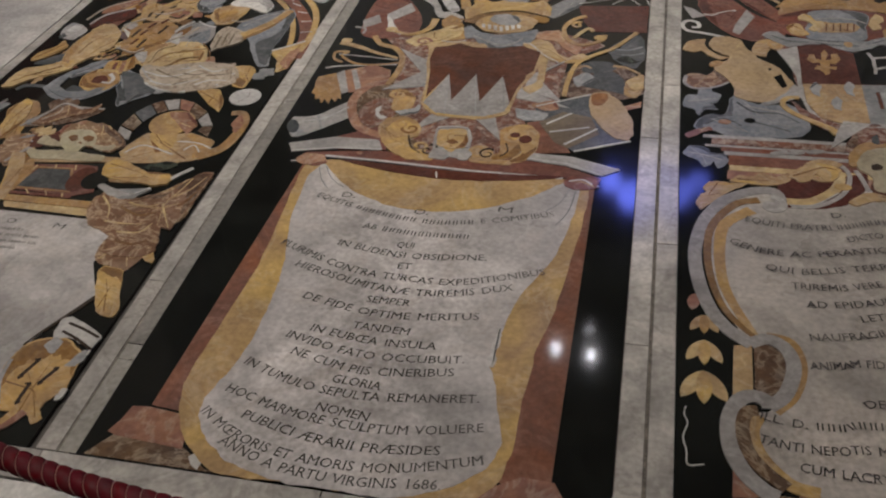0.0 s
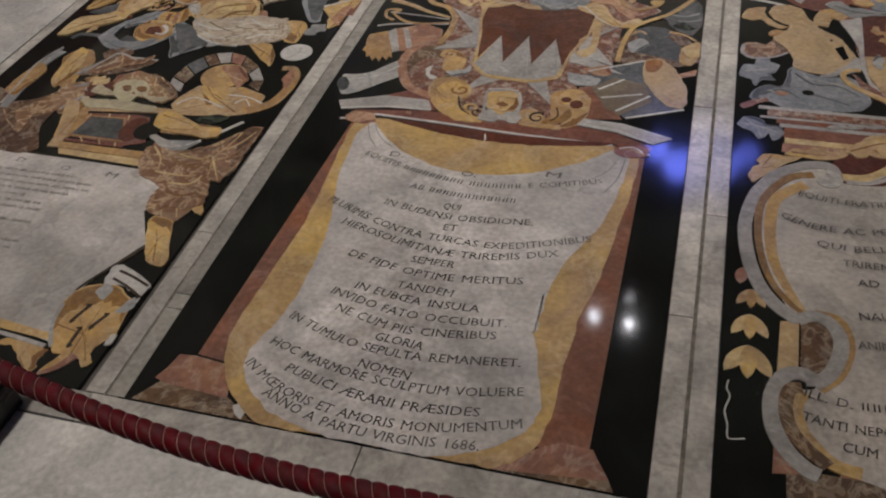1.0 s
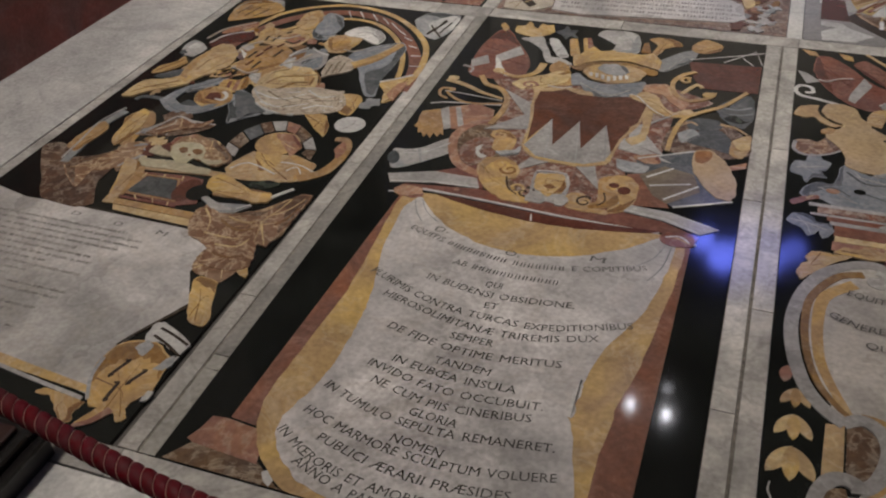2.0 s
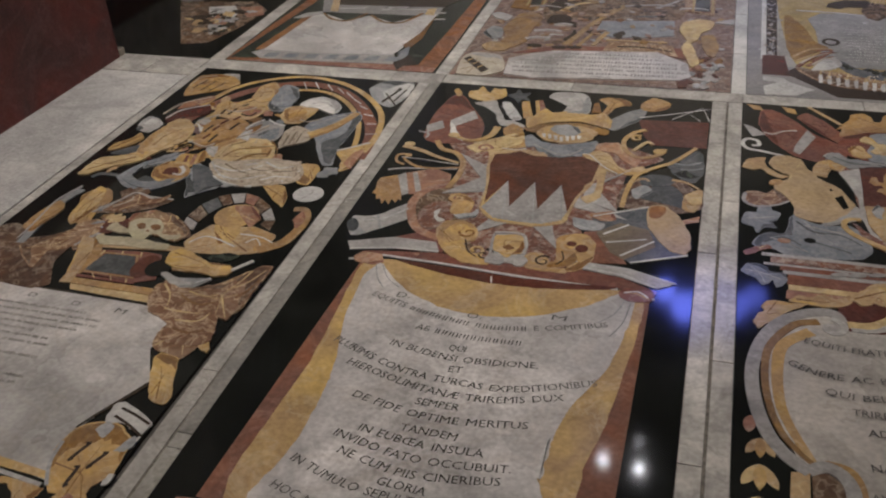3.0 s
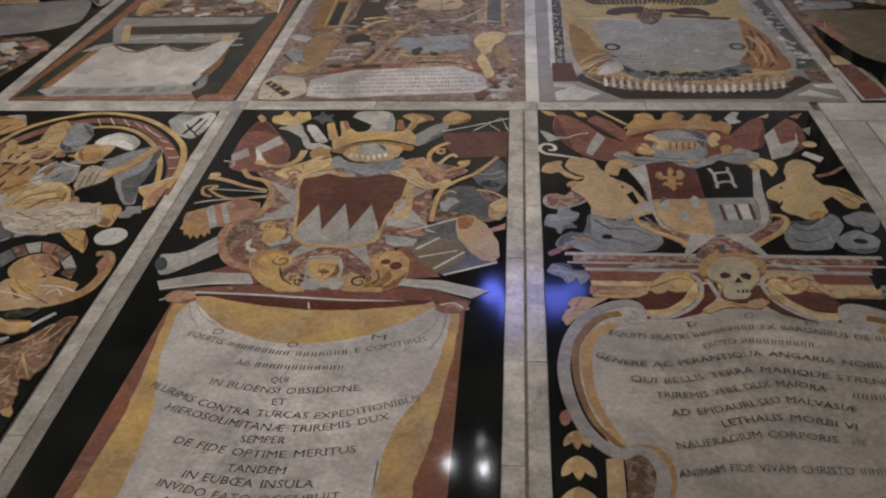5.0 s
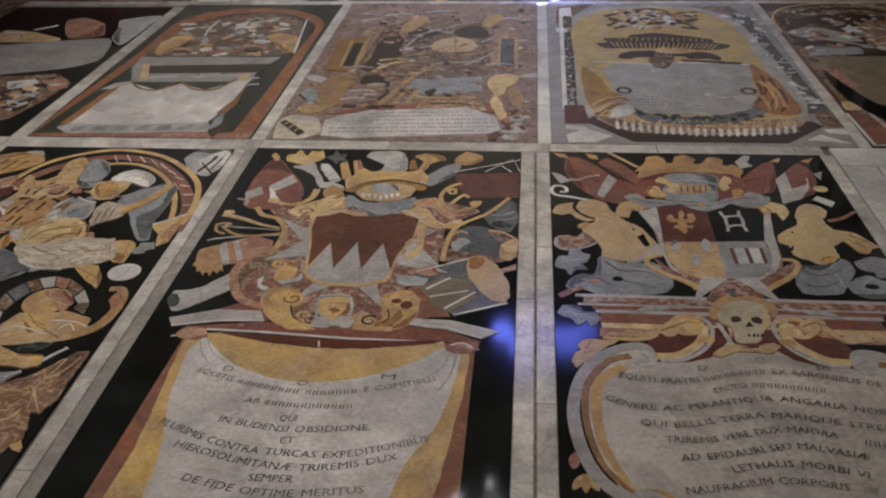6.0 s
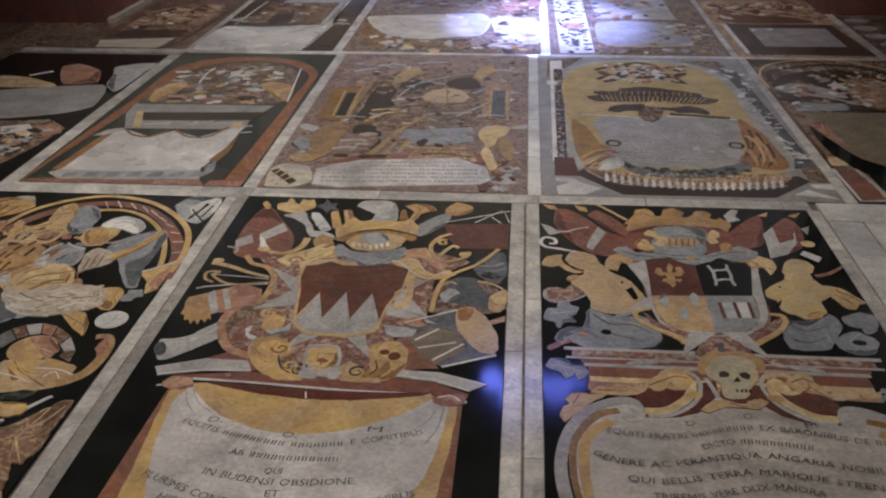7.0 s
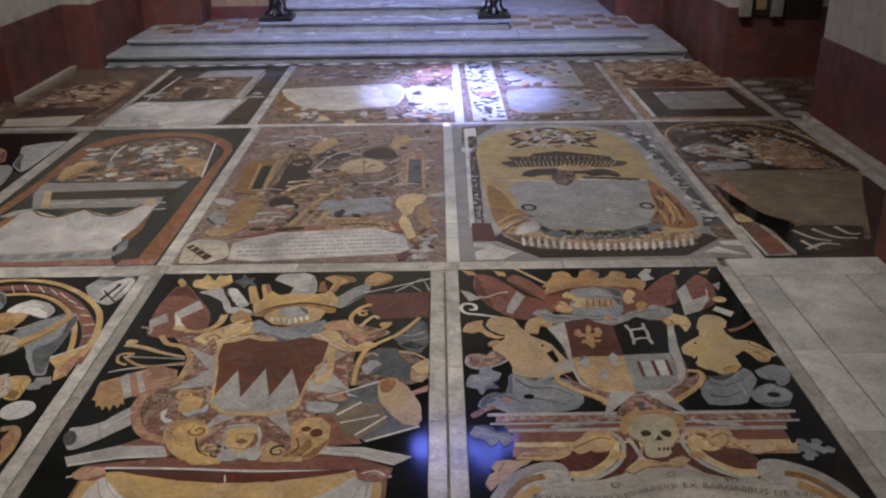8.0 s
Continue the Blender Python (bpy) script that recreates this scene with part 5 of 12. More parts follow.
inlay(SLAB_A, "skull_notch", UMBER, 11, [(53.7, 116.1), (53.9, 117.5), (55.6, 116.0)], False)
inlay(SLAB_A, "robe", VEINED, 9, [(51.3, 165.3), (51.2, 169.8), (56.1, 169.4), (62.8, 167.5), (69.4, 168.3), (70.6, 172.9), (75.5, 174.8), (81.9, 173.3), (85.9, 174.6), (86.3, 168.5), (89.6, 163.3), (88.2, 158.9), (84.0, 158.4), (80.0, 155.0), (75.5, 155.3), (72.8, 151.7), (66.5, 153.4), (60.2, 155.6), (55.1, 159.2)], label="white veined drapery with ruffled edges")
band(SLAB_A, "fold", WHITE, 10, [(53.9, 164.7), (62.1, 162.2), (68.1, 163.7), (72.6, 168.6)], (0.9, 0.3))
band(SLAB_A, "fold", WHITE, 10, [(58.8, 158.4), (66.1, 156.3), (71.9, 158.2), (76.9, 161.8)], (0.9, 0.3))
band(SLAB_A, "fold", WHITE, 10, [(72.5, 171.3), (79.2, 167.6), (84.5, 170.0)], (0.9, 0.3))
band(SLAB_A, "fold", WHITE, 10, [(76.7, 157.5), (80.6, 160.9), (87.0, 161.7)], (0.9, 0.3))
band(SLAB_A, "fold", WHITE, 10, [(51.3, 167.5), (56.2, 161.5), (63.0, 155.9)], (0.9, 0.3))
band(SLAB_A, "fold", OLIVETABLET, 10, [(57.4, 166.9), (63.8, 163.2), (70.5, 161.0)], (0.8, 0.2))
band(SLAB_A, "fold", OLIVETABLET, 10, [(68.6, 165.1), (74.5, 164.5), (78.8, 167.6)], (0.8, 0.2))
band(SLAB_A, "fold", OLIVETABLET, 10, [(68.2, 156.5), (73.2, 160.1)], (0.8, 0.2))
band(SLAB_A, "fold", OLIVETABLET, 10, [(78.1, 164.1), (83.1, 165.5), (86.3, 166.7)], (0.8, 0.2))
inlay(SLAB_A, "drapery", DRAPERY, 8, [(76.3, 81.5), (75.7, 85.6), (76.1, 89.9), (76.0, 92.2), (79.7, 91.8), (85.8, 89.3), (90.8, 92.0), (96.2, 94.2), (99.6, 100.5), (102.0, 105.4), (106.1, 106.1), (106.1, 101.9), (106.1, 92.9), (105.6, 84.3), (104.5, 77.6), (101.8, 77.7), (103.8, 71.2), (104.4, 67.6), (101.7, 64.8), (93.6, 64.0), (89.1, 65.8), (88.5, 71.4), (84.0, 74.6), (79.5, 76.1)], label="brown veined drapery")
band(SLAB_A, "drapery_fold", PALEGOLD, 9, [(97.1, 88.6), (100.2, 83.6), (103.8, 78.0)], (0.8, 0.3))
band(SLAB_A, "drapery_fold", PALEGOLD, 9, [(83.5, 78.5), (89.2, 78.0), (95.3, 78.3)], (0.8, 0.3))
band(SLAB_A, "drapery_fold", PALEGOLD, 9, [(76.9, 90.0), (81.6, 85.0), (83.7, 79.8)], (0.8, 0.3))
band(SLAB_A, "drapery_fold", PALEGOLD, 9, [(89.6, 74.1), (96.3, 74.9), (98.3, 79.3)], (0.8, 0.3))
band(SLAB_A, "drapery_fold", PALEGOLD, 9, [(98.4, 91.6), (102.4, 96.5), (104.8, 103.3)], (0.8, 0.3))
band(SLAB_A, "drapery_fold", PALEGOLD, 9, [(86.5, 87.9), (92.7, 86.6), (96.1, 88.2)], (0.8, 0.3))
band(SLAB_A, "drapery_fold", UMBER, 9, [(85.1, 85.5), (92.2, 82.4), (96.9, 84.4)], (1.2, 0.4))
band(SLAB_A, "drapery_fold", UMBER, 9, [(102.0, 87.9), (103.9, 91.5), (105.3, 98.3)], (1.2, 0.4))
band(SLAB_A, "drapery_fold", UMBER, 9, [(90.8, 70.5), (96.6, 69.4), (100.7, 71.5)], (1.2, 0.4))
inlay(SLAB_A, "limb", GOLD, 9, [(70.2, 101.0), (69.0, 106.5), (71.2, 108.7), (75.5, 108.0), (80.8, 105.6), (86.2, 102.6), (92.8, 102.9), (93.8, 98.8), (89.7, 97.0), (83.8, 98.0), (79.1, 98.0), (74.0, 99.1)])
band(SLAB_A, "limb_line", PALEGOLD, 10, [(71.1, 103.6), (75.3, 104.8), (82.3, 102.7), (88.6, 100.5)], (0.9, 0.4))
inlay(SLAB_A, "page", SILVER, 9, [(72.3, 94.6), (73.8, 96.0), (81.0, 92.9), (85.9, 92.4), (90.0, 95.3), (87.1, 90.3), (83.0, 89.2), (78.0, 90.7)])
inlay(SLAB_A, "hat", WHITE, 9, [(63.3, 223.9), (65.2, 229.9), (70.3, 233.3), (78.1, 230.0), (82.6, 223.6), (81.7, 217.4), (77.7, 218.6), (72.3, 222.0), (67.2, 222.0)], label="white marble cap")
band(SLAB_A, "hat_fold", SILVER, 10, [(68.3, 225.6), (74.0, 227.3), (80.3, 222.2)], 0.7)
inlay(SLAB_A, "head_shape", GOLD, 9, [(60.2, 214.6), (61.0, 221.4), (65.4, 221.3), (69.7, 217.3), (69.7, 210.2), (67.4, 206.7), (63.6, 208.5)])
inlay(SLAB_A, "ball", SLATE, 9, [(50.1, 222.6), (48.0, 234.8), (49.8, 241.1), (54.4, 239.7), (59.5, 231.7), (59.8, 224.2), (56.6, 219.9)])
inlay(SLAB_A, "ball", PALEGOLD, 9, [(38.7, 227.4), (38.7, 235.8), (42.0, 238.5), (46.5, 234.7), (48.6, 226.0), (44.9, 222.7)])
band(SLAB_A, "arm", GOLD, 9, [(79.0, 196.6), (83.0, 201.6), (87.9, 208.9)], (4.2, 3.6))
inlay(SLAB_A, "sleeve", VEINED, 9, [(71.8, 183.2), (70.2, 194.7), (72.3, 201.0), (76.2, 200.4), (81.3, 192.9), (78.6, 189.2), (74.1, 185.8)])
band(SLAB_A, "fold", OLIVETABLET, 10, [(72.5, 185.7), (71.4, 194.8)], 0.7, False)
band(SLAB_A, "fold", OLIVETABLET, 10, [(74.8, 186.9), (73.1, 197.5)], 0.7, False)
band(SLAB_A, "fold", OLIVETABLET, 10, [(77.0, 188.5), (75.9, 197.3)], 0.7, False)
inlay(SLAB_A, "horn", PALEGOLD, 9, [(4.4, 148.5), (4.0, 155.4), (5.5, 162.2), (13.2, 165.4), (18.5, 170.6), (22.6, 170.2), (23.5, 164.3), (18.3, 159.2), (12.0, 154.1), (8.5, 149.4)])
band(SLAB_A, "horn_line", UMBER, 10, [(6.2, 152.1), (11.6, 158.4), (19.4, 165.2)], (0.4, 1.0))
inlay(SLAB_A, "figure", PALEGOLD, 9, [(16.7, 169.5), (14.0, 182.1), (15.5, 192.4), (17.9, 199.5), (22.2, 201.0), (28.9, 193.8), (31.5, 184.0), (29.6, 176.6), (25.3, 171.4), (23.6, 166.1)], label="plain pale yellow marble shape among scrolls")
band(SLAB_A, "figure_line", OLDGOLD, 10, [(20.4, 175.6), (20.9, 185.4), (24.7, 191.8)], (1.2, 0.5))
band(SLAB_A, "figure_line", OLDGOLD, 10, [(24.8, 172.3), (27.0, 181.1), (29.7, 187.3)], (1.2, 0.5))
band(SLAB_A, "rib", CHARCOAL, 10, [(31.1, 173.9), (33.5, 176.1), (35.0, 179.1)], (0.7, 0.3))
band(SLAB_A, "rib", CHARCOAL, 10, [(28.6, 177.4), (30.8, 179.6), (32.1, 182.6)], (0.7, 0.3))
band(SLAB_A, "rib", CHARCOAL, 10, [(34.0, 171.4), (36.1, 173.5), (37.4, 176.5)], (0.7, 0.3))
band(SLAB_A, "anchor", SLATE, 9, [(23.3, 151.2), (31.0, 146.2), (38.0, 145.9), (42.2, 150.5), (44.6, 157.5)], (4.0, 2.2))
band(SLAB_A, "anchor", SLATE, 9, [(24.7, 150.9), (25.2, 159.6), (29.1, 164.9), (34.6, 172.0)], (2.6, 2.6))
inlay(SLAB_A, "shell", GOLD, 9, [(34.6, 152.5), (32.3, 159.5), (35.7, 162.6), (41.8, 163.3), (45.8, 160.3), (47.4, 155.3), (44.5, 152.4), (39.6, 151.0)])
inlay(SLAB_A, "shell_shade", BROWN, 10, [(37.3, 155.0), (36.7, 159.2), (39.9, 160.4), (42.9, 157.3), (41.6, 154.6)])
band(SLAB_A, "crescent", WHITE, 11, [(41.2, 155.4), (44.4, 155.4), (44.1, 158.8), (41.4, 161.5)], (0.8, 1.6))
inlay(SLAB_A, "dark_cloth", DARKGREY, 9, [(45.1, 163.7), (52.6, 162.8), (58.9, 155.4), (64.3, 151.9), (59.0, 148.4), (57.1, 143.8), (51.5, 152.4)])
inlay(SLAB_A, "palm", DRAPERY, 9, [(30.2, 126.3), (32.0, 132.1), (33.3, 138.9), (37.0, 140.1), (44.8, 136.4), (49.0, 140.8), (48.7, 135.4), (43.8, 132.5), (39.2, 129.3), (35.7, 126.2)])
band(SLAB_A, "palm_edge", SILVER, 10, [(30.2, 126.3), (32.9, 134.1), (35.6, 139.6), (43.7, 137.0)], (0.6, 1.0))
band(SLAB_A, "palm_rib", CREAM, 10, [(33.0, 128.8), (36.6, 133.5), (36.3, 136.9)], 0.5)
band(SLAB_A, "badge_bar", CHARCOAL, 9, [(97.6, 233.0), (101.5, 247.8)], 0.9, False)
band(SLAB_A, "stroke", BROWN, 11, [(38.6, 197.4), (37.8, 193.2)], 0.7, False)
band(SLAB_A, "stroke", BROWN, 11, [(39.4, 203.8), (38.1, 199.5)], 0.7, False)
band(SLAB_A, "stroke", BROWN, 11, [(38.4, 189.8), (37.6, 185.2)], 0.7, False)
band(SLAB_A, "stroke", BROWN, 11, [(43.2, 207.5), (41.8, 204.1)], 0.7, False)
band(SLAB_A, "scroll_light", CREAM, 10, [(27.9, 195.3), (28.9, 202.8), (33.4, 207.5)], (0.5, 1.1))
band(SLAB_A, "scroll_light", CREAM, 10, [(34.4, 212.0), (40.6, 212.7), (45.9, 217.7)], (0.5, 1.1))
band(SLAB_A, "scroll_light", CREAM, 10, [(35.6, 181.1), (41.7, 178.9), (44.8, 182.1)], (0.5, 1.1))
band(SLAB_A, "scroll_light", CREAM, 10, [(51.9, 189.7), (56.6, 195.2), (59.0, 201.7)], (0.5, 1.1))
band(SLAB_A, "fold", TAN, 11, [(51.7, 172.1), (51.2, 181.4), (56.5, 186.3)], (1.4, 0.4))
band(SLAB_A, "fold", TAN, 11, [(59.4, 169.8), (62.4, 175.6), (69.3, 178.2)], (1.4, 0.4))
band(SLAB_A, "fold", TAN, 11, [(60.1, 182.8), (65.7, 183.5), (69.6, 184.8)], (1.4, 0.4))
# slab with the unrolled scroll
inlay(SLAB_B, "ground", BRECCIA, 1, [(18.3, 204.3), (37.4, 205.8), (65.3, 208.9), (85.6, 210.5), (101.8, 202.5), (90.3, 189.4), (89.6, 163.6), (88.9, 155.1), (80.1, 149.7), (82.3, 139.0), (74.9, 126.8), (60.1, 123.4), (44.9, 126.9), (34.2, 135.9), (24.6, 139.5), (20.5, 149.4), (19.8, 159.0), (24.7, 164.6), (29.7, 168.1), (28.5, 188.5)], label="red speckled breccia ground behind the shield")
inlay(SLAB_B, "banner", RED, 1, [(9.0, 204.2), (6.6, 221.4), (8.6, 243.4), (14.0, 246.1), (28.9, 221.5), (30.6, 204.4), (15.5, 200.1)])
inlay(SLAB_B, "banner_stripe", SILVER, 2, [(6.6, 214.9), (11.9, 220.5), (14.6, 213.8), (8.7, 208.3)], False)
inlay(SLAB_B, "banner_stripe", SILVER, 2, [(15.0, 220.8), (22.3, 231.9), (25.7, 225.1), (17.9, 215.6)], False)
inlay(SLAB_B, "crescent", WHITE, 3, [(15.5, 220.0), (18.9, 208.4), (24.9, 203.8), (20.8, 211.3), (18.3, 216.2)])
inlay(SLAB_B, "rosette", DARKGREY, 1, [(32.1, 250.1), (35.3, 252.5), (35.8, 257.7), (38.4, 252.9), (41.9, 254.2), (40.8, 249.5), (43.7, 245.1), (39.4, 246.8), (38.5, 242.8), (36.0, 246.8)], False)
inlay(SLAB_B, "baton", GOLD, 2, [(40.0, 243.5), (42.2, 244.1), (46.2, 228.3), (43.8, 228.3)], False)
inlay(SLAB_B, "baton", GOLD, 2, [(45.2, 246.1), (46.8, 246.8), (49.6, 234.5), (48.0, 233.9)], False)
inlay(SLAB_B, "plume", GREY, 1, [(76.0, 229.4), (85.5, 242.9), (92.4, 246.9), (89.8, 234.1), (80.9, 223.4)])
inlay(SLAB_B, "plume_tip", GOLD, 2, [(88.7, 249.5), (93.2, 257.7), (100.4, 253.6), (100.0, 247.6), (95.3, 244.3), (90.5, 244.3)])
inlay(SLAB_B, "chest", BROWN, 1, [(89.3, 235.3), (116.6, 237.3), (116.6, 214.1), (96.3, 213.4), (92.6, 221.4)], False)
band(SLAB_B, "cord", WHITE, 2, [(89.6, 237.2), (103.6, 243.6), (116.6, 250.2)], 0.5)
band(SLAB_B, "cord", WHITE, 2, [(102.4, 237.9), (113.7, 250.9), (116.6, 238.6)], 0.6, False)
band(SLAB_B, "cord", WHITE, 2, [(109.0, 243.6), (113.2, 237.9)], 0.4)
band(SLAB_B, "hunting_horn", GOLD, 4, [(22.0, 206.5), (27.4, 204.4), (32.1, 206.6), (35.0, 211.4), (35.5, 218.6)], (1.8, 3.0))
oval(SLAB_B, "horn_end", PALEGOLD, 5, 20.2, 207.8, 2.3, 2.0, 0)
band(SLAB_B, "strap", GOLD, 4, [(15.0, 202.0), (19.0, 195.7), (25.1, 193.1), (29.6, 186.5), (30.8, 177.5), (29.6, 165.8)], 2.2)
inlay(SLAB_B, "star_ray", SILVER, 4, [(27.2, 193.1), (40.5, 184.2), (43.0, 169.5), (40.7, 166.0), (28.3, 162.0), (39.2, 175.9)], False)
inlay(SLAB_B, "star_ray", SILVER, 4, [(77.4, 177.0), (91.7, 192.4), (80.3, 177.1), (90.5, 161.0), (77.4, 166.7)], False)
inlay(SLAB_B, "star_ray", SILVER, 4, [(75.2, 170.0), (93.8, 156.8), (75.4, 161.6)], False)
inlay(SLAB_B, "star_ray", SILVER, 4, [(58.2, 149.2), (44.4, 137.6), (49.7, 150.1)], False)
inlay(SLAB_B, "star_ray", SILVER, 4, [(62.0, 149.3), (74.1, 135.0), (69.8, 150.5)], False)
inlay(SLAB_B, "star_ray", GREY, 3, [(31.0, 162.5), (42.5, 171.8), (43.0, 166.1)], False)
inlay(SLAB_B, "shield_frame", PALEGOLD, 5, [(38.9, 195.9), (48.6, 200.8), (64.1, 198.3), (80.3, 196.4), (79.5, 179.9), (77.8, 173.8), (75.6, 166.7), (74.8, 156.4), (73.5, 150.6), (66.8, 146.8), (58.1, 146.6), (50.0, 147.6), (43.8, 155.0), (42.8, 167.2), (39.2, 185.7)])
inlay(SLAB_B, "shield_field", BROWN, 6, [(40.1, 194.9), (44.4, 196.0), (48.9, 198.9), (54.4, 196.1), (64.4, 196.2), (71.6, 198.9), (79.5, 194.8), (78.7, 180.6), (76.5, 177.0), (76.6, 174.2), (74.7, 167.8), (73.6, 157.9), (68.6, 175.7), (63.5, 157.7), (59.1, 176.0), (53.9, 157.5), (49.5, 175.4), (44.8, 158.8), (42.3, 176.5), (40.2, 185.7)], False, label="dark red shield with three pale spikes")
inlay(SLAB_B, "shield_base", SILVER, 6, [(49.5, 175.4), (53.9, 157.5), (59.1, 176.0), (63.5, 157.7), (68.6, 175.7), (73.6, 157.9), (72.6, 152.2), (66.6, 148.4), (57.8, 148.2), (49.9, 149.1), (44.6, 155.2)], False)
band(SLAB_B, "spike_joint", GREY, 7, [(49.5, 175.4), (53.2, 149.1)], 0.25, False)
band(SLAB_B, "spike_joint", GREY, 7, [(59.1, 176.0), (63.7, 148.3)], 0.25, False)
band(SLAB_B, "spike_joint", GREY, 7, [(68.6, 175.7), (72.6, 152.6)], 0.25, False)
band(SLAB_B, "leg_ring", PINK, 3, [(30.3, 168.1), (24.4, 165.7), (20.4, 156.8), (21.8, 147.4), (27.1, 137.6), (36.0, 133.1)], 3.2)
inlay(SLAB_B, "moon", WHITE, 4, [(31.3, 151.3), (29.7, 149.6), (30.5, 145.6), (33.0, 143.2), (34.8, 144.7), (32.7, 145.6), (31.3, 147.6)])
oval(SLAB_B, "ring_ground", BRECCIA, 3, 30.7, 147.6, 6.2, 9, 0)
curl(SLAB_B, "volute", GOLD, 5, 35.6, 160.4, 3.6, 200, 1.1, 1.6)
curl(SLAB_B, "volute", GOLD, 5, 41.2, 140.9, 3.6, 10, 1.1, 1.7)
inlay(SLAB_B, "scroll", GOLD, 4, [(33.4, 138.2), (35.5, 144.1), (41.8, 145.4), (45.0, 140.0), (43.4, 134.2), (45.7, 128.7), (51.5, 126.2), (52.9, 123.2), (43.7, 122.9), (37.7, 128.5)])
inlay(SLAB_B, "scroll", GOLD, 4, [(73.1, 140.6), (77.5, 144.3), (82.7, 142.4), (83.4, 134.3), (79.6, 126.0), (70.5, 122.3), (66.3, 122.9), (66.3, 130.7), (69.7, 131.2), (70.8, 126.7), (75.2, 128.6)])
curl(SLAB_B, "volute", GOLD, 5, 49.2, 128.8, 3.8, 180, 1.2, 1.5)
curl(SLAB_B, "volute", GOLD, 5, 68.3, 128.4, 3.8, 0, -1.2, 1.5)
curl(SLAB_B, "volute", PALEGOLD, 5, 78.3, 137.0, 3.4, 90, 1.2, 1.5)
inlay(SLAB_B, "shell_frame", SILVER, 4, [(54.3, 140.6), (62.7, 140.0), (64.8, 134.7), (65.4, 128.3), (63.6, 123.5), (57.2, 125.1), (53.6, 128.9), (53.8, 134.5)])
inlay(SLAB_B, "shell", GOLD, 5, [(54.7, 136.8), (57.8, 139.1), (62.9, 137.3), (63.7, 131.0), (61.1, 129.1), (60.1, 126.4), (57.0, 129.0)])
inlay(SLAB_B, "oak_leaf", GREY, 5, [(76.2, 154.8), (82.4, 153.9), (86.9, 152.9), (86.2, 148.4), (79.8, 147.7), (77.2, 149.7)])
inlay(SLAB_B, "scroll", PINK, 4, [(80.9, 158.1), (88.4, 161.0), (90.2, 156.1), (85.7, 154.6)])
inlay(SLAB_B, "laurel", DARKGREY, 1, [(103.7, 201.2), (108.5, 207.9), (114.1, 212.1), (115.5, 203.9), (112.4, 198.6), (116.6, 194.8), (113.8, 186.7), (109.0, 188.4), (105.2, 193.4)])
inlay(SLAB_B, "laurel_leaf", GREEN, 2, [(105.6, 201.2), (111.1, 205.2), (113.5, 209.4), (112.4, 201.2), (107.5, 198.6)])
inlay(SLAB_B, "laurel_leaf", GREEN, 2, [(106.5, 192.1), (111.3, 196.0), (115.5, 192.2), (111.4, 189.7)])
inlay(SLAB_B, "trophy", BROWNBRECCIA, 1, [(89.9, 180.8), (96.5, 186.5), (104.2, 188.3), (110.3, 186.0), (116.6, 177.7), (116.6, 168.5), (106.3, 163.5), (89.4, 165.4)])
inlay(SLAB_B, "trophy_cloth", DARKGREY, 2, [(96.1, 172.7), (102.0, 184.6), (109.2, 179.9), (111.8, 168.4), (103.7, 170.5)])
inlay(SLAB_B, "trophy_cloth", GREY, 2, [(92.9, 177.3), (97.4, 182.1), (100.0, 177.4), (95.1, 171.5)])
inlay(SLAB_B, "glove", PALEGOLD, 2, [(110.5, 172.9), (112.2, 178.8), (116.6, 182.4), (116.6, 170.8), (114.6, 166.3), (111.2, 167.3)])
inlay(SLAB_B, "glove", GOLD, 2, [(94.1, 186.9), (99.4, 189.0), (102.5, 186.6), (97.3, 183.3)])
inlay(SLAB_B, "staff_end", PINK, 1, [(108.6, 158.6), (116.6, 164.1), (116.6, 160.3), (109.2, 156.5)], False)
inlay(SLAB_B, "drum_body", DARKGREY, 2, [(82.1, 156.6), (99.9, 167.1), (113.9, 139.7), (97.6, 131.5), (93.7, 135.1), (89.0, 141.0)], False, label="brown drum body with white cords")
inlay(SLAB_B, "drum_side", OLIVETABLET, 3, [(84.8, 147.2), (91.8, 154.6), (101.3, 152.0), (104.3, 142.2), (95.4, 133.0), (90.8, 136.2)], False)
band(SLAB_B, "drum_cord", WHITE, 4, [(82.6, 157.0), (99.9, 166.7)], 0.75, False)
band(SLAB_B, "drum_cord", WHITE, 4, [(87.3, 146.5), (94.7, 153.9)], 0.75, False)
band(SLAB_B, "drum_cord", WHITE, 4, [(88.8, 141.8), (101.0, 146.0)], 0.75, False)
band(SLAB_B, "drum_cord", WHITE, 4, [(94.1, 135.1), (103.5, 145.3)], 0.75, False)
band(SLAB_B, "drum_cord", WHITE, 4, [(97.5, 131.7), (114.2, 139.5)], 0.75, False)
inlay(SLAB_B, "drum_head", TAN, 5, [(99.5, 164.2), (101.0, 167.8), (105.0, 168.3), (110.2, 162.3), (114.2, 151.5), (114.9, 143.6), (113.1, 139.7), (109.1, 140.7), (104.1, 147.2), (100.5, 155.3)], label="tan drum head with a pink stain")
inlay(SLAB_B, "drum_stain", ORANGE, 6, [(100.1, 165.1), (102.1, 167.6), (105.0, 167.4), (105.8, 164.4), (103.6, 159.6), (101.0, 159.9)])
inlay(SLAB_B, "gable", RED, 2, [(20.8, 130.6), (34.4, 139.7), (39.5, 125.3), (23.6, 124.2)], False)
inlay(SLAB_B, "gable", RED, 2, [(81.0, 146.7), (85.7, 148.4), (96.6, 130.9), (82.9, 128.8)], False)
inlay(SLAB_B, "cornice", SILVER, 3, [(7.1, 125.5), (21.6, 131.0), (35.8, 130.7), (38.1, 125.6), (23.4, 124.9), (9.4, 121.3)], False)
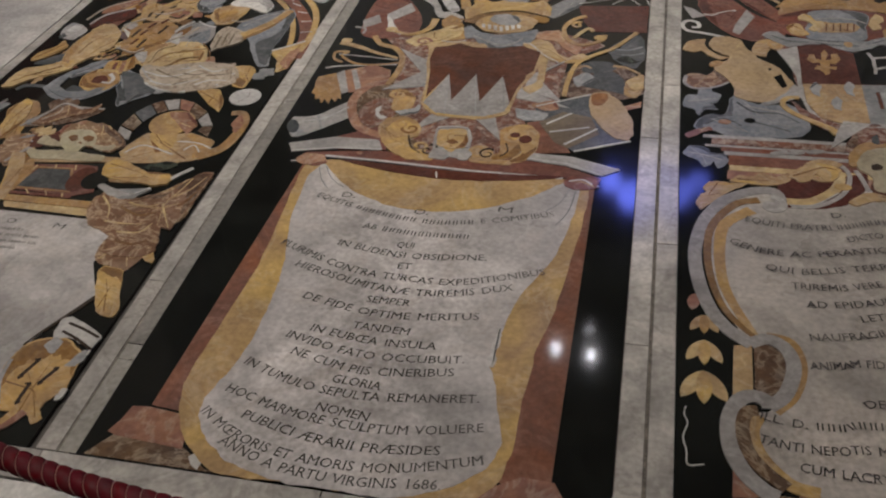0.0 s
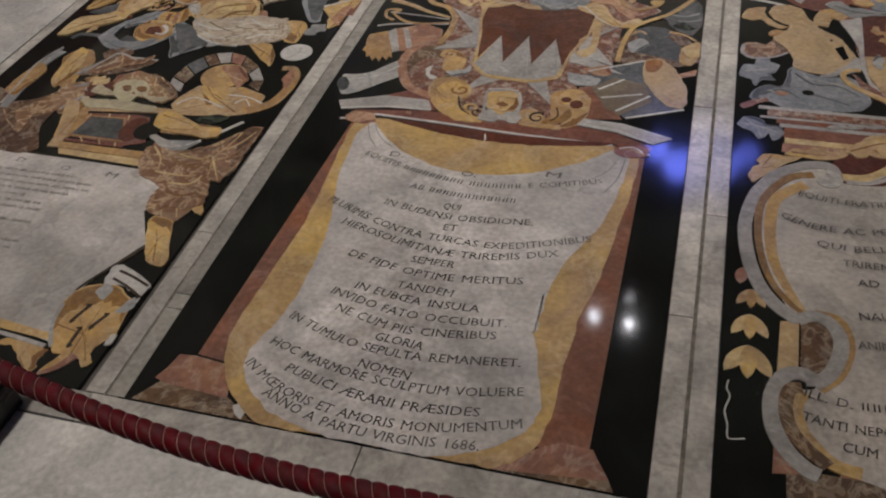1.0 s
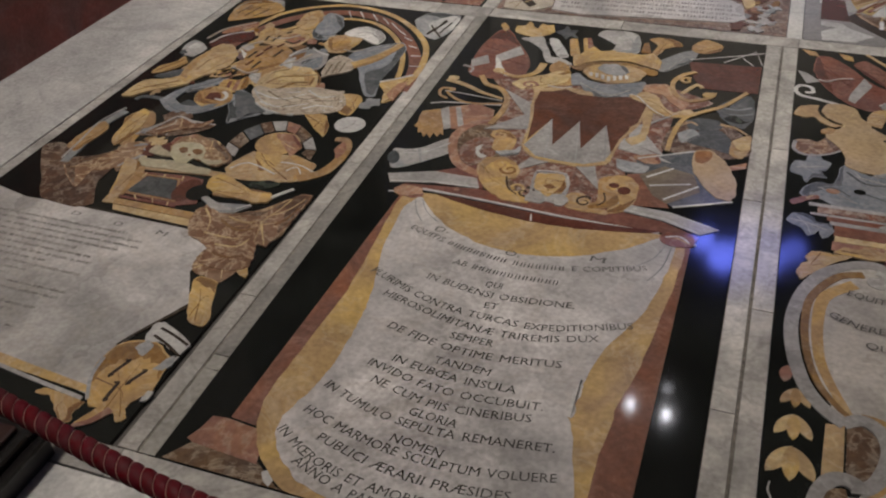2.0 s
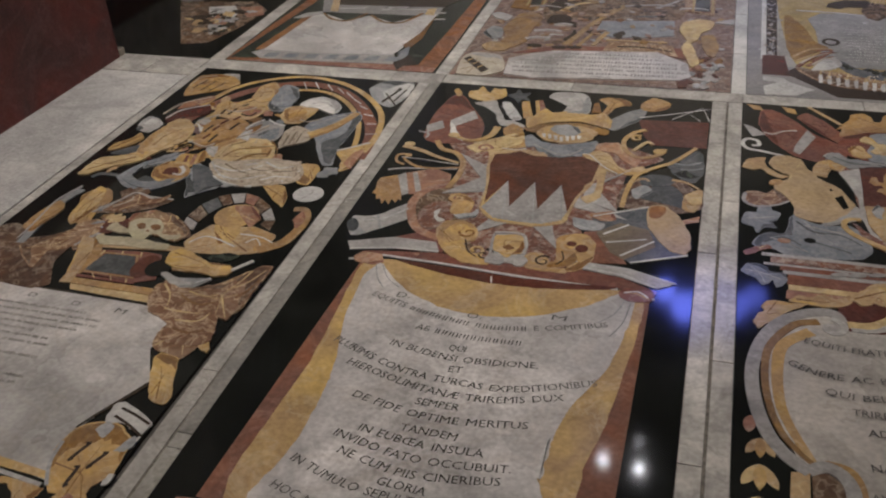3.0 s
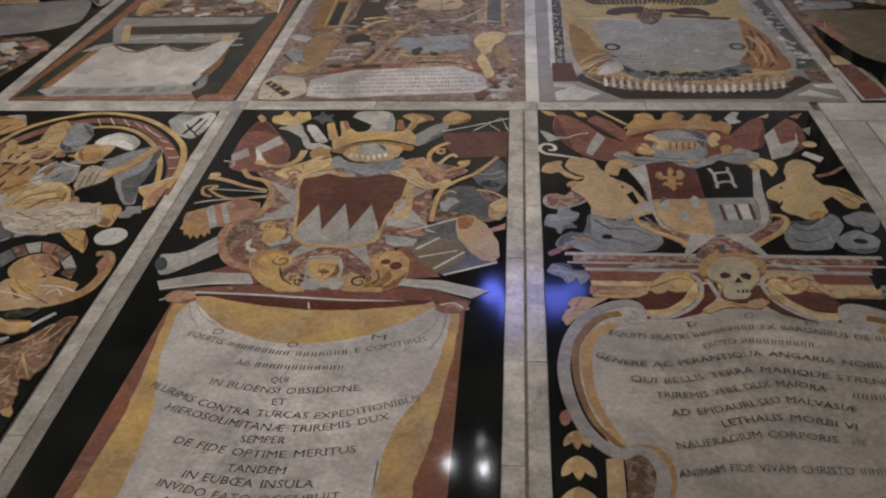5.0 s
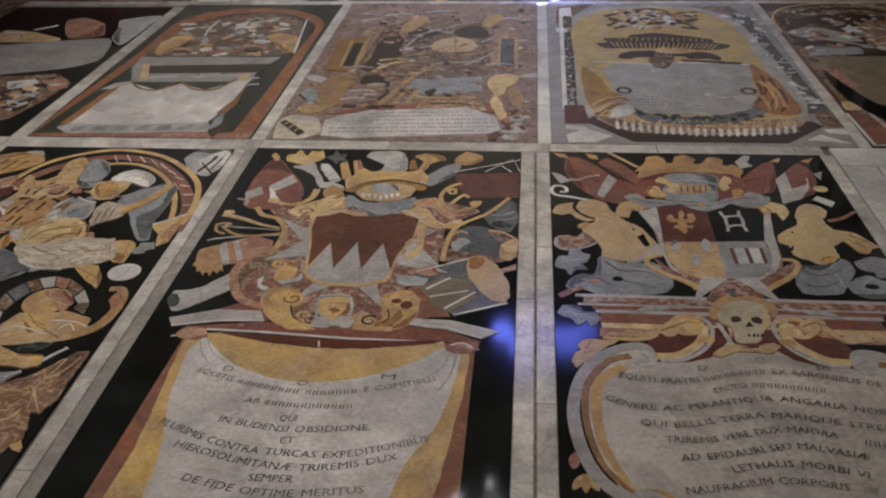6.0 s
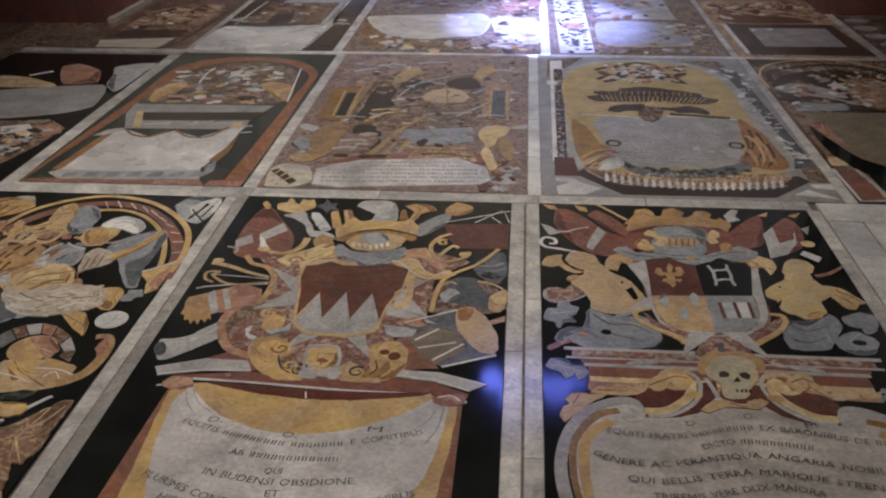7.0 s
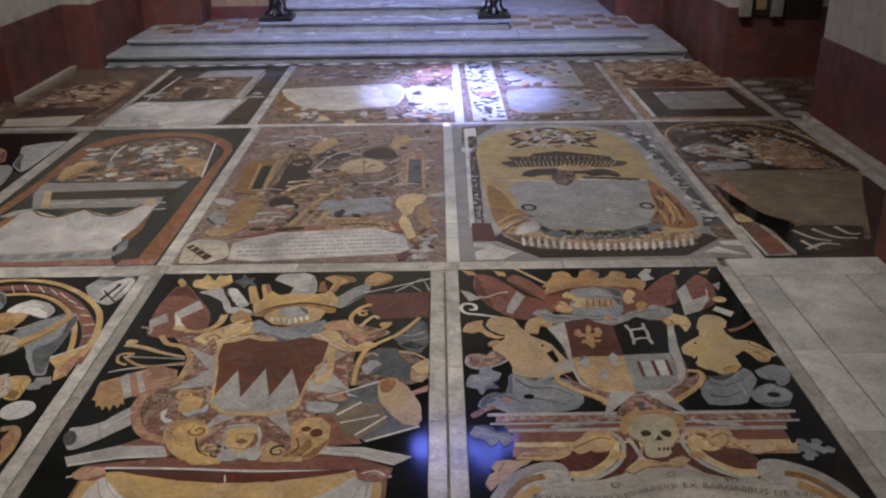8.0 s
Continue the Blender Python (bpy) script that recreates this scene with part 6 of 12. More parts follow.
inlay(SLAB_B, "cornice", SILVER, 3, [(81.3, 129.6), (97.5, 128.6), (112.1, 123.4), (106.9, 119.5), (95.6, 123.7), (81.7, 125.7)], False)
band(SLAB_B, "cornice_edge", WHITE, 4, [(9.4, 121.3), (23.4, 124.7), (37.9, 125.4)], 0.7, False)
band(SLAB_B, "cornice_edge", WHITE, 4, [(81.4, 128.9), (97.5, 128.1), (111.8, 123.2)], 0.7, False)
band(SLAB_B, "cornice_edge", WHITE, 4, [(83.2, 126.5), (96.5, 124.7), (106.7, 119.9)], 0.5, False)
inlay(SLAB_B, "frieze", RED, 3, [(12.3, 117.6), (14.5, 121.4), (38.0, 124.9), (56.0, 123.3), (81.8, 125.2), (95.6, 123.3), (106.8, 118.2), (105.8, 113.6), (95.0, 117.9), (57.0, 118.1), (21.8, 119.5)], False)
oval(SLAB_B, "stud", PINK, 5, 31.6, 122.6, 0.9, 0.9, 0)
band(SLAB_B, "frieze_edge", WHITE, 5, [(21.2, 119.9), (41.5, 119.1), (67.2, 117.4), (95.6, 116.9)], 0.9)
band(SLAB_B, "frieze_edge", WHITE, 4, [(11.2, 115.8), (17.4, 117.3)], 0.7)
band(SLAB_B, "frieze_edge", WHITE, 5, [(100.1, 114.4), (106.5, 114.1)], 0.8)
inlay(SLAB_B, "curtain_gap", BROWN, 6, [(27.0, 118.0), (41.9, 117.7), (67.4, 116.4), (95.0, 117.5), (87.4, 115.0), (71.9, 112.6), (58.2, 112.2), (42.8, 113.9)])
band(SLAB_B, "nail", WHITE, 7, [(57.7, 115.5), (58.5, 112.2)], 0.5, False)
inlay(SLAB_B, "knot", PINK, 6, [(12.4, 117.2), (14.3, 120.4), (20.7, 120.0), (23.0, 115.8), (19.4, 114.0), (14.0, 114.9)])
inlay(SLAB_B, "knot", PINK, 6, [(96.1, 115.9), (98.9, 118.3), (105.4, 117.3), (105.5, 112.9), (100.3, 111.5), (96.8, 113.0)])
band(SLAB_B, "knot_fold", WHITE, 7, [(97.6, 115.5), (101.5, 116.7), (104.5, 114.5)], 0.5)
inlay(SLAB_B, "cannon", SILVER, 2, [(3.1, 140.5), (5.2, 141.4), (11.2, 143.5), (19.4, 153.2), (23.1, 145.0), (15.0, 135.0), (9.2, 130.0), (5.7, 130.3)])
oval(SLAB_B, "cannon_mouth", DARKGREY, 3, 5.0, 135.5, 2.0, 4.2, 20)
band(SLAB_B, "cannon_ring", GREY, 3, [(11.2, 143.5), (15.0, 135.0)], 0.9, False)
band(SLAB_B, "cannon_light", WHITE, 3, [(7.1, 139.1), (14.0, 141.6), (20.1, 149.4)], 0.8)
inlay(SLAB_B, "quiver_fringe", GOLD, 2, [(3.1, 165.3), (3.1, 168.7), (8.6, 172.1), (11.8, 166.6), (16.0, 154.0), (14.5, 155.2), (14.4, 152.4), (12.3, 154.7), (12.3, 150.9), (10.1, 153.8), (9.8, 150.9), (7.9, 154.2), (6.8, 153.3), (5.7, 156.7), (4.0, 157.6), (4.2, 160.7)], False)
inlay(SLAB_B, "quiver_band", SILVER, 3, [(8.9, 171.7), (11.2, 174.5), (16.9, 159.6), (14.9, 157.8)], False)
inlay(SLAB_B, "quiver_band", SILVER, 3, [(13.7, 174.6), (15.3, 175.5), (20.7, 162.7), (19.1, 160.9)], False)
inlay(SLAB_B, "quiver", PINK, 2, [(11.1, 174.0), (20.8, 179.7), (28.0, 176.2), (30.2, 165.8), (24.8, 164.2), (20.8, 159.7), (17.0, 159.1)], False)
band(SLAB_B, "crossbow", PALEGOLD, 3, [(3.4, 195.5), (11.0, 192.9), (19.8, 188.4), (28.2, 185.5)], (2.6, 1.2))
oval(SLAB_B, "crossbow_end", PALEGOLD, 4, 5.3, 197.3, 2.2, 1.6, 0)
band(SLAB_B, "crossbow", GOLD, 3, [(8.4, 180.3), (4.7, 182.7), (3.9, 187.7), (8.6, 188.3), (6.9, 185.2), (13.4, 179.9), (20.8, 179.5), (30.0, 182.1)], 1.2)
band(SLAB_B, "crossbow_string", SILVER, 3, [(5.4, 186.2), (16.8, 185.3), (28.5, 184.0)], 0.6)
band(SLAB_B, "arrow", SILVER, 2, [(5.3, 209.2), (9.7, 207.5), (9.7, 203.6)], 1.0)
band(SLAB_B, "arrow", SILVER, 2, [(3.7, 175.4), (10.9, 177.9), (29.1, 180.6)], 0.9)
inlay(SLAB_B, "crest", SILVER, 3, [(50.3, 250.9), (52.3, 256.3), (62.2, 257.3), (66.5, 254.5), (68.8, 246.3), (68.8, 237.2), (58.9, 236.3), (59.3, 243.1), (55.1, 246.9)])
band(SLAB_B, "crest_line", GREY, 4, [(55.5, 252.2), (62.9, 251.9), (66.5, 243.9)], 0.4)
inlay(SLAB_B, "baton", GOLD, 2, [(40.3, 244.6), (42.9, 245.3), (48.3, 227.7), (45.6, 227.0)], False)
inlay(SLAB_B, "baton", PINK, 2, [(46.1, 246.6), (48.4, 247.2), (51.5, 237.6), (48.8, 236.4)], False)
inlay(SLAB_B, "crown", GOLD, 4, [(47.2, 219.7), (45.1, 228.1), (47.5, 230.9), (48.9, 235.9), (51.3, 238.8), (54.7, 235.6), (59.7, 237.4), (65.5, 236.6), (70.8, 236.2), (75.3, 238.6), (79.1, 232.2), (79.2, 224.8), (73.9, 226.6), (66.6, 229.0), (57.5, 227.5), (51.1, 223.6)], label="yellow marble crown over the helmet")
inlay(SLAB_B, "crown_band", UMBER, 5, [(47.9, 218.2), (50.4, 222.5), (57.2, 225.9), (66.8, 227.4), (74.5, 225.1), (79.4, 222.7), (77.8, 218.5), (66.9, 223.2), (57.4, 222.3), (50.8, 216.3)])
inlay(SLAB_B, "helmet_rim", PALEGOLD, 5, [(51.7, 215.4), (54.2, 221.6), (60.3, 224.5), (69.1, 224.3), (75.1, 220.4), (74.0, 214.3), (70.9, 210.7), (63.4, 208.5), (56.2, 210.1)])
inlay(SLAB_B, "helmet", GREY, 6, [(56.6, 219.6), (58.1, 223.3), (62.5, 225.1), (66.9, 223.2), (68.9, 219.1), (66.6, 215.5), (61.2, 215.3)])
inlay(SLAB_B, "visor_bar", WHITE, 6, [(54.1, 215.5), (55.5, 215.5), (56.0, 212.5), (54.9, 212.5)], False)
inlay(SLAB_B, "visor_bar", WHITE, 6, [(56.5, 215.1), (57.8, 215.1), (58.4, 211.7), (57.3, 211.6)], False)
inlay(SLAB_B, "visor_bar", WHITE, 6, [(58.8, 214.7), (60.2, 214.7), (60.8, 210.8), (59.7, 210.7)], False)
inlay(SLAB_B, "visor_bar", WHITE, 6, [(61.2, 213.8), (62.6, 213.8), (63.2, 209.9), (62.1, 209.9)], False)
inlay(SLAB_B, "visor_bar", WHITE, 6, [(63.3, 214.9), (64.7, 214.9), (65.3, 211.0), (64.2, 210.9)], False)
inlay(SLAB_B, "visor_bar", WHITE, 6, [(65.5, 215.5), (66.9, 215.5), (67.4, 212.1), (66.2, 212.0)], False)
inlay(SLAB_B, "visor_bar", WHITE, 6, [(67.7, 216.1), (69.1, 216.1), (69.5, 213.1), (68.3, 213.1)], False)
inlay(SLAB_B, "mantling", SLATE, 5, [(47.9, 211.2), (50.1, 213.8), (54.6, 209.0), (62.5, 207.0), (71.0, 210.3), (76.0, 212.9), (76.3, 206.6), (74.7, 201.8), (72.5, 201.7), (72.2, 197.5), (69.2, 197.8), (67.8, 193.7), (63.6, 193.0), (60.4, 195.6), (58.1, 199.2), (55.8, 199.5), (53.3, 203.7), (50.3, 203.1)], label="grey-blue scalloped mantling under the helmet")
band(SLAB_B, "mantling_line", SILVER, 6, [(52.7, 205.6), (59.1, 201.1), (66.0, 198.6), (71.7, 204.5)], 0.5)
inlay(SLAB_B, "horn", GOLD, 2, [(71.3, 251.7), (74.9, 254.8), (82.4, 253.9), (85.1, 248.7), (80.7, 246.2), (78.6, 243.3), (76.5, 235.9), (73.6, 236.9), (75.8, 246.6)])
inlay(SLAB_B, "horn_mouth", UMBER, 3, [(70.1, 238.4), (69.9, 247.5), (71.7, 248.7), (74.3, 238.6)], False)
inlay(SLAB_B, "plume", GOLD, 2, [(8.4, 250.4), (9.6, 253.5), (13.2, 247.6), (11.8, 245.2)])
inlay(SLAB_B, "plume", GOLD, 2, [(16.4, 245.4), (15.2, 251.3), (18.5, 252.6), (19.8, 257.5), (24.5, 250.4), (24.9, 256.5), (27.9, 255.4), (30.1, 256.7), (32.1, 249.6), (29.7, 244.8), (24.9, 242.2), (20.2, 243.2)])
inlay(SLAB_B, "gun_barrel", SILVER, 2, [(20.5, 239.8), (24.9, 242.2), (29.0, 243.6), (32.9, 236.9), (36.6, 226.1), (41.0, 225.2), (46.0, 221.2), (45.8, 215.1), (41.1, 219.0), (35.4, 220.8), (31.7, 230.2), (26.9, 235.5)])
inlay(SLAB_B, "gun_barrel", WHITE, 3, [(31.9, 241.4), (35.1, 242.7), (43.2, 228.5), (40.5, 225.2), (36.6, 230.4)])
band(SLAB_B, "gun_bore", BLACK, 4, [(30.4, 244.8), (31.7, 238.0), (37.5, 226.2)], 0.9)
inlay(SLAB_B, "leafwork", GOLD, 4, [(38.1, 216.8), (40.5, 222.1), (44.3, 220.1), (47.4, 213.7), (45.2, 210.1), (40.5, 210.9)])
curl(SLAB_B, "volute", GOLD, 5, 45.4, 217.1, 2.4, 0, 1.1, 1.1)
inlay(SLAB_B, "scroll", PALEGOLD, 4, [(28.2, 198.7), (31.7, 204.6), (38.0, 208.8), (43.3, 213.5), (49.0, 211.2), (50.2, 203.5), (44.2, 200.4), (41.7, 195.7), (42.1, 186.7), (38.9, 190.5), (36.8, 196.8), (32.8, 195.2)])
curl(SLAB_B, "volute", PINK, 5, 34.8, 199.0, 3.0, 0, 1.2, 1.3)
inlay(SLAB_B, "scroll", PALEGOLD, 4, [(71.7, 201.2), (77.9, 204.8), (82.5, 202.2), (85.4, 195.0), (89.4, 191.6), (94.4, 195.4), (97.6, 192.0), (92.8, 188.2), (85.5, 188.3), (81.0, 191.2), (76.1, 196.3)])
band(SLAB_B, "scroll_edge", WHITE, 5, [(70.1, 200.7), (74.8, 200.9), (80.8, 192.9), (86.6, 187.9)], 0.5)
band(SLAB_B, "scroll_edge", WHITE, 5, [(41.6, 200.3), (47.2, 199.6), (50.6, 201.7)], 0.5)
inlay(SLAB_B, "scroll", PINK, 4, [(73.9, 208.4), (78.6, 211.6), (84.1, 212.8), (88.6, 207.2), (94.0, 199.9), (92.3, 194.4), (87.6, 198.7), (83.9, 204.1), (78.3, 204.8)])
band(SLAB_B, "scroll", GOLD, 6, [(93.3, 225.9), (89.0, 222.6), (86.1, 215.4), (87.5, 207.1), (92.1, 202.1), (97.0, 203.3), (100.9, 207.2), (101.5, 210.6)], 1.9)
oval(SLAB_B, "scroll_eye", GOLD, 7, 99.7, 208.2, 2.2, 1.9, 0)
curl(SLAB_B, "volute", GOLD, 6, 90.8, 218.1, 2.6, 60, 1.1, 1.5)
band(SLAB_B, "scroll", PALEGOLD, 5, [(90.3, 207.3), (94.6, 215.2), (96.9, 213.4)], 1.6)
band(SLAB_B, "staff", GOLD, 6, [(112.9, 213.6), (107.2, 203.3), (103.9, 199.0), (97.1, 192.8), (93.0, 186.5), (91.3, 174.8), (91.1, 164.5)], 1.7)
inlay(SLAB_B, "shield_side", PALEGOLD, 5, [(76.6, 168.4), (80.5, 172.6), (80.3, 180.8), (78.7, 187.1), (81.0, 191.2), (82.7, 188.6), (83.0, 178.8), (82.8, 169.5), (79.4, 164.7)])
curl(SLAB_B, "volute", GOLD, 6, 35.3, 159.4, 3.2, 90, 1.2, 1.6)
inlay(SLAB_B, "lug", GOLD, 5, [(34.6, 150.4), (34.1, 158.5), (37.7, 161.8), (41.0, 158.1), (41.9, 150.8), (38.8, 147.8)])
inlay(SLAB_B, "lug_shade", GREY, 6, [(36.7, 148.4), (41.9, 150.8), (43.9, 153.8), (44.4, 148.8), (39.5, 146.4)])
inlay(SLAB_B, "scroll", GOLD, 5, [(39.7, 127.0), (36.5, 136.6), (38.5, 142.8), (44.4, 143.8), (47.7, 139.2), (47.4, 134.2), (44.9, 132.4), (46.6, 127.4), (50.4, 124.5), (54.3, 124.7), (54.9, 121.4), (47.7, 121.0), (43.2, 123.2)])
curl(SLAB_B, "volute", UMBER, 7, 44.4, 138.4, 3.0, 180, 1.1, 1.0)
curl(SLAB_B, "volute", CHARCOAL, 7, 52.6, 126.8, 3.4, 90, -1.1, 0.8)
inlay(SLAB_B, "scroll", GOLD, 5, [(78.3, 123.6), (81.8, 129.4), (79.3, 134.6), (76.0, 139.4), (77.9, 144.6), (82.5, 144.8), (85.9, 139.9), (86.1, 131.8), (83.7, 125.4), (80.9, 122.9)])
oval(SLAB_B, "scroll_hole", BROWN, 7, 81.9, 136.4, 2.0, 2.2, 0)
oval(SLAB_B, "scroll_hole", BROWN, 7, 78.4, 138.5, 1.6, 1.4, 0)
inlay(SLAB_B, "scroll", PALEGOLD, 5, [(67.8, 122.1), (66.7, 129.2), (69.8, 131.2), (73.1, 127.9), (73.3, 123.9), (78.9, 124.3), (78.6, 121.8)])
curl(SLAB_B, "volute", CHARCOAL, 7, 71.4, 126.9, 3.0, 60, 1.1, 0.8)
band(SLAB_B, "cord_line", CHARCOAL, 6, [(44.6, 134.4), (46.9, 128.0), (50.3, 125.1)], 0.5)
band(SLAB_B, "cord_line", CHARCOAL, 6, [(76.2, 133.5), (77.3, 129.1), (75.5, 125.9)], 0.5)
inlay(SLAB_B, "pilaster", RED, 1, [(15.5, 117.0), (12.4, 15.8), (104.6, 6.7), (105.2, 115.8)], False, label="red marble panel behind the scroll")
inlay(SLAB_B, "mask", GOLD, 8, [(55.0, 129.9), (53.4, 135.3), (54.0, 138.6), (56.7, 139.1), (59.4, 140.0), (62.3, 139.5), (64.1, 134.3), (65.1, 131.2), (63.3, 129.2), (60.7, 128.4), (57.9, 128.8)], label="plain yellow marble boss")
band(SLAB_B, "mask_rim", SILVER, 9, [(54.7, 125.5), (53.6, 133.0), (53.1, 139.2)], 0.9)
band(SLAB_B, "mask_rim", SILVER, 9, [(53.0, 139.9), (57.7, 140.9), (62.8, 140.5)], 0.9)
band(SLAB_B, "mask_rim", SILVER, 9, [(63.1, 139.9), (64.7, 134.4), (64.4, 129.3)], 0.9)
inlay(SLAB_B, "mask_foot", SILVER, 8, [(53.9, 122.7), (54.1, 127.9), (58.3, 127.0), (59.8, 124.0), (58.5, 122.1)])
inlay(SLAB_B, "mask_foot", SILVER, 8, [(62.1, 126.0), (64.2, 128.9), (66.7, 126.3), (65.6, 122.6), (63.1, 123.0)])
inlay(SLAB_B, "mask_line", UMBER, 9, [(57.6, 132.0), (59.2, 133.4), (61.3, 131.9), (59.7, 130.8)])
inlay(SLAB_B, "dark_leaf", DARKGREY, 2, [(106.5, 204.7), (109.2, 208.7), (112.4, 211.8), (115.8, 207.6), (116.6, 195.3), (114.3, 191.7), (111.2, 194.1), (107.7, 197.5), (104.4, 195.5), (103.3, 199.9), (107.6, 201.1)])
band(SLAB_B, "leaf_rib", SLATE, 3, [(105.9, 200.1), (110.6, 199.5), (115.3, 202.5)], 0.8)
band(SLAB_B, "leaf_rib", SLATE, 3, [(108.2, 195.7), (112.4, 196.0), (116.0, 198.0)], 0.8)
inlay(SLAB_B, "drum_side", DARKGREY, 3, [(94.5, 186.6), (98.4, 189.8), (103.6, 190.1), (107.3, 187.3), (105.1, 182.6), (100.0, 181.4), (95.9, 182.0)])
inlay(SLAB_B, "horn_end", PALEGOLD, 4, [(110.7, 176.3), (113.4, 179.8), (116.6, 177.6), (116.6, 172.8), (114.6, 170.7), (111.2, 171.6)])
band(SLAB_B, "horn", PALEGOLD, 4, [(92.6, 183.5), (96.2, 186.2), (98.4, 184.7)], (1.6, 0.9))
band(SLAB_B, "horn", PALEGOLD, 4, [(105.9, 187.3), (110.7, 186.3), (115.3, 182.4)], (1.6, 0.9))
# the gold-backed scroll
inlay(SLAB_B, "scroll_back", HONEY, 3, [(16.9, 115.4), (17.2, 94.9), (19.1, 66.2), (17.9, 41.0), (17.1, 24.7), (19.1, 16.0), (24.7, 7.1), (34.0, 0.4), (46.9, 0.4), (61.2, 0.4), (75.1, 0.4), (86.8, 0.8), (93.6, 7.5), (95.6, 17.0), (95.7, 28.2), (96.7, 44.4), (99.6, 60.7), (102.1, 83.4), (103.7, 103.7), (103.1, 114.4), (95.9, 116.8), (60.4, 115.8), (30.8, 118.5)], label="veined yellow marble back of the scroll")
inlay(SLAB_B, "scroll_face", TABLET, 4, [(22.2, 115.3), (19.4, 108.5), (21.1, 87.4), (25.4, 70.1), (27.0, 60.9), (27.6, 51.5), (27.9, 39.3), (26.4, 28.9), (24.0, 19.6), (24.6, 14.4), (28.1, 9.3), (35.5, 3.8), (48.7, 0.4), (60.6, 0.4), (73.6, 0.4), (83.5, 4.6), (91.1, 11.0), (93.0, 17.8), (91.1, 25.4), (88.6, 35.1), (86.5, 41.5), (87.8, 49.8), (90.4, 64.4), (96.9, 79.8), (99.6, 92.5), (100.8, 104.4), (100.9, 113.9), (96.5, 115.2), (89.0, 107.9), (77.3, 100.3), (63.5, 96.0), (48.1, 96.9), (36.1, 102.1), (28.5, 108.7)], label="pale engraved face of the scroll")
inlay(SLAB_B, "chipped_edge", WHITE, 5, [(87.2, 52.7), (86.6, 47.6), (86.1, 41.8), (87.3, 38.7), (88.1, 40.0), (87.6, 44.0), (88.2, 49.0)])
band(SLAB_B, "fold", GREY, 5, [(21.2, 113.8), (23.8, 107.6), (27.2, 103.0)], 0.35)
band(SLAB_B, "fold", GREY, 5, [(23.3, 114.3), (26.8, 108.3), (31.9, 104.0)], 0.35)
band(SLAB_B, "fold", GREY, 5, [(98.8, 113.5), (96.0, 104.6), (92.0, 99.7)], 0.35)
band(SLAB_B, "fold", GREY, 5, [(100.0, 110.9), (98.9, 101.3), (96.0, 94.1)], 0.35)
inlay(SLAB_B, "plinth_break", PINK, 2, [(5.9, 7.1), (7.3, 10.4), (8.2, 14.8), (12.2, 15.2), (20.7, 14.3), (23.7, 10.2), (24.8, 5.1), (8.1, 6.3)], False)
inlay(SLAB_B, "plinth_break", PINK, 2, [(89.5, 4.7), (98.5, 9.9), (105.3, 9.6), (107.0, 6.7), (109.4, 2.9), (86.1, 0.4)], False)
inlay(SLAB_B, "plinth", BROWNBRECCIA, 1, [(3.5, 0.4), (7.7, 6.5), (24.4, 6.0), (32.1, 0.8), (46.9, 0.4), (61.4, 0.4), (86.1, 0.4), (90.0, 2.3), (109.0, 3.6), (110.6, 0.4), (93.2, 0.4), (49.2, 0.4)], False)
inlay(SLAB_B, "plinth_chip", WHITE, 2, [(27.0, 3.5), (28.9, 5.2), (30.6, 2.8), (30.3, 0.4), (28.4, 1.5)], False)
inscription(SLAB_B, "D.", [(32.2, 100.4), (36.8, 100.4)], 2.45, 6)
inscription(SLAB_B, "O.", [(55.3, 95.2), (59.9, 95.2)], 2.45, 6)
inscription(SLAB_B, "M", [(78.7, 99.4), (83.3, 99.4)], 2.45, 6)
inscription(SLAB_B, "EQUITIS ######### ####### E COMITIBUS", [(25.3, 99.6), (45.8, 93.1), (63.0, 91.1), (78.6, 94.0), (94.9, 99.3)], 2.25, 6)
inscription(SLAB_B, "AB ###########.", [(42.9, 87.0), (58.0, 85.3), (73.6, 85.9)], 2.25, 6)
inscription(SLAB_B, "QUI", [(54.3, 79.9), (59.1, 80.0)], 2.45, 6)
inscription(SLAB_B, "IN BUDENSI OBSIDIONE.", [(37.9, 78.8), (57.4, 75.7), (79.6, 77.8)], 2.45, 6)
inscription(SLAB_B, "ET", [(56.5, 71.2), (60.4, 71.6)], 2.45, 6)
inscription(SLAB_B, "PLURIMIS CONTRA TURCAS EXPEDITIONIBUS", [(22.3, 77.0), (43.6, 68.6), (60.0, 66.7), (75.0, 67.3), (95.4, 74.4)], 2.45, 6)
inscription(SLAB_B, "HIEROSOLIMITANÆ TRIREMIS DUX", [(29.3, 68.6), (51.9, 62.5), (70.3, 62.2), (88.1, 67.1)], 2.45, 6)
inscription(SLAB_B, "SEMPER", [(51.9, 57.5), (63.4, 57.5)], 2.45, 6)
inscription(SLAB_B, "DE FIDE OPTIME MERITUS", [(35.3, 56.7), (53.3, 52.9), (66.7, 53.0), (81.5, 55.3)], 2.45, 6)
inscription(SLAB_B, "TANDEM", [(51.1, 47.8), (65.6, 47.4)], 2.45, 6)
inscription(SLAB_B, "IN EUBŒA INSULA", [(41.0, 45.5), (57.9, 43.1), (73.2, 43.7)], 2.45, 6)
inscription(SLAB_B, "INVIDO FATO OCCUBUIT.", [(35.8, 42.6), (53.5, 38.7), (67.8, 38.7), (80.6, 40.4)], 2.45, 6)
inscription(SLAB_B, "NE CUM PIIS CINERIBUS", [(38.9, 37.3), (55.2, 33.6), (67.6, 34.2), (79.0, 36.1)], 2.45, 6)
inscription(SLAB_B, "GLORIA", [(51.3, 30.0), (63.3, 29.2)], 2.45, 6)
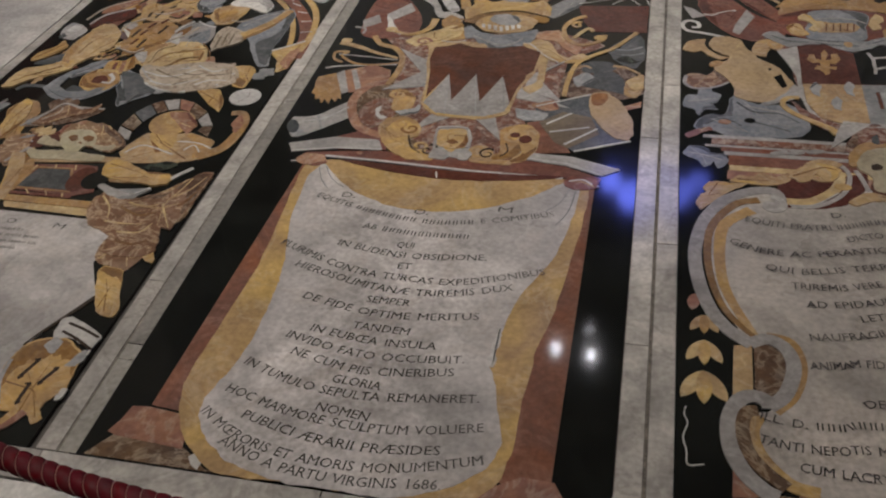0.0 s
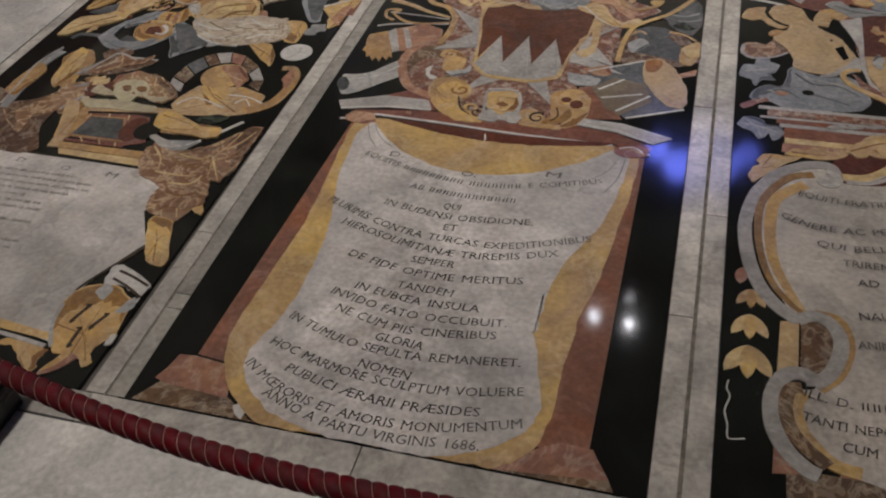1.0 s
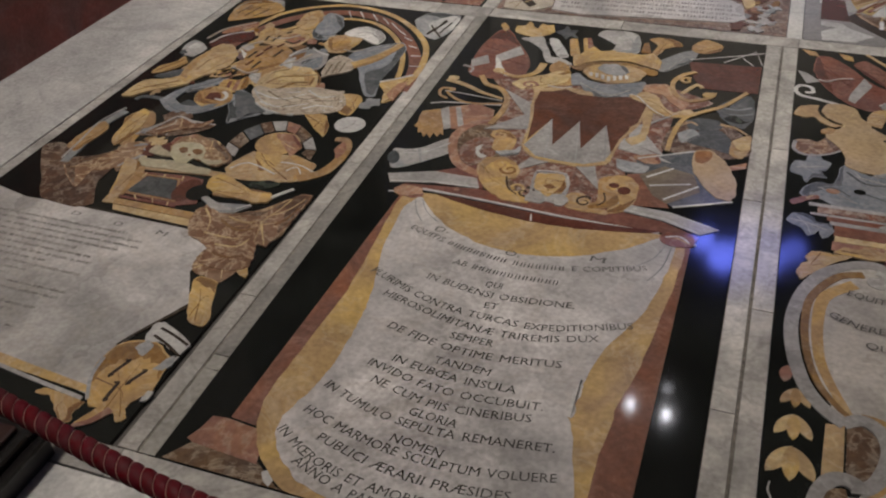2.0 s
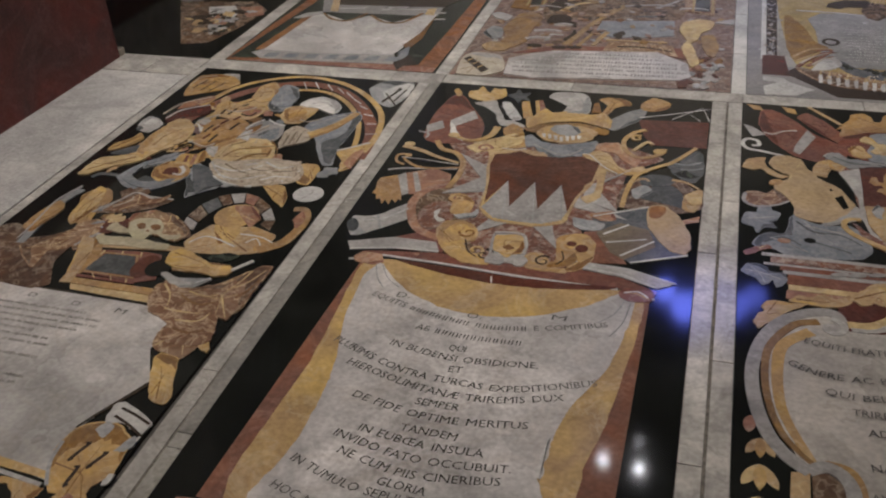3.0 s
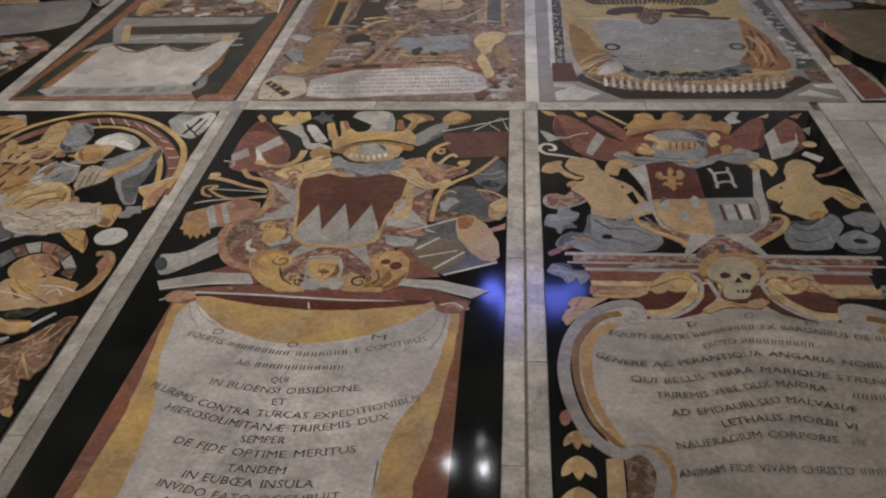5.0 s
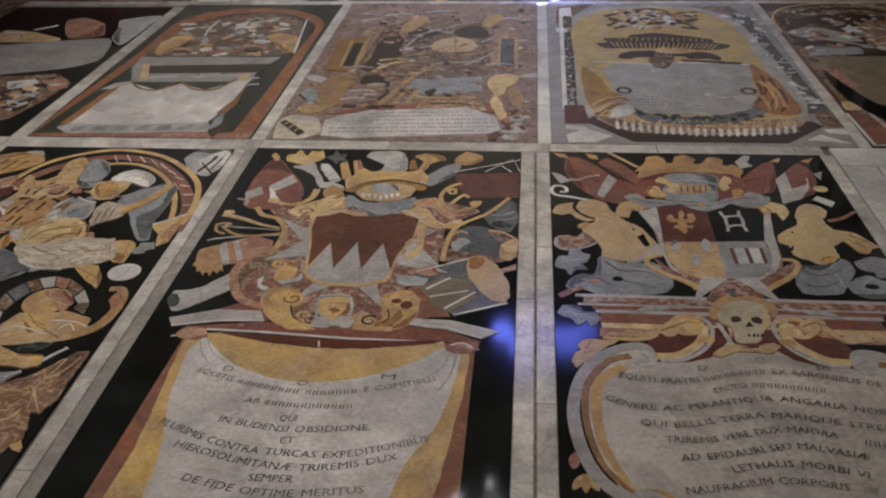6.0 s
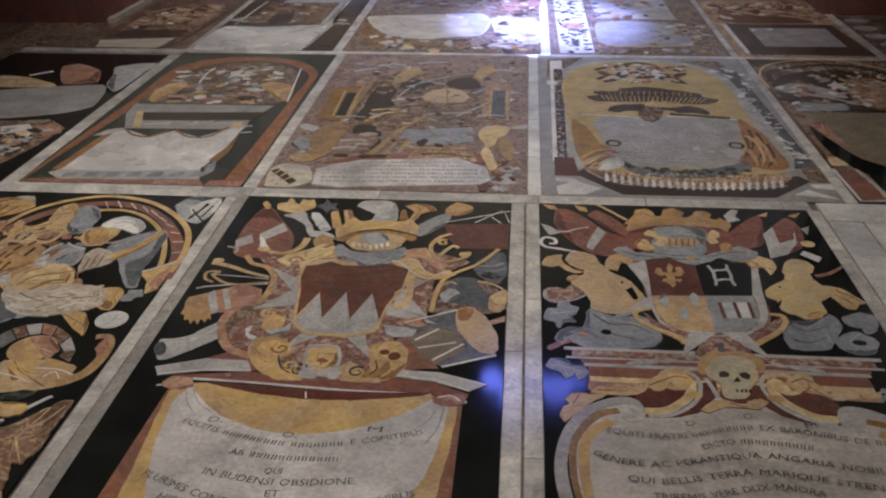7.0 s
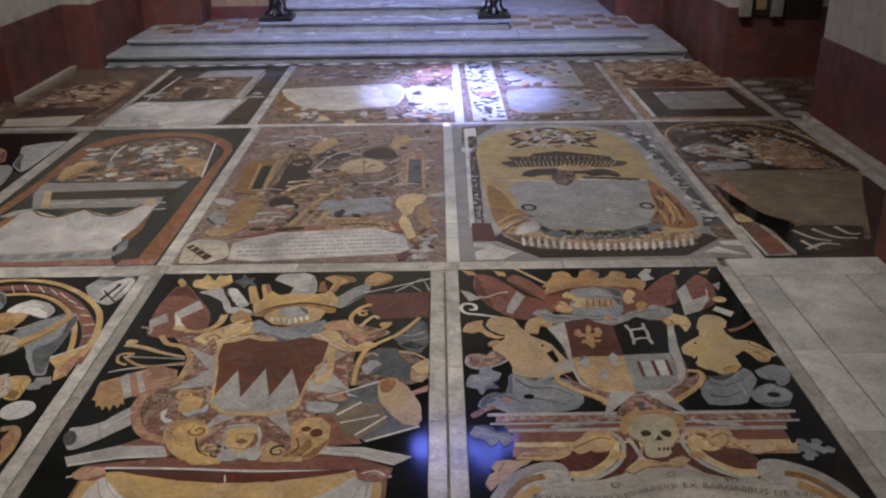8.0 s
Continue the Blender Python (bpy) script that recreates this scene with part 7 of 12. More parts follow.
inscription(SLAB_B, "IN TUMULO SEPULTA REMANERET.", [(29.0, 32.5), (43.0, 27.6), (57.8, 25.8), (71.1, 26.9), (86.2, 29.1)], 2.45, 6)
inscription(SLAB_B, "NOMEN", [(50.2, 21.3), (62.9, 20.0)], 2.45, 6)
inscription(SLAB_B, "HOC MARMORE SCULPTUM VOLUERE", [(27.8, 23.6), (46.5, 18.5), (63.3, 17.1), (76.1, 18.4), (88.5, 21.2)], 2.45, 6)
inscription(SLAB_B, "PUBLICI ÆRARII PRÆSIDES", [(34.4, 16.6), (51.5, 12.6), (66.3, 11.9), (80.5, 13.6)], 2.45, 6)
inscription(SLAB_B, "IN MŒRORIS ET AMORIS MONUMENTUM", [(24.9, 16.6), (36.0, 10.4), (49.6, 7.2), (64.1, 6.7), (76.2, 8.5), (89.8, 12.7)], 2.45, 6)
inscription(SLAB_B, "ANNO A PARTU VIRGINIS 1686.", [(32.4, 9.0), (46.7, 4.2), (62.8, 3.0), (72.6, 3.9), (82.4, 5.1)], 2.45, 6)

# slab with the quartered shield and the cartouche
band(SLAB_C, "mantling_edge", SILVER, 7, [(28.7, 215.8), (31.2, 218.2), (34.0, 215.8), (40.2, 211.9)], 0.7)
band(SLAB_C, "mantling_edge", SILVER, 7, [(63.3, 210.0), (66.5, 212.8), (73.0, 212.8), (75.8, 215.7)], 0.8)
inlay(SLAB_C, "banner", RED, 1, [(6.0, 241.0), (7.0, 252.2), (10.9, 254.3), (17.6, 248.4), (26.6, 234.1), (38.3, 223.6), (34.9, 214.7), (25.9, 211.0), (18.1, 214.8), (12.1, 223.0), (8.2, 231.1)])
inlay(SLAB_C, "banner_stripe", SILVER, 2, [(19.2, 223.3), (24.0, 237.4), (26.7, 231.3), (20.5, 215.9), (18.3, 217.9)], False)
band(SLAB_C, "banner_fold", PINK, 3, [(8.4, 231.6), (15.0, 233.6), (20.1, 236.7)], 0.8)
inlay(SLAB_C, "banner", RED, 1, [(20.5, 248.5), (24.3, 253.5), (29.8, 247.9), (37.1, 234.5), (37.7, 225.4), (30.6, 232.0), (24.6, 240.9)])
inlay(SLAB_C, "banner_tip", GOLD, 2, [(15.0, 258.2), (20.0, 255.9), (20.7, 251.5), (17.2, 252.6)], False)
inlay(SLAB_C, "banner_tip", GOLD, 2, [(1.4, 258.3), (6.6, 257.2), (8.1, 252.9), (4.5, 253.4)], False)
band(SLAB_C, "lance", PALEGOLD, 2, [(25.3, 259.2), (36.6, 244.3)], 1.6)
inlay(SLAB_C, "lance_tip", SILVER, 2, [(0.4, 238.7), (4.1, 236.6), (8.8, 230.5), (3.9, 228.1)], False)
inlay(SLAB_C, "banner", RED, 1, [(74.7, 232.5), (88.5, 250.3), (92.4, 249.6), (90.2, 234.5), (87.3, 224.9), (80.5, 220.6), (72.8, 222.4)])
inlay(SLAB_C, "banner", RED, 1, [(95.0, 240.9), (102.7, 251.2), (106.1, 243.1), (105.3, 232.4), (102.1, 222.9), (94.5, 217.4), (94.3, 223.9)])
inlay(SLAB_C, "banner_stripe", SILVER, 2, [(89.8, 234.5), (95.2, 241.8), (94.4, 226.5), (101.2, 230.9), (101.9, 228.2), (95.6, 217.4), (87.9, 213.3), (89.1, 223.6)], False)
inlay(SLAB_C, "pennant", SILVER, 1, [(77.1, 251.3), (81.9, 258.3), (84.4, 257.1), (82.1, 250.9), (83.6, 247.4), (78.3, 244.9)], False)
inlay(SLAB_C, "banner_tip", GOLD, 2, [(90.9, 251.9), (96.6, 256.4), (94.9, 251.5)], False)
inlay(SLAB_C, "banner_tip", GOLD, 2, [(103.8, 253.0), (110.3, 256.9), (106.9, 251.0)], False)
oval(SLAB_C, "knob", PALEGOLD, 2, 105.4, 227.0, 2.8, 2.6, 0)
inlay(SLAB_C, "pike", WHITE, 2, [(99.9, 217.6), (102.3, 220.8), (107.9, 215.5), (105.4, 211.6)], False)
inlay(SLAB_C, "pike", GREY, 2, [(106.1, 240.8), (110.3, 243.3), (107.6, 235.2)], False)
band(SLAB_C, "crozier", WHITE, 2, [(14.9, 213.6), (7.7, 216.1), (2.2, 217.7), (0.4, 221.9), (2.0, 225.8), (5.6, 224.9), (6.3, 221.1), (3.7, 220.4)], 1.5)
inlay(SLAB_C, "lily", GOLD, 7, [(47.4, 203.4), (48.9, 206.4), (49.7, 203.0), (48.5, 198.6), (50.4, 199.2), (50.6, 203.0), (52.7, 203.6), (53.4, 199.3), (51.4, 196.0), (49.5, 196.3), (49.3, 194.0), (51.8, 194.1), (51.0, 191.8), (49.1, 192.6), (49.0, 189.4), (47.4, 187.6), (46.8, 189.8), (45.5, 191.5), (44.1, 191.9), (45.3, 194.3), (46.6, 194.3), (46.2, 196.7), (44.0, 196.1), (42.3, 198.4), (43.4, 202.2), (45.0, 202.3), (45.4, 199.0), (47.1, 198.6)], False)
curl(SLAB_C, "volute", GOLD, 6, 32.9, 208.3, 3.6, 0, 1.1, 1.8)
curl(SLAB_C, "volute", GOLD, 6, 79.2, 206.7, 3.8, 180, -1.1, 2.0)
inlay(SLAB_C, "acanthus", PALEGOLD, 5, [(24.3, 204.2), (26.5, 211.0), (31.3, 213.3), (36.2, 210.5), (33.9, 204.7), (30.6, 205.7), (28.9, 199.6), (25.1, 200.6)])
inlay(SLAB_C, "acanthus", PALEGOLD, 5, [(76.1, 210.3), (81.5, 215.0), (87.6, 212.0), (88.6, 206.0), (84.8, 199.8), (83.8, 205.3), (79.6, 206.0)])
band(SLAB_C, "strap", GOLD, 6, [(37.5, 171.9), (33.8, 171.3), (32.1, 167.5), (34.4, 162.5), (40.0, 157.8), (45.3, 153.6), (46.7, 150.5)], (1.6, 2.4))
band(SLAB_C, "strap", GOLD, 6, [(78.2, 171.3), (81.8, 170.5), (82.2, 166.5), (78.5, 160.2), (72.4, 154.6), (69.1, 151.7)], (1.6, 2.4))
inlay(SLAB_C, "strap_ground", BRECCIA, 5, [(34.7, 170.1), (37.3, 166.2), (42.3, 160.2), (51.4, 155.4), (59.2, 155.8), (67.2, 156.9), (75.6, 164.2), (81.2, 169.4), (81.3, 165.5), (77.2, 158.6), (68.1, 152.2), (50.4, 149.8), (45.1, 152.3), (38.2, 158.8)])
inlay(SLAB_C, "star_ray", SILVER, 6, [(49.5, 158.7), (57.6, 157.9), (50.4, 149.8), (44.1, 142.4), (47.0, 152.4)], False)
inlay(SLAB_C, "star_ray", SILVER, 6, [(59.6, 158.1), (67.1, 158.8), (71.9, 143.9), (64.1, 151.5)], False)
inlay(SLAB_C, "niche", BRECCIA, 6, [(48.5, 144.7), (52.2, 151.7), (57.8, 156.1), (63.5, 153.2), (67.2, 145.8), (62.5, 143.4), (53.2, 143.8)])
inlay(SLAB_C, "niche_eye", DARKGREY, 7, [(56.4, 150.1), (58.4, 151.7), (58.4, 146.7), (56.2, 145.7)], False)
oval(SLAB_C, "moon_boss", GOLD, 7, 45.0, 122.5, 2.4, 1.6, 0.0, mirror=56.7)
band(SLAB_C, "ladder", SILVER, 8, [(64.1, 201.2), (66.8, 201.8), (69.7, 201.9), (69.7, 195.4), (66.8, 194.8), (64.0, 194.2), (64.1, 200.3)], 1.25)
band(SLAB_C, "ladder_knob", SILVER, 8, [(62.9, 205.2), (64.1, 200.3)], 1.2, False)
band(SLAB_C, "ladder_knob", SILVER, 8, [(70.0, 206.4), (69.4, 201.5)], 1.2, False)
band(SLAB_C, "ladder_knob", SILVER, 8, [(63.3, 190.0), (64.1, 194.7)], 1.2, False)
band(SLAB_C, "ladder_knob", SILVER, 8, [(70.1, 190.3), (69.5, 195.3)], 1.2, False)
inlay(SLAB_C, "drop", GREY, 7, [(43.4, 182.8), (45.1, 179.6), (44.0, 175.5), (44.2, 173.2), (42.1, 174.7), (41.4, 178.6)])
inlay(SLAB_C, "drop", GREY, 7, [(54.1, 184.3), (55.8, 181.1), (54.6, 177.1), (54.8, 174.7), (52.6, 176.2), (52.1, 180.1)])
inlay(SLAB_C, "drop", GREY, 7, [(49.1, 173.9), (50.7, 170.9), (49.6, 167.2), (49.8, 164.9), (47.7, 166.3), (47.2, 170.1)])
for turn in (0, 60, 120, 170, 230):
    leaf(SLAB_C, "leaf", SLATE, 3, 104.5, 124.5, 6.5, turn, 2, slim=0.4)
band(SLAB_C, "banner_fold", WHITE, 4, [(8.1, 232.2), (11.2, 231.3), (15.5, 234.6), (20.1, 235.9)], 0.5)
band(SLAB_C, "banner_fold", WHITE, 4, [(98.5, 224.8), (101.3, 230.0), (102.4, 236.2)], 0.5)
inlay(SLAB_C, "crown", GOLD, 4, [(35.1, 234.0), (36.6, 240.5), (34.5, 239.8), (37.0, 244.4), (39.8, 249.6), (40.8, 254.2), (43.3, 255.5), (45.3, 256.2), (47.0, 254.5), (48.2, 252.9), (48.3, 249.5), (50.5, 249.0), (51.8, 251.4), (52.7, 254.9), (55.1, 256.7), (57.5, 257.4), (59.4, 255.2), (61.1, 252.4), (59.6, 249.0), (62.1, 248.6), (64.4, 251.5), (65.8, 254.4), (68.4, 255.7), (70.6, 254.7), (72.4, 252.0), (71.2, 248.5), (73.0, 246.9), (75.3, 248.2), (77.3, 246.6), (78.9, 242.9), (77.3, 238.5), (76.3, 235.3), (73.5, 238.3), (65.8, 240.0), (54.5, 240.4), (45.2, 238.8), (39.1, 235.3)], label="yellow marble crown with clover points")
inlay(SLAB_C, "helmet_side", RED, 3, [(39.1, 235.8), (46.4, 239.4), (54.6, 241.0), (65.8, 240.0), (76.3, 235.3), (75.2, 218.2), (59.6, 214.8), (42.5, 215.3), (34.0, 221.6), (35.4, 231.9)])
inlay(SLAB_C, "helmet", SLATE, 5, [(46.1, 236.7), (54.4, 239.3), (63.4, 238.8), (67.7, 234.8), (65.2, 224.9), (64.6, 216.6), (59.4, 213.4), (44.5, 214.4), (44.1, 223.7), (46.5, 230.4)])
inlay(SLAB_C, "helmet_visor", PALEGOLD, 6, [(47.5, 224.4), (50.7, 228.6), (56.1, 227.9), (60.6, 228.2), (63.0, 225.3), (60.6, 221.2), (54.0, 220.3), (48.5, 220.0)])
band(SLAB_C, "visor_slit", BROWN, 7, [(51.8, 227.2), (51.0, 221.1)], 0.45, False)
band(SLAB_C, "visor_slit", BROWN, 7, [(54.3, 227.3), (53.4, 221.3)], 0.45, False)
band(SLAB_C, "visor_slit", BROWN, 7, [(56.7, 227.5), (55.9, 221.4)], 0.45, False)
band(SLAB_C, "visor_slit", BROWN, 7, [(59.2, 227.6), (58.3, 221.6)], 0.45, False)
band(SLAB_C, "visor_slit", BROWN, 7, [(61.4, 227.7), (60.5, 221.7)], 0.45, False)
band(SLAB_C, "visor_ridge", SILVER, 7, [(46.8, 229.4), (53.4, 231.9), (61.1, 231.3), (65.7, 228.5)], 0.6)
inlay(SLAB_C, "helmet_scroll", PALEGOLD, 8, [(41.9, 230.2), (43.8, 234.5), (46.4, 233.6), (48.1, 229.5), (50.7, 228.6), (50.5, 223.6), (47.0, 220.4), (45.0, 222.3), (47.2, 225.4), (45.1, 228.8)])
inlay(SLAB_C, "helmet_scroll", GOLD, 8, [(37.4, 222.8), (39.7, 226.0), (42.6, 225.6), (43.3, 222.2), (44.9, 217.8), (41.5, 216.2), (38.5, 218.4)])
inlay(SLAB_C, "helmet_scroll", PALEGOLD, 8, [(67.2, 231.6), (69.7, 236.0), (72.1, 234.5), (71.9, 230.9), (70.2, 228.8), (70.4, 224.7), (67.5, 223.6), (66.3, 226.5)])
inlay(SLAB_C, "helmet_scroll", GOLD, 8, [(70.5, 222.8), (73.3, 225.4), (75.1, 223.0), (74.5, 219.1), (70.7, 216.9)])
inlay(SLAB_C, "mantling", GREY, 7, [(29.0, 214.9), (31.1, 219.0), (34.1, 218.7), (37.0, 214.9), (40.3, 215.1), (45.5, 213.5), (53.9, 212.6), (64.3, 214.6), (73.4, 220.0), (77.7, 222.2), (81.9, 219.5), (84.1, 217.7), (82.0, 211.9), (73.5, 209.6), (68.7, 212.1), (63.8, 208.1), (58.2, 205.9), (53.2, 207.4), (49.4, 210.9), (42.9, 209.6), (37.3, 207.4), (33.0, 210.9)])
band(SLAB_C, "mantling_fold", DARKGREY, 8, [(31.7, 215.6), (37.8, 211.6), (44.2, 211.6)], 0.5)
band(SLAB_C, "mantling_fold", DARKGREY, 8, [(46.3, 211.7), (53.5, 209.8), (61.0, 210.2)], 0.5)
band(SLAB_C, "mantling_fold", DARKGREY, 8, [(65.7, 212.8), (72.8, 216.6), (79.3, 217.5)], 0.5)
oval(SLAB_C, "mantling_boss", GOLD, 9, 57.3, 210.9, 1.5, 2.0, 0)
inlay(SLAB_C, "supporter", TAN, 5, [(9.5, 206.2), (11.4, 212.5), (16.3, 213.7), (20.9, 211.1), (22.3, 205.6), (24.2, 202.0), (26.0, 198.1), (29.8, 194.8), (33.2, 190.7), (35.0, 185.4), (36.5, 180.6), (34.0, 175.7), (30.0, 170.4), (26.5, 167.5), (21.7, 168.0), (17.6, 170.7), (17.4, 176.2), (16.0, 180.1), (14.8, 183.3), (11.3, 188.1), (11.9, 192.4), (15.4, 195.3), (16.5, 198.0), (12.5, 201.3)], label="plain tan marble torso shape beside the shield")
inlay(SLAB_C, "shadow_notch", BLACK, 6, [(30.4, 184.7), (33.0, 186.9), (34.4, 178.9), (32.7, 177.6)], False)
oval(SLAB_C, "shadow_notch", BLACK, 6, 29.6, 190.1, 0.5, 0.7, 0)
inlay(SLAB_C, "supporter_arm", PALEGOLD, 4, [(0.4, 202.4), (2.0, 208.1), (5.3, 210.2), (8.6, 210.8), (8.0, 206.6), (9.4, 203.0), (13.4, 198.7), (17.0, 198.0), (13.3, 196.0), (9.6, 198.4), (7.2, 201.9), (4.0, 200.8)])
inlay(SLAB_C, "supporter_arm", GOLD, 6, [(9.4, 192.3), (11.6, 194.6), (14.3, 194.3), (13.1, 190.8), (10.0, 190.6)])
band(SLAB_C, "supporter_line", PALEGOLD, 6, [(20.8, 209.2), (17.7, 200.7), (16.7, 196.2)], 0.4)
inlay(SLAB_C, "gourd", DRAPERY, 2, [(0.9, 179.2), (2.2, 184.2), (5.7, 185.2), (8.7, 183.8), (11.3, 188.1), (14.8, 183.3), (16.2, 180.1), (12.4, 176.7), (7.4, 174.8), (3.5, 174.9)])
band(SLAB_C, "gourd_rim", SILVER, 3, [(1.8, 183.3), (1.3, 178.4), (3.5, 175.3), (7.4, 174.8), (12.5, 177.1), (15.8, 180.1)], (1.4, 0.8))
inlay(SLAB_C, "strap_cloth", SILVER, 4, [(36.5, 180.6), (39.3, 173.7), (33.8, 169.5), (27.7, 166.1), (25.1, 167.0), (30.7, 171.6)])
inlay(SLAB_C, "supporter", TAN, 5, [(90.7, 206.1), (93.1, 211.2), (97.4, 213.3), (101.1, 211.2), (102.4, 206.8), (99.7, 201.3), (99.7, 197.0), (102.0, 192.0), (104.8, 186.9), (101.4, 184.3), (98.2, 181.3), (97.7, 176.6), (97.8, 173.6), (93.9, 169.6), (89.6, 168.6), (86.9, 171.4), (83.8, 172.7), (82.5, 176.4), (82.6, 181.1), (79.8, 183.3), (80.5, 188.2), (83.7, 191.7), (86.7, 194.5), (89.4, 197.2), (89.6, 201.5)], label="plain tan marble torso shape beside the shield")
inlay(SLAB_C, "shadow_notch", BLACK, 6, [(81.6, 177.5), (84.5, 181.6), (83.0, 177.2)], False)
oval(SLAB_C, "shadow_notch", BLACK, 6, 86.0, 190.6, 0.5, 0.6, 0)
inlay(SLAB_C, "shadow_notch", CHARCOAL, 4, [(89.4, 204.2), (91.5, 206.1), (90.4, 199.8), (89.0, 200.6)])
inlay(SLAB_C, "supporter_foot", GOLD, 6, [(90.7, 171.6), (94.8, 174.1), (97.6, 173.6), (93.9, 169.6), (90.8, 168.3)])
inlay(SLAB_C, "supporter_hand", PALEGOLD, 4, [(101.8, 192.9), (107.6, 191.1), (111.5, 184.5), (113.0, 181.4), (110.4, 179.7), (108.3, 176.5), (105.4, 177.1), (103.9, 181.6), (102.1, 185.5)])
band(SLAB_C, "finger_line", UMBER, 5, [(105.4, 189.0), (109.1, 186.3), (111.6, 181.7)], 0.5)
band(SLAB_C, "finger_line", UMBER, 5, [(104.3, 186.4), (107.1, 182.6), (108.9, 178.5)], 0.5)
band(SLAB_C, "supporter_staff", PINK, 4, [(101.2, 200.1), (106.9, 202.6), (113.1, 208.3)], (2.2, 1.2))
inlay(SLAB_C, "vine_leaf", SLATE, 3, [(0.7, 164.7), (2.0, 169.8), (5.3, 170.7), (6.5, 175.5), (9.4, 175.7), (10.7, 172.6), (13.2, 171.2), (12.0, 167.0), (10.0, 165.3), (11.8, 161.7), (7.9, 161.1), (5.9, 157.7), (4.1, 161.2), (1.3, 162.5)])
band(SLAB_C, "leaf_rib", SILVER, 4, [(2.3, 166.0), (6.6, 167.0), (11.3, 168.8)], 0.4)
inlay(SLAB_C, "vine_leaf", SLATE, 3, [(0.9, 134.9), (2.7, 138.8), (5.4, 139.7), (8.1, 138.5), (9.2, 136.1), (13.3, 135.7), (14.3, 132.7), (12.9, 129.5), (11.1, 128.2), (10.1, 131.5), (8.6, 129.2), (6.8, 128.2), (5.2, 132.1), (2.6, 133.1)])
band(SLAB_C, "leaf_rib", SILVER, 4, [(2.1, 135.6), (6.7, 134.7), (12.2, 132.5)], 0.4)
inlay(SLAB_C, "drapery", SLATE, 2, [(15.6, 169.5), (18.1, 171.5), (21.7, 168.0), (27.3, 166.1), (33.2, 167.9), (36.7, 165.2), (39.3, 158.1), (39.4, 152.9), (35.7, 148.2), (27.4, 146.3), (20.2, 146.5), (14.7, 145.5), (10.3, 149.3), (7.5, 148.4), (3.9, 150.6), (5.9, 155.9), (9.8, 159.1), (12.6, 158.2), (14.6, 160.8)], label="grey-blue marble drapery")
band(SLAB_C, "drapery_fold", DARKGREY, 3, [(17.8, 167.0), (23.1, 161.4), (30.6, 161.1), (36.6, 156.2)], (0.8, 0.3))
band(SLAB_C, "drapery_fold", DARKGREY, 3, [(7.7, 152.5), (13.4, 156.4), (18.8, 152.6)], (0.8, 0.3))
band(SLAB_C, "drapery_fold", DARKGREY, 3, [(22.7, 155.3), (28.0, 153.2), (33.3, 150.8)], (0.8, 0.3))
band(SLAB_C, "drapery_fold", SILVER, 3, [(20.5, 164.9), (27.1, 163.1), (34.4, 161.4)], (0.5, 0.25))
band(SLAB_C, "drapery_fold", SILVER, 3, [(9.6, 155.5), (15.1, 153.0), (20.4, 149.2)], (0.5, 0.25))
oval(SLAB_C, "drapery_gap", BLACK, 4, 21.4, 155.9, 1.7, 1.4, 0)
oval(SLAB_C, "drapery_rose", PINK, 4, 13.7, 154.3, 2.0, 1.4, 0)
inlay(SLAB_C, "ribbon_end", PINK, 2, [(1.6, 146.0), (4.8, 148.9), (9.1, 150.9), (9.7, 149.2), (6.5, 147.0), (2.8, 143.7)])
inlay(SLAB_C, "drapery", SLATE, 2, [(81.8, 167.3), (87.9, 167.7), (93.9, 169.6), (98.2, 172.8), (100.3, 169.3), (100.0, 163.8), (95.8, 156.6), (92.3, 150.6), (84.9, 149.1), (79.9, 150.5), (79.1, 154.5), (79.3, 158.9)], label="grey-blue marble drapery")
band(SLAB_C, "drapery_fold", DARKGREY, 3, [(83.4, 164.5), (88.0, 161.3), (96.4, 165.4)], (0.8, 0.3))
band(SLAB_C, "drapery_fold", DARKGREY, 3, [(82.1, 155.7), (87.1, 154.3), (93.5, 158.1)], (0.8, 0.3))
inlay(SLAB_C, "drapery", SLATE, 2, [(102.2, 171.2), (108.4, 174.6), (113.1, 173.0), (113.1, 168.3), (110.6, 162.7), (106.9, 160.7), (106.1, 164.2), (103.7, 165.1), (101.7, 167.5)])
inlay(SLAB_C, "drapery", SLATE, 2, [(95.3, 156.2), (99.5, 160.3), (103.7, 162.3), (107.4, 159.7), (109.4, 155.8), (106.4, 149.9), (102.0, 148.0), (97.3, 149.6), (95.5, 152.2)])
oval(SLAB_C, "drapery_gap", BLACK, 3, 102.9, 155.3, 2.2, 1.5, 0)
inlay(SLAB_C, "skull", BONE, 10, [(50.4, 135.1), (52.4, 139.9), (55.4, 143.0), (60.0, 144.2), (63.4, 143.5), (65.8, 140.8), (66.2, 136.2), (65.5, 131.3), (62.7, 127.6), (61.3, 124.0), (59.5, 121.6), (55.5, 120.8), (53.6, 121.8), (53.6, 125.2), (53.0, 129.2), (50.8, 131.5)], label="pale inlaid skull")
inlay(SLAB_C, "skull_socket", CHARCOAL, 11, [(53.8, 133.8), (55.7, 135.2), (57.2, 134.0), (56.5, 132.2), (54.2, 131.7)])
inlay(SLAB_C, "skull_socket", CHARCOAL, 11, [(60.3, 134.2), (62.6, 135.3), (63.6, 133.6), (62.5, 131.7), (60.6, 132.1)])
inlay(SLAB_C, "skull_notch", CHARCOAL, 11, [(57.7, 129.6), (59.3, 132.7), (60.1, 129.7)], False)
inlay(SLAB_C, "skull_notch", CHARCOAL, 11, [(57.7, 125.8), (58.3, 125.8), (58.0, 124.4), (57.4, 124.3)], False)
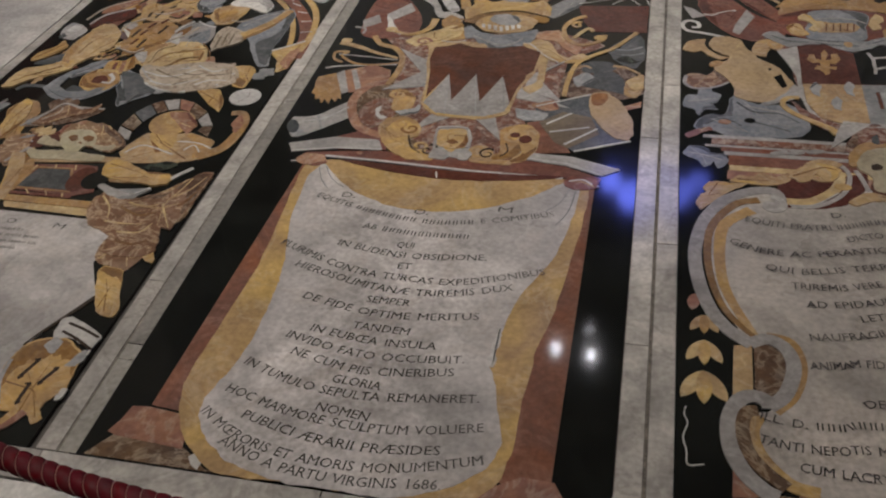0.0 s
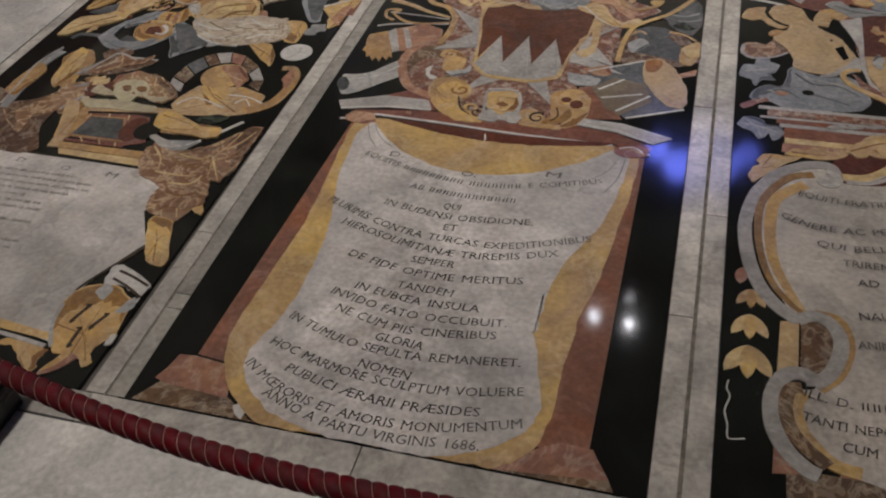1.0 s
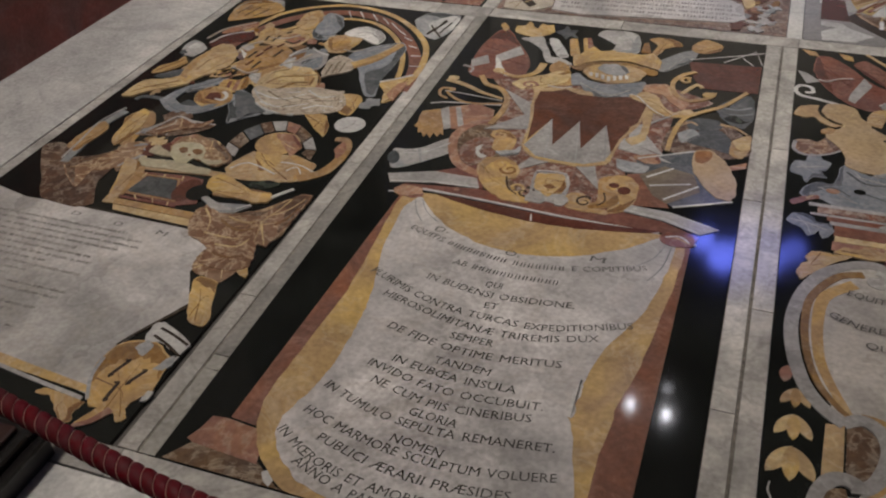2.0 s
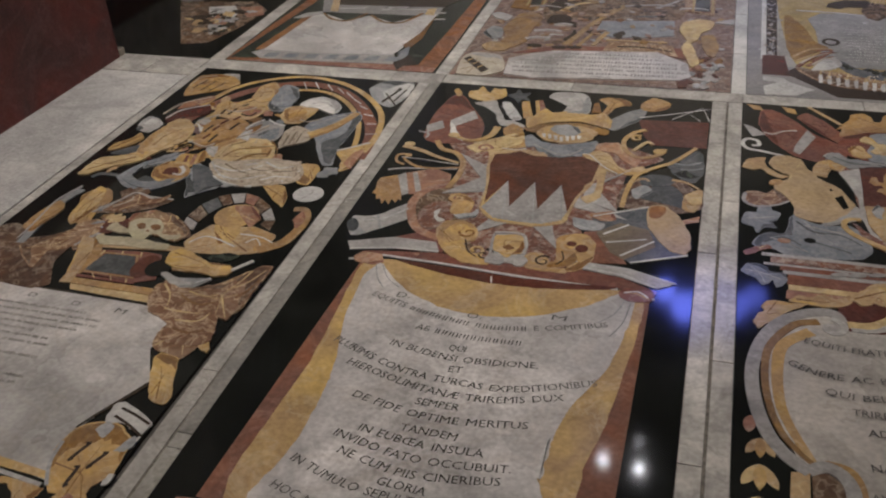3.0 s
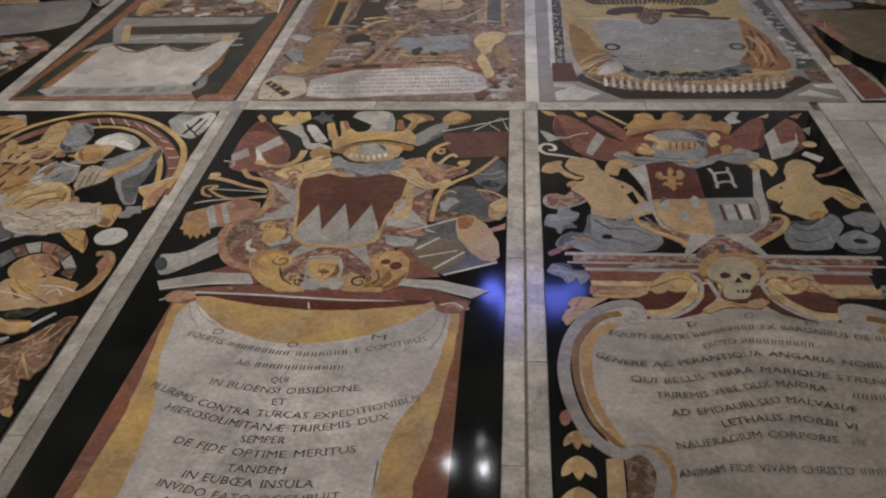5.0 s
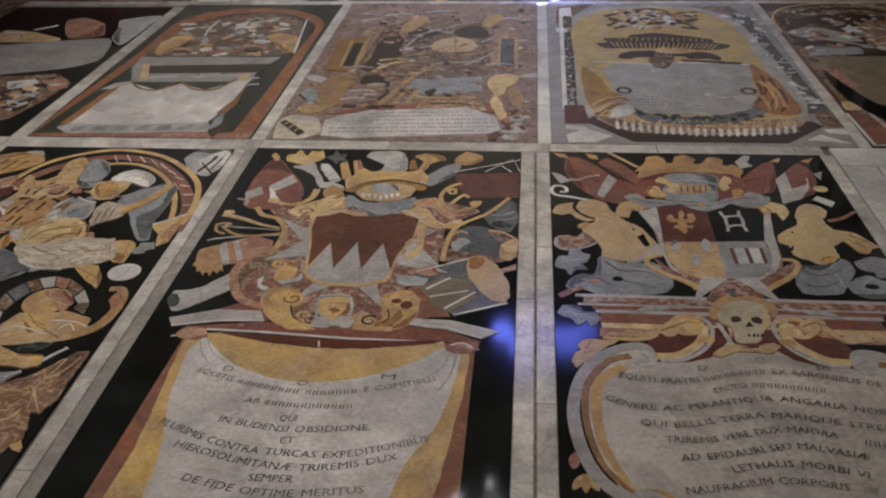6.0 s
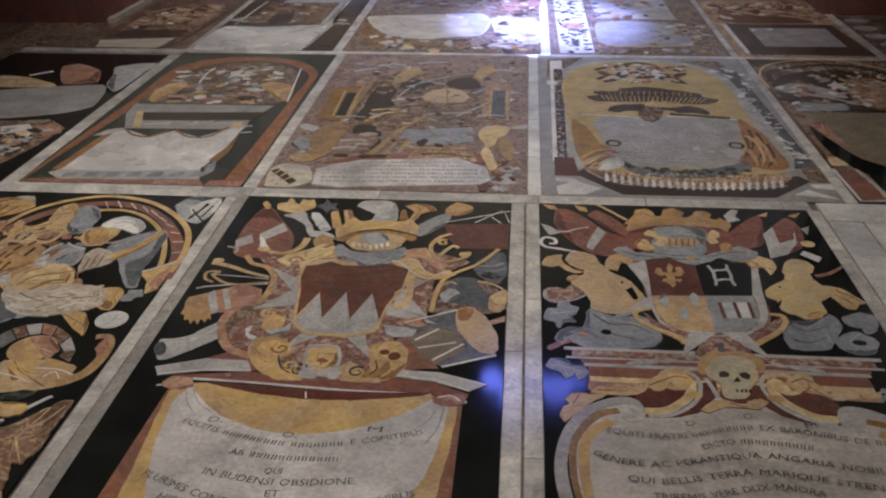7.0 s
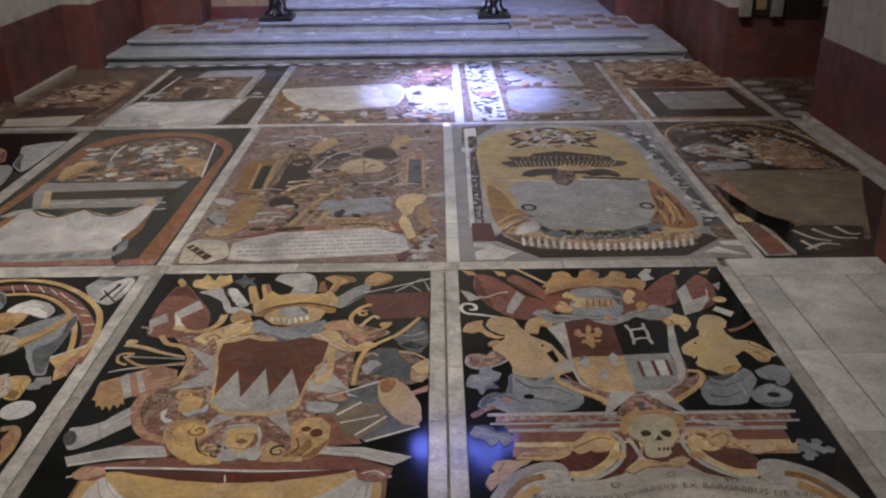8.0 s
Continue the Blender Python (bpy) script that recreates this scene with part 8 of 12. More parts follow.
inlay(SLAB_C, "skull_notch", CHARCOAL, 11, [(59.2, 125.9), (59.8, 125.9), (59.5, 124.5), (58.9, 124.4)], False)
inlay(SLAB_C, "skull_notch", CHARCOAL, 11, [(60.3, 126.0), (61.0, 126.0), (60.7, 124.5), (60.0, 124.5)], False)
inlay(SLAB_C, "skull_notch", CHARCOAL, 11, [(61.5, 126.0), (62.2, 126.1), (61.9, 124.6), (61.2, 124.6)], False)
inlay(SLAB_C, "skull_shade", TAN, 11, [(64.5, 139.8), (65.8, 136.1), (65.1, 131.3), (62.8, 128.2), (63.5, 132.9), (64.6, 136.7)])
inlay(SLAB_C, "crest_leaf", GOLD, 8, [(48.5, 138.1), (51.1, 143.7), (55.3, 147.2), (57.6, 145.7), (59.6, 146.8), (63.1, 146.7), (65.6, 145.9), (68.6, 143.2), (69.4, 138.5), (66.9, 135.0), (66.1, 139.9), (63.2, 142.9), (57.1, 142.4), (52.6, 139.0), (49.9, 133.2), (48.3, 133.7)])
inlay(SLAB_C, "jaw_shade", BROWN, 8, [(52.4, 122.6), (54.6, 127.0), (63.6, 128.2), (63.6, 124.2), (60.3, 120.0), (54.4, 119.1)])
inlay(SLAB_C, "acanthus", PALEGOLD, 9, [(30.5, 125.4), (32.6, 129.1), (36.4, 132.3), (40.0, 133.8), (43.7, 132.8), (45.6, 130.8), (43.6, 125.7), (41.3, 124.4), (39.8, 126.0), (38.5, 128.3), (36.3, 124.3), (33.6, 123.3), (32.1, 124.9)])
inlay(SLAB_C, "acanthus", PALEGOLD, 9, [(73.5, 131.2), (76.1, 133.8), (79.8, 136.2), (81.9, 134.8), (81.8, 131.2), (83.7, 129.0), (84.7, 124.8), (82.1, 126.0), (80.4, 128.8), (77.6, 126.3), (75.6, 126.1), (74.1, 128.3)])
band(SLAB_C, "acanthus_line", UMBER, 10, [(31.9, 126.1), (36.0, 128.7), (40.6, 131.4), (44.4, 130.5)], (0.7, 0.3))
band(SLAB_C, "acanthus_line", UMBER, 10, [(75.1, 130.7), (78.9, 132.8), (81.5, 131.2)], (0.7, 0.3))
inlay(SLAB_C, "acanthus", PALEGOLD, 6, [(14.2, 121.4), (16.9, 125.0), (20.3, 124.7), (23.9, 126.7), (27.1, 125.1), (30.8, 127.7), (31.2, 124.0), (28.4, 121.8), (23.3, 120.6), (18.3, 121.1)])
inlay(SLAB_C, "acanthus", PALEGOLD, 4, [(4.6, 109.6), (5.5, 113.5), (7.7, 115.9), (6.8, 117.5), (8.2, 120.4), (11.6, 121.2), (15.8, 120.9), (20.1, 121.8), (14.8, 117.2), (9.5, 111.3), (6.1, 107.1)])
inlay(SLAB_C, "acanthus", PALEGOLD, 9, [(45.6, 115.2), (49.5, 119.3), (53.0, 120.4), (56.8, 118.9), (58.2, 117.9), (60.3, 120.0), (63.9, 121.7), (65.9, 119.9), (62.8, 116.6), (58.8, 116.9), (55.6, 116.9), (51.5, 116.4), (47.8, 113.7)])
inlay(SLAB_C, "acanthus", PALEGOLD, 6, [(84.2, 124.7), (87.5, 127.8), (90.6, 127.2), (94.5, 129.1), (97.1, 127.0), (100.2, 127.8), (99.1, 124.3), (94.7, 124.6), (89.4, 123.1), (86.1, 122.9)])
inlay(SLAB_C, "shield_frame", BRECCIA, 4, [(31.6, 209.9), (35.9, 197.4), (37.7, 176.7), (40.9, 158.9), (47.0, 151.7), (58.8, 151.8), (68.7, 156.5), (76.6, 163.4), (78.8, 175.4), (78.3, 187.3), (80.0, 204.5), (83.5, 213.0), (58.2, 205.4)])
inlay(SLAB_C, "frame_edge", SILVER, 5, [(33.2, 203.9), (37.2, 206.5), (39.9, 207.6), (39.4, 181.6), (39.5, 169.1), (42.8, 159.8), (49.6, 156.7), (59.6, 156.6), (67.3, 158.5), (71.6, 163.1), (74.4, 169.5), (75.2, 178.3), (75.3, 187.1), (78.8, 204.4), (81.5, 205.5), (79.7, 193.6), (78.5, 179.3), (77.1, 169.6), (72.8, 160.3), (66.6, 155.0), (59.0, 153.1), (47.8, 153.1), (40.8, 160.0), (38.0, 172.8), (37.4, 188.9)], label="silver grey marble shield rim")
inlay(SLAB_C, "quarter", BROWN, 6, [(40.1, 209.4), (49.4, 210.5), (53.8, 207.5), (58.2, 204.5), (57.9, 182.7), (39.4, 181.6), (39.7, 192.4)], False)
inlay(SLAB_C, "quarter", BLACK, 6, [(58.2, 204.5), (63.2, 208.0), (77.6, 208.9), (78.8, 204.4), (74.8, 183.8), (57.9, 182.7)], False)
inlay(SLAB_C, "quarter", PALEGOLD, 6, [(39.4, 181.2), (57.9, 182.3), (57.7, 159.3), (56.4, 157.1), (49.6, 157.0), (42.9, 160.1), (39.7, 169.1)], False)
inlay(SLAB_C, "quarter", GREY, 6, [(57.9, 182.3), (74.7, 183.4), (74.9, 175.2), (74.0, 168.3), (70.9, 162.3), (65.8, 158.1), (57.3, 157.9)], False)
inlay(SLAB_C, "bar", BROWN, 7, [(61.6, 177.8), (62.8, 177.9), (62.8, 167.6), (61.6, 167.5)], False)
inlay(SLAB_C, "bar", BROWN, 7, [(66.7, 178.1), (67.9, 178.2), (67.9, 167.9), (66.8, 167.8)], False)
inlay(SLAB_C, "bar", BROWN, 7, [(71.8, 178.4), (72.9, 178.5), (72.7, 168.2), (71.5, 168.2)], False)
inlay(SLAB_C, "bar", WHITE, 7, [(68.2, 178.2), (71.6, 178.4), (71.3, 168.1), (68.3, 167.9)], False)
inlay(SLAB_C, "bar", GREY, 7, [(63.2, 177.9), (66.5, 178.1), (66.6, 167.8), (63.2, 167.6)], False)
# entablature and cartouche
inlay(SLAB_C, "cornice", SILVER, 2, [(7.0, 146.4), (106.4, 146.4), (106.5, 144.6), (6.9, 144.6)], False)
inlay(SLAB_C, "cornice_band", BRECCIA, 2, [(9.6, 144.6), (103.8, 144.6), (104.0, 141.2), (9.4, 141.2)], False)
inlay(SLAB_C, "cornice_band", SILVER, 2, [(7.5, 140.9), (105.9, 140.9), (105.9, 139.7), (7.5, 139.7)], False)
inlay(SLAB_C, "cornice_band", RED, 2, [(12.2, 139.8), (101.2, 139.8), (101.3, 137.6), (12.1, 137.6)], False)
inlay(SLAB_C, "cornice_band", SILVER, 2, [(13.0, 137.5), (100.4, 137.5), (100.5, 135.6), (12.9, 135.6)], False)
inlay(SLAB_C, "frieze", RED, 2, [(14.3, 135.5), (99.1, 135.5), (99.4, 130.3), (14.0, 130.3)], False)
inlay(SLAB_C, "cornice", PALEGOLD, 2, [(14.4, 130.2), (99.0, 130.2), (99.1, 127.5), (14.3, 127.5)], False)
inlay(SLAB_C, "cornice_band", PINK, 2, [(13.8, 127.3), (99.6, 127.3), (99.9, 123.0), (13.5, 123.0)], False)
oval(SLAB_C, "bead", SILVER, 5, 29.0, 138.2, 2.8, 1.1, 15, mirror=56.7)
oval(SLAB_C, "bead", SILVER, 5, 33.8, 138.8, 2.8, 1.1, 15, mirror=56.7)
oval(SLAB_C, "bead", SILVER, 5, 39.5, 140.1, 2.8, 1.1, 15, mirror=56.7)
curl(SLAB_C, "volute", PALEGOLD, 7, 40.7, 128.9, 6.5, 40, 1.2, 2.4, mirror=56.7)
inlay(SLAB_C, "volute_ground", BROWN, 4, [(26.7, 111.8), (28.2, 123.0), (35.0, 126.3), (43.4, 126.8), (52.4, 130.3), (51.4, 122.9), (45.0, 114.2), (36.2, 111.0)], mirror=56.7)
band(SLAB_C, "volute_band", SILVER, 5, [(30.2, 111.4), (37.2, 112.4), (44.6, 118.9), (47.5, 127.6), (46.1, 132.9), (42.4, 133.3)], 1.4, mirror=56.7)
band(SLAB_C, "volute_band", PALEGOLD, 6, [(29.3, 113.6), (35.9, 114.5), (42.4, 120.4), (44.8, 126.9), (43.4, 131.0), (40.7, 129.0), (41.0, 126.1)], 3.0, mirror=56.7)
band(SLAB_C, "volute_line", WHITE, 7, [(29.9, 112.0), (36.4, 112.9), (43.6, 119.4)], 0.5, mirror=56.7)
band(SLAB_C, "volute_band", SILVER, 5, [(51.8, 121.5), (50.8, 127.2), (49.6, 131.6)], 1.4, mirror=56.7)
inlay(SLAB_C, "cartouche_face", DIMTABLET, 3, [(56.7, 122.6), (27.9, 118.6), (18.9, 115.2), (11.4, 109.1), (7.3, 96.2), (7.4, 82.4), (9.7, 70.2), (13.7, 61.3), (17.6, 57.0), (18.9, 57.6), (25.3, 56.8), (27.5, 50.0), (25.6, 42.2), (20.2, 36.1), (17.4, 34.5), (15.9, 29.7), (16.7, 23.9), (19.6, 18.8), (25.1, 15.0), (40.0, 11.0), (56.7, 10.0), (73.4, 11.0), (88.3, 15.0), (93.8, 18.8), (96.7, 23.9), (97.5, 29.7), (96.0, 34.5), (93.2, 36.1), (87.8, 42.2), (85.9, 50.0), (88.1, 56.8), (94.5, 57.6), (95.8, 57.0), (99.7, 61.3), (103.7, 70.2), (106.0, 82.4), (106.1, 96.2), (102.0, 109.1), (94.5, 115.2), (85.5, 118.6)], label="pale engraved cartouche face")
band(SLAB_C, "cartouche_frame", SILVER, 5, [(25.0, 109.7), (27.5, 113.8), (25.7, 118.1), (19.7, 117.2), (12.2, 111.8), (6.9, 102.2), (4.4, 89.6), (5.1, 77.5), (7.9, 66.7), (12.0, 59.9), (17.1, 55.6)], 3.5, mirror=56.7)
band(SLAB_C, "cartouche_band", UMBER, 6, [(21.8, 113.3), (15.2, 110.4), (9.0, 100.2), (7.5, 89.2), (8.4, 77.2), (11.1, 67.5), (15.0, 61.3), (17.6, 58.5)], (2.6, 1.2), mirror=56.7)
band(SLAB_C, "cartouche_inner", GOLD, 4, [(19.6, 108.4), (12.3, 101.0), (10.6, 89.9), (11.1, 77.8), (13.4, 69.1), (17.9, 58.6)], (3.6, 2.0), mirror=56.7)
curl(SLAB_C, "volute", SILVER, 6, 25.1, 111.4, 4.0, 90, -1.1, 2.2, mirror=56.7)
band(SLAB_C, "cartouche_frame", SILVER, 5, [(16.6, 55.9), (21.1, 58.0), (24.9, 54.9), (25.9, 48.9), (23.5, 41.0), (19.7, 36.8)], 3.4, mirror=56.7)
band(SLAB_C, "cartouche_inner", GOLD, 4, [(20.5, 58.6), (25.7, 57.3), (27.5, 50.0), (25.2, 41.3), (20.8, 35.8)], 3.0, mirror=56.7)
inlay(SLAB_C, "half_moon", BROWNBRECCIA, 4, [(17.7, 55.4), (21.0, 55.9), (24.1, 52.5), (24.5, 47.8), (22.7, 41.7), (19.8, 38.0), (18.2, 39.8), (17.1, 42.5)], mirror=56.7)
inlay(SLAB_C, "side_post", PALEGOLD, 2, [(13.0, 54.9), (17.4, 55.4), (16.8, 40.8), (12.2, 38.5)], False, mirror=56.7)
inlay(SLAB_C, "side_stripe", BLACK, 3, [(17.1, 55.4), (17.6, 55.4), (17.2, 40.8), (16.7, 40.8)], False, mirror=56.7)
inlay(SLAB_C, "side_post", PINK, 2, [(11.7, 21.0), (13.7, 19.2), (16.3, 12.9), (11.3, 12.0)], False, mirror=56.7)
band(SLAB_C, "cartouche_frame", SILVER, 6, [(20.1, 36.5), (19.5, 38.4), (16.7, 39.5), (13.7, 38.0), (11.6, 33.6), (11.0, 28.9), (11.7, 23.1), (14.2, 17.9), (17.7, 14.4), (20.2, 13.2)], 3.6, mirror=56.7)
band(SLAB_C, "cartouche_band", BROWNBRECCIA, 7, [(17.4, 35.3), (15.0, 34.5), (13.9, 30.1), (14.7, 24.3), (17.5, 19.8), (22.0, 15.8)], 3.0, mirror=56.7)
band(SLAB_C, "cartouche_inner", GOLD, 5, [(17.5, 34.1), (15.9, 29.7), (16.7, 24.6), (19.2, 20.4), (23.1, 16.6), (28.2, 15.5)], 3.0, mirror=56.7)
leaf(SLAB_C, "petal", PALEGOLD, 3, 6.4, 64.2, 6.5, -60, 0, mirror=56.7, slim=0.26)
leaf(SLAB_C, "petal", GOLD, 4, 6.4, 64.2, 6.5, -90, 0, mirror=56.7, slim=0.26)
leaf(SLAB_C, "petal", PALEGOLD, 3, 6.4, 64.2, 6.5, -120, 0, mirror=56.7, slim=0.26)
leaf(SLAB_C, "petal", PALEGOLD, 3, 6.3, 55.6, 8, -60, 0, mirror=56.7, slim=0.26)
leaf(SLAB_C, "petal", GOLD, 4, 6.3, 55.6, 8, -90, 0, mirror=56.7, slim=0.26)
leaf(SLAB_C, "petal", PALEGOLD, 3, 6.3, 55.6, 8, -120, 0, mirror=56.7, slim=0.26)
leaf(SLAB_C, "petal", PALEGOLD, 3, 6.1, 45.7, 10, -60, 0, mirror=56.7, slim=0.26)
leaf(SLAB_C, "petal", GOLD, 4, 6.1, 45.7, 10, -90, 0, mirror=56.7, slim=0.26)
leaf(SLAB_C, "petal", PALEGOLD, 3, 6.1, 45.7, 10, -120, 0, mirror=56.7, slim=0.26)
leaf(SLAB_C, "petal", PINK, 3, 4.2, 71.7, 6, -95, 0, mirror=56.7, slim=0.35)
band(SLAB_C, "stem", WHITE, 2, [(2.2, 34.5), (1.9, 32.1), (2.6, 29.8), (1.7, 25.9), (2.4, 22.3), (2.7, 18.8), (6.0, 19.3)], 0.35, mirror=56.7)
inlay(SLAB_C, "cartouche_foot", BROWNBRECCIA, 1, [(14.0, 3.0), (99.4, 3.0), (99.4, 14.0), (14.0, 14.0)], False)
inlay(SLAB_C, "cartouche_foot", PINK, 2, [(24.0, 14.0), (89.4, 14.0), (84.0, 28.0), (29.4, 28.0)], False)
inscription(SLAB_C, "D.", [(40.0, 107.9), (43.7, 109.1)], 2.35, 11)
inscription(SLAB_C, "O", [(56.8, 112.4), (59.7, 113.1)], 2.35, 11)
inscription(SLAB_C, "M", [(73.1, 109.5), (76.8, 110.1)], 2.35, 11)
inscription(SLAB_C, "EQUITI FRATRI ######### EX BARONIBUS DE ####", [(17.5, 104.0), (27.6, 102.0), (40.3, 102.8), (52.0, 106.6), (64.1, 107.7), (75.4, 106.1), (87.0, 103.8), (99.0, 103.3)], 2.4, 11)
inscription(SLAB_C, "DICTO ##########", [(43.0, 97.9), (52.5, 101.0), (63.2, 100.9), (73.6, 99.8)], 2.35, 11)
inscription(SLAB_C, "GENERE AC PERANTIQUA ANGARIA NOBILITATE", [(13.2, 93.9), (21.0, 90.5), (32.4, 90.3), (44.9, 93.2), (55.9, 95.5), (64.9, 95.2), (75.5, 93.2), (85.4, 91.8), (100.0, 91.5)], 2.35, 11)
inscription(SLAB_C, "QUI BELLIS TERRA MARIQUE STRENUE", [(21.5, 84.1), (31.4, 83.3), (43.6, 86.1), (54.5, 88.7), (64.7, 88.2), (74.4, 86.6), (83.3, 85.3), (92.0, 85.0)], 2.35, 11)
inscription(SLAB_C, "TRIREMIS VERE DUX MAIORA", [(27.4, 77.6), (39.4, 78.2), (51.6, 81.8), (62.0, 83.3), (71.5, 81.5)], 2.35, 11)
inscription(SLAB_C, "#####", [(77.3, 79.5), (81.3, 78.9), (88.0, 78.8)], 2.35, 11)
inscription(SLAB_C, "AD EPIDAURI SEU MALVASIÆ", [(30.4, 71.0), (39.7, 72.1), (50.1, 74.8), (60.4, 77.1), (68.5, 75.8), (77.0, 74.0)], 2.35, 11)
inscription(SLAB_C, "LETHALIS MORBI VI", [(42.2, 67.4), (51.8, 69.9), (62.2, 70.3), (75.0, 67.6)], 2.35, 11)
inscription(SLAB_C, "NAUFRAGIUM CORPORIS", [(29.9, 59.5), (39.2, 61.1), (49.1, 63.8), (58.7, 64.4), (69.0, 63.0)], 2.35, 11)
inscription(SLAB_C, "###", [(72.2, 62.7), (75.6, 62.3)], 2.35, 11)
inscription(SLAB_C, "ANIMAM FIDE VIVAM CHRISTO ######", [(29.3, 50.4), (36.8, 51.4), (44.1, 52.9), (82.0, 52.9)], 2.35, 11)
inscription(SLAB_C, "DEDIT ######", [(39.6, 39.9), (43.9, 41.0), (66.0, 41.0)], 2.35, 11)
inscription(SLAB_C, "ILL. D. ######## ## ###### #### ####", [(17.5, 34.1), (25.6, 32.7), (34.5, 33.0), (42.4, 34.6), (88.0, 34.6)], 2.35, 11)
inscription(SLAB_C, "TANTI NEPOTIS MEMORIÆ ###### #### ###", [(17.1, 27.6), (24.0, 26.4), (32.6, 26.5), (41.4, 27.9), (84.0, 27.9)], 2.35, 11)
inscription(SLAB_C, "CUM LACRYMIS ##### ## #######", [(24.6, 21.3), (32.0, 20.8), (40.3, 20.8), (78.0, 20.8)], 2.35, 11)
SLAB_D = slab("tomb slab with an orange arch and a blank pale tablet", -2.42, 0.085, -1.35, 2.37, GREEN)
SLAB_E = slab("tomb slab crowded with red and yellow inlay and an inscription", -1.285, 0.085, -0.05, 2.40, DUSKY)
SLAB_F = slab("tomb slab with an arched yellow panel over a grey tablet", 0.012, 0.085, 1.325, 2.40, GREYTABLET)
SLAB_G = slab("dark tomb slab with an arched border and brown tablet", 1.38, 0.085, 2.32, 2.40, CHARCOAL)
SLAB_H = slab("dark tomb slab with pale drapery beside the wall", -3.6, 0.085, -2.50, 2.30, BLACK)
SLAB_I = slab("brown tomb slab with a cream tablet", -3.35, 2.46, -2.44, 4.42, BROWNBRECCIA)
SLAB_J = slab("dark tomb slab with a broad pale tablet", -2.39, 2.46, -1.40, 4.42, CHARCOAL)
SLAB_K = slab("tomb slab with pale drapery lit by a spotlight", -1.335, 2.46, 0.035, 4.42, BROWNBRECCIA)
SLAB_L = slab("tomb slab with a scroll border lit by a spotlight", 0.10, 2.46, 1.30, 4.42, BROWNBRECCIA)
SLAB_M = slab("tomb slab with a pale panel in a dark frame", 1.345, 2.46, 2.26, 4.42, DRAPERY)
SLAB_N = slab("brown and cream inlaid slab beside the side door", 2.325, 2.46, 2.98, 3.74, BROWNBRECCIA)
for k in range(14):
    oval(SLAB_N, "oval_panel", (GREYTABLET, GREEN, BROWNBRECCIA)[k % 3], 1 + k % 2, 12 + 20 * (k % 3) + random.uniform(-4, 4), 12 + 24 * (k // 3), 9, 7)
# slab with the orange arch and the blank tablet
inlay(SLAB_D, "arch", ORANGE, 1, [(0.4, 0.4), (1.4, 49.1), (5.9, 119.6), (6.0, 136.8), (5.7, 154.1), (5.6, 169.9), (6.6, 183.0), (8.9, 192.6), (12.0, 199.6), (15.9, 204.8), (20.4, 209.4), (25.6, 213.3), (31.6, 216.1), (38.0, 218.0), (44.6, 219.2), (51.5, 219.7), (58.8, 219.3), (66.0, 218.3), (72.5, 216.5), (78.4, 214.0), (83.8, 210.7), (88.7, 206.8), (93.0, 202.5), (96.6, 198.0), (99.7, 193.3), (102.1, 187.7), (103.9, 180.9), (104.8, 173.7), (104.8, 166.1), (104.6, 156.1), (104.6, 141.8), (106.4, 43.8), (105.9, 0.8)], False, label="broad orange marble arch")
inlay(SLAB_D, "arch_field", GREEN, 2, [(1.5, 3.2), (9.9, 85.8), (14.5, 151.3), (15.3, 160.7), (15.9, 167.1), (16.7, 172.1), (18.0, 177.2), (19.8, 182.9), (22.0, 188.2), (24.7, 193.2), (28.1, 197.4), (32.3, 201.0), (37.1, 204.1), (42.4, 206.5), (47.8, 208.1), (53.5, 208.9), (59.5, 208.9), (65.5, 208.2), (71.1, 206.7), (76.2, 204.3), (81.1, 201.0), (85.6, 197.1), (89.5, 193.0), (92.9, 188.9), (95.8, 184.6), (98.2, 179.5), (99.8, 173.2), (100.4, 166.0), (100.2, 158.1), (99.6, 148.5), (99.1, 136.0), (97.9, 59.5), (96.5, 8.2), (84.4, 7.4), (45.1, 8.9)], False)
inlay(SLAB_D, "spandrel", CHARCOAL, 3, [(67.7, 205.1), (87.7, 192.9), (98.4, 173.1), (97.4, 158.6), (85.8, 169.9)])
inlay(SLAB_D, "trophy_ground", BROWNBRECCIA, 3, [(13.2, 120.0), (11.6, 132.9), (13.7, 153.6), (20.2, 176.0), (32.7, 195.0), (51.9, 207.0), (76.5, 200.2), (89.7, 182.6), (96.7, 125.1), (57.2, 117.4)])
scatter(SLAB_D, "trophy_piece", 90, [(14.5, 120.1), (96.1, 120.9), (77.2, 197.6), (22.4, 191.7)], (GOLD, PALEGOLD, WHITE, SILVER, PINK, GREY, CHARCOAL, SLATE, UMBER, CREAM,), 5, 12, 4, (1, 2, 3))
inlay(SLAB_D, "plain_shape", GOLD, 8, [(15.7, 122.3), (12.7, 142.0), (17.2, 153.8), (26.1, 159.1), (28.2, 142.9), (24.4, 129.3), (21.6, 118.4)], label="plain yellow marble shape")
inlay(SLAB_D, "plain_shape", GOLD, 8, [(73.6, 154.8), (78.8, 162.2), (88.7, 158.1), (96.0, 149.2), (98.5, 127.3), (91.8, 124.8), (82.7, 140.5)], label="plain yellow marble shape")
band(SLAB_D, "sword", WHITE, 9, [(90.8, 190.4), (98.2, 123.1)], 1.0, False)
inlay(SLAB_D, "star", WHITE, 8, [(47.3, 179.8), (51.3, 185.3), (54.6, 186.8), (54.4, 179.0), (59.7, 171.8), (53.2, 172.6), (49.3, 167.6), (49.7, 174.9)], False)
band(SLAB_D, "ribbon", WHITE, 8, [(34.6, 157.2), (32.9, 176.8), (34.3, 189.8)], 1.0)
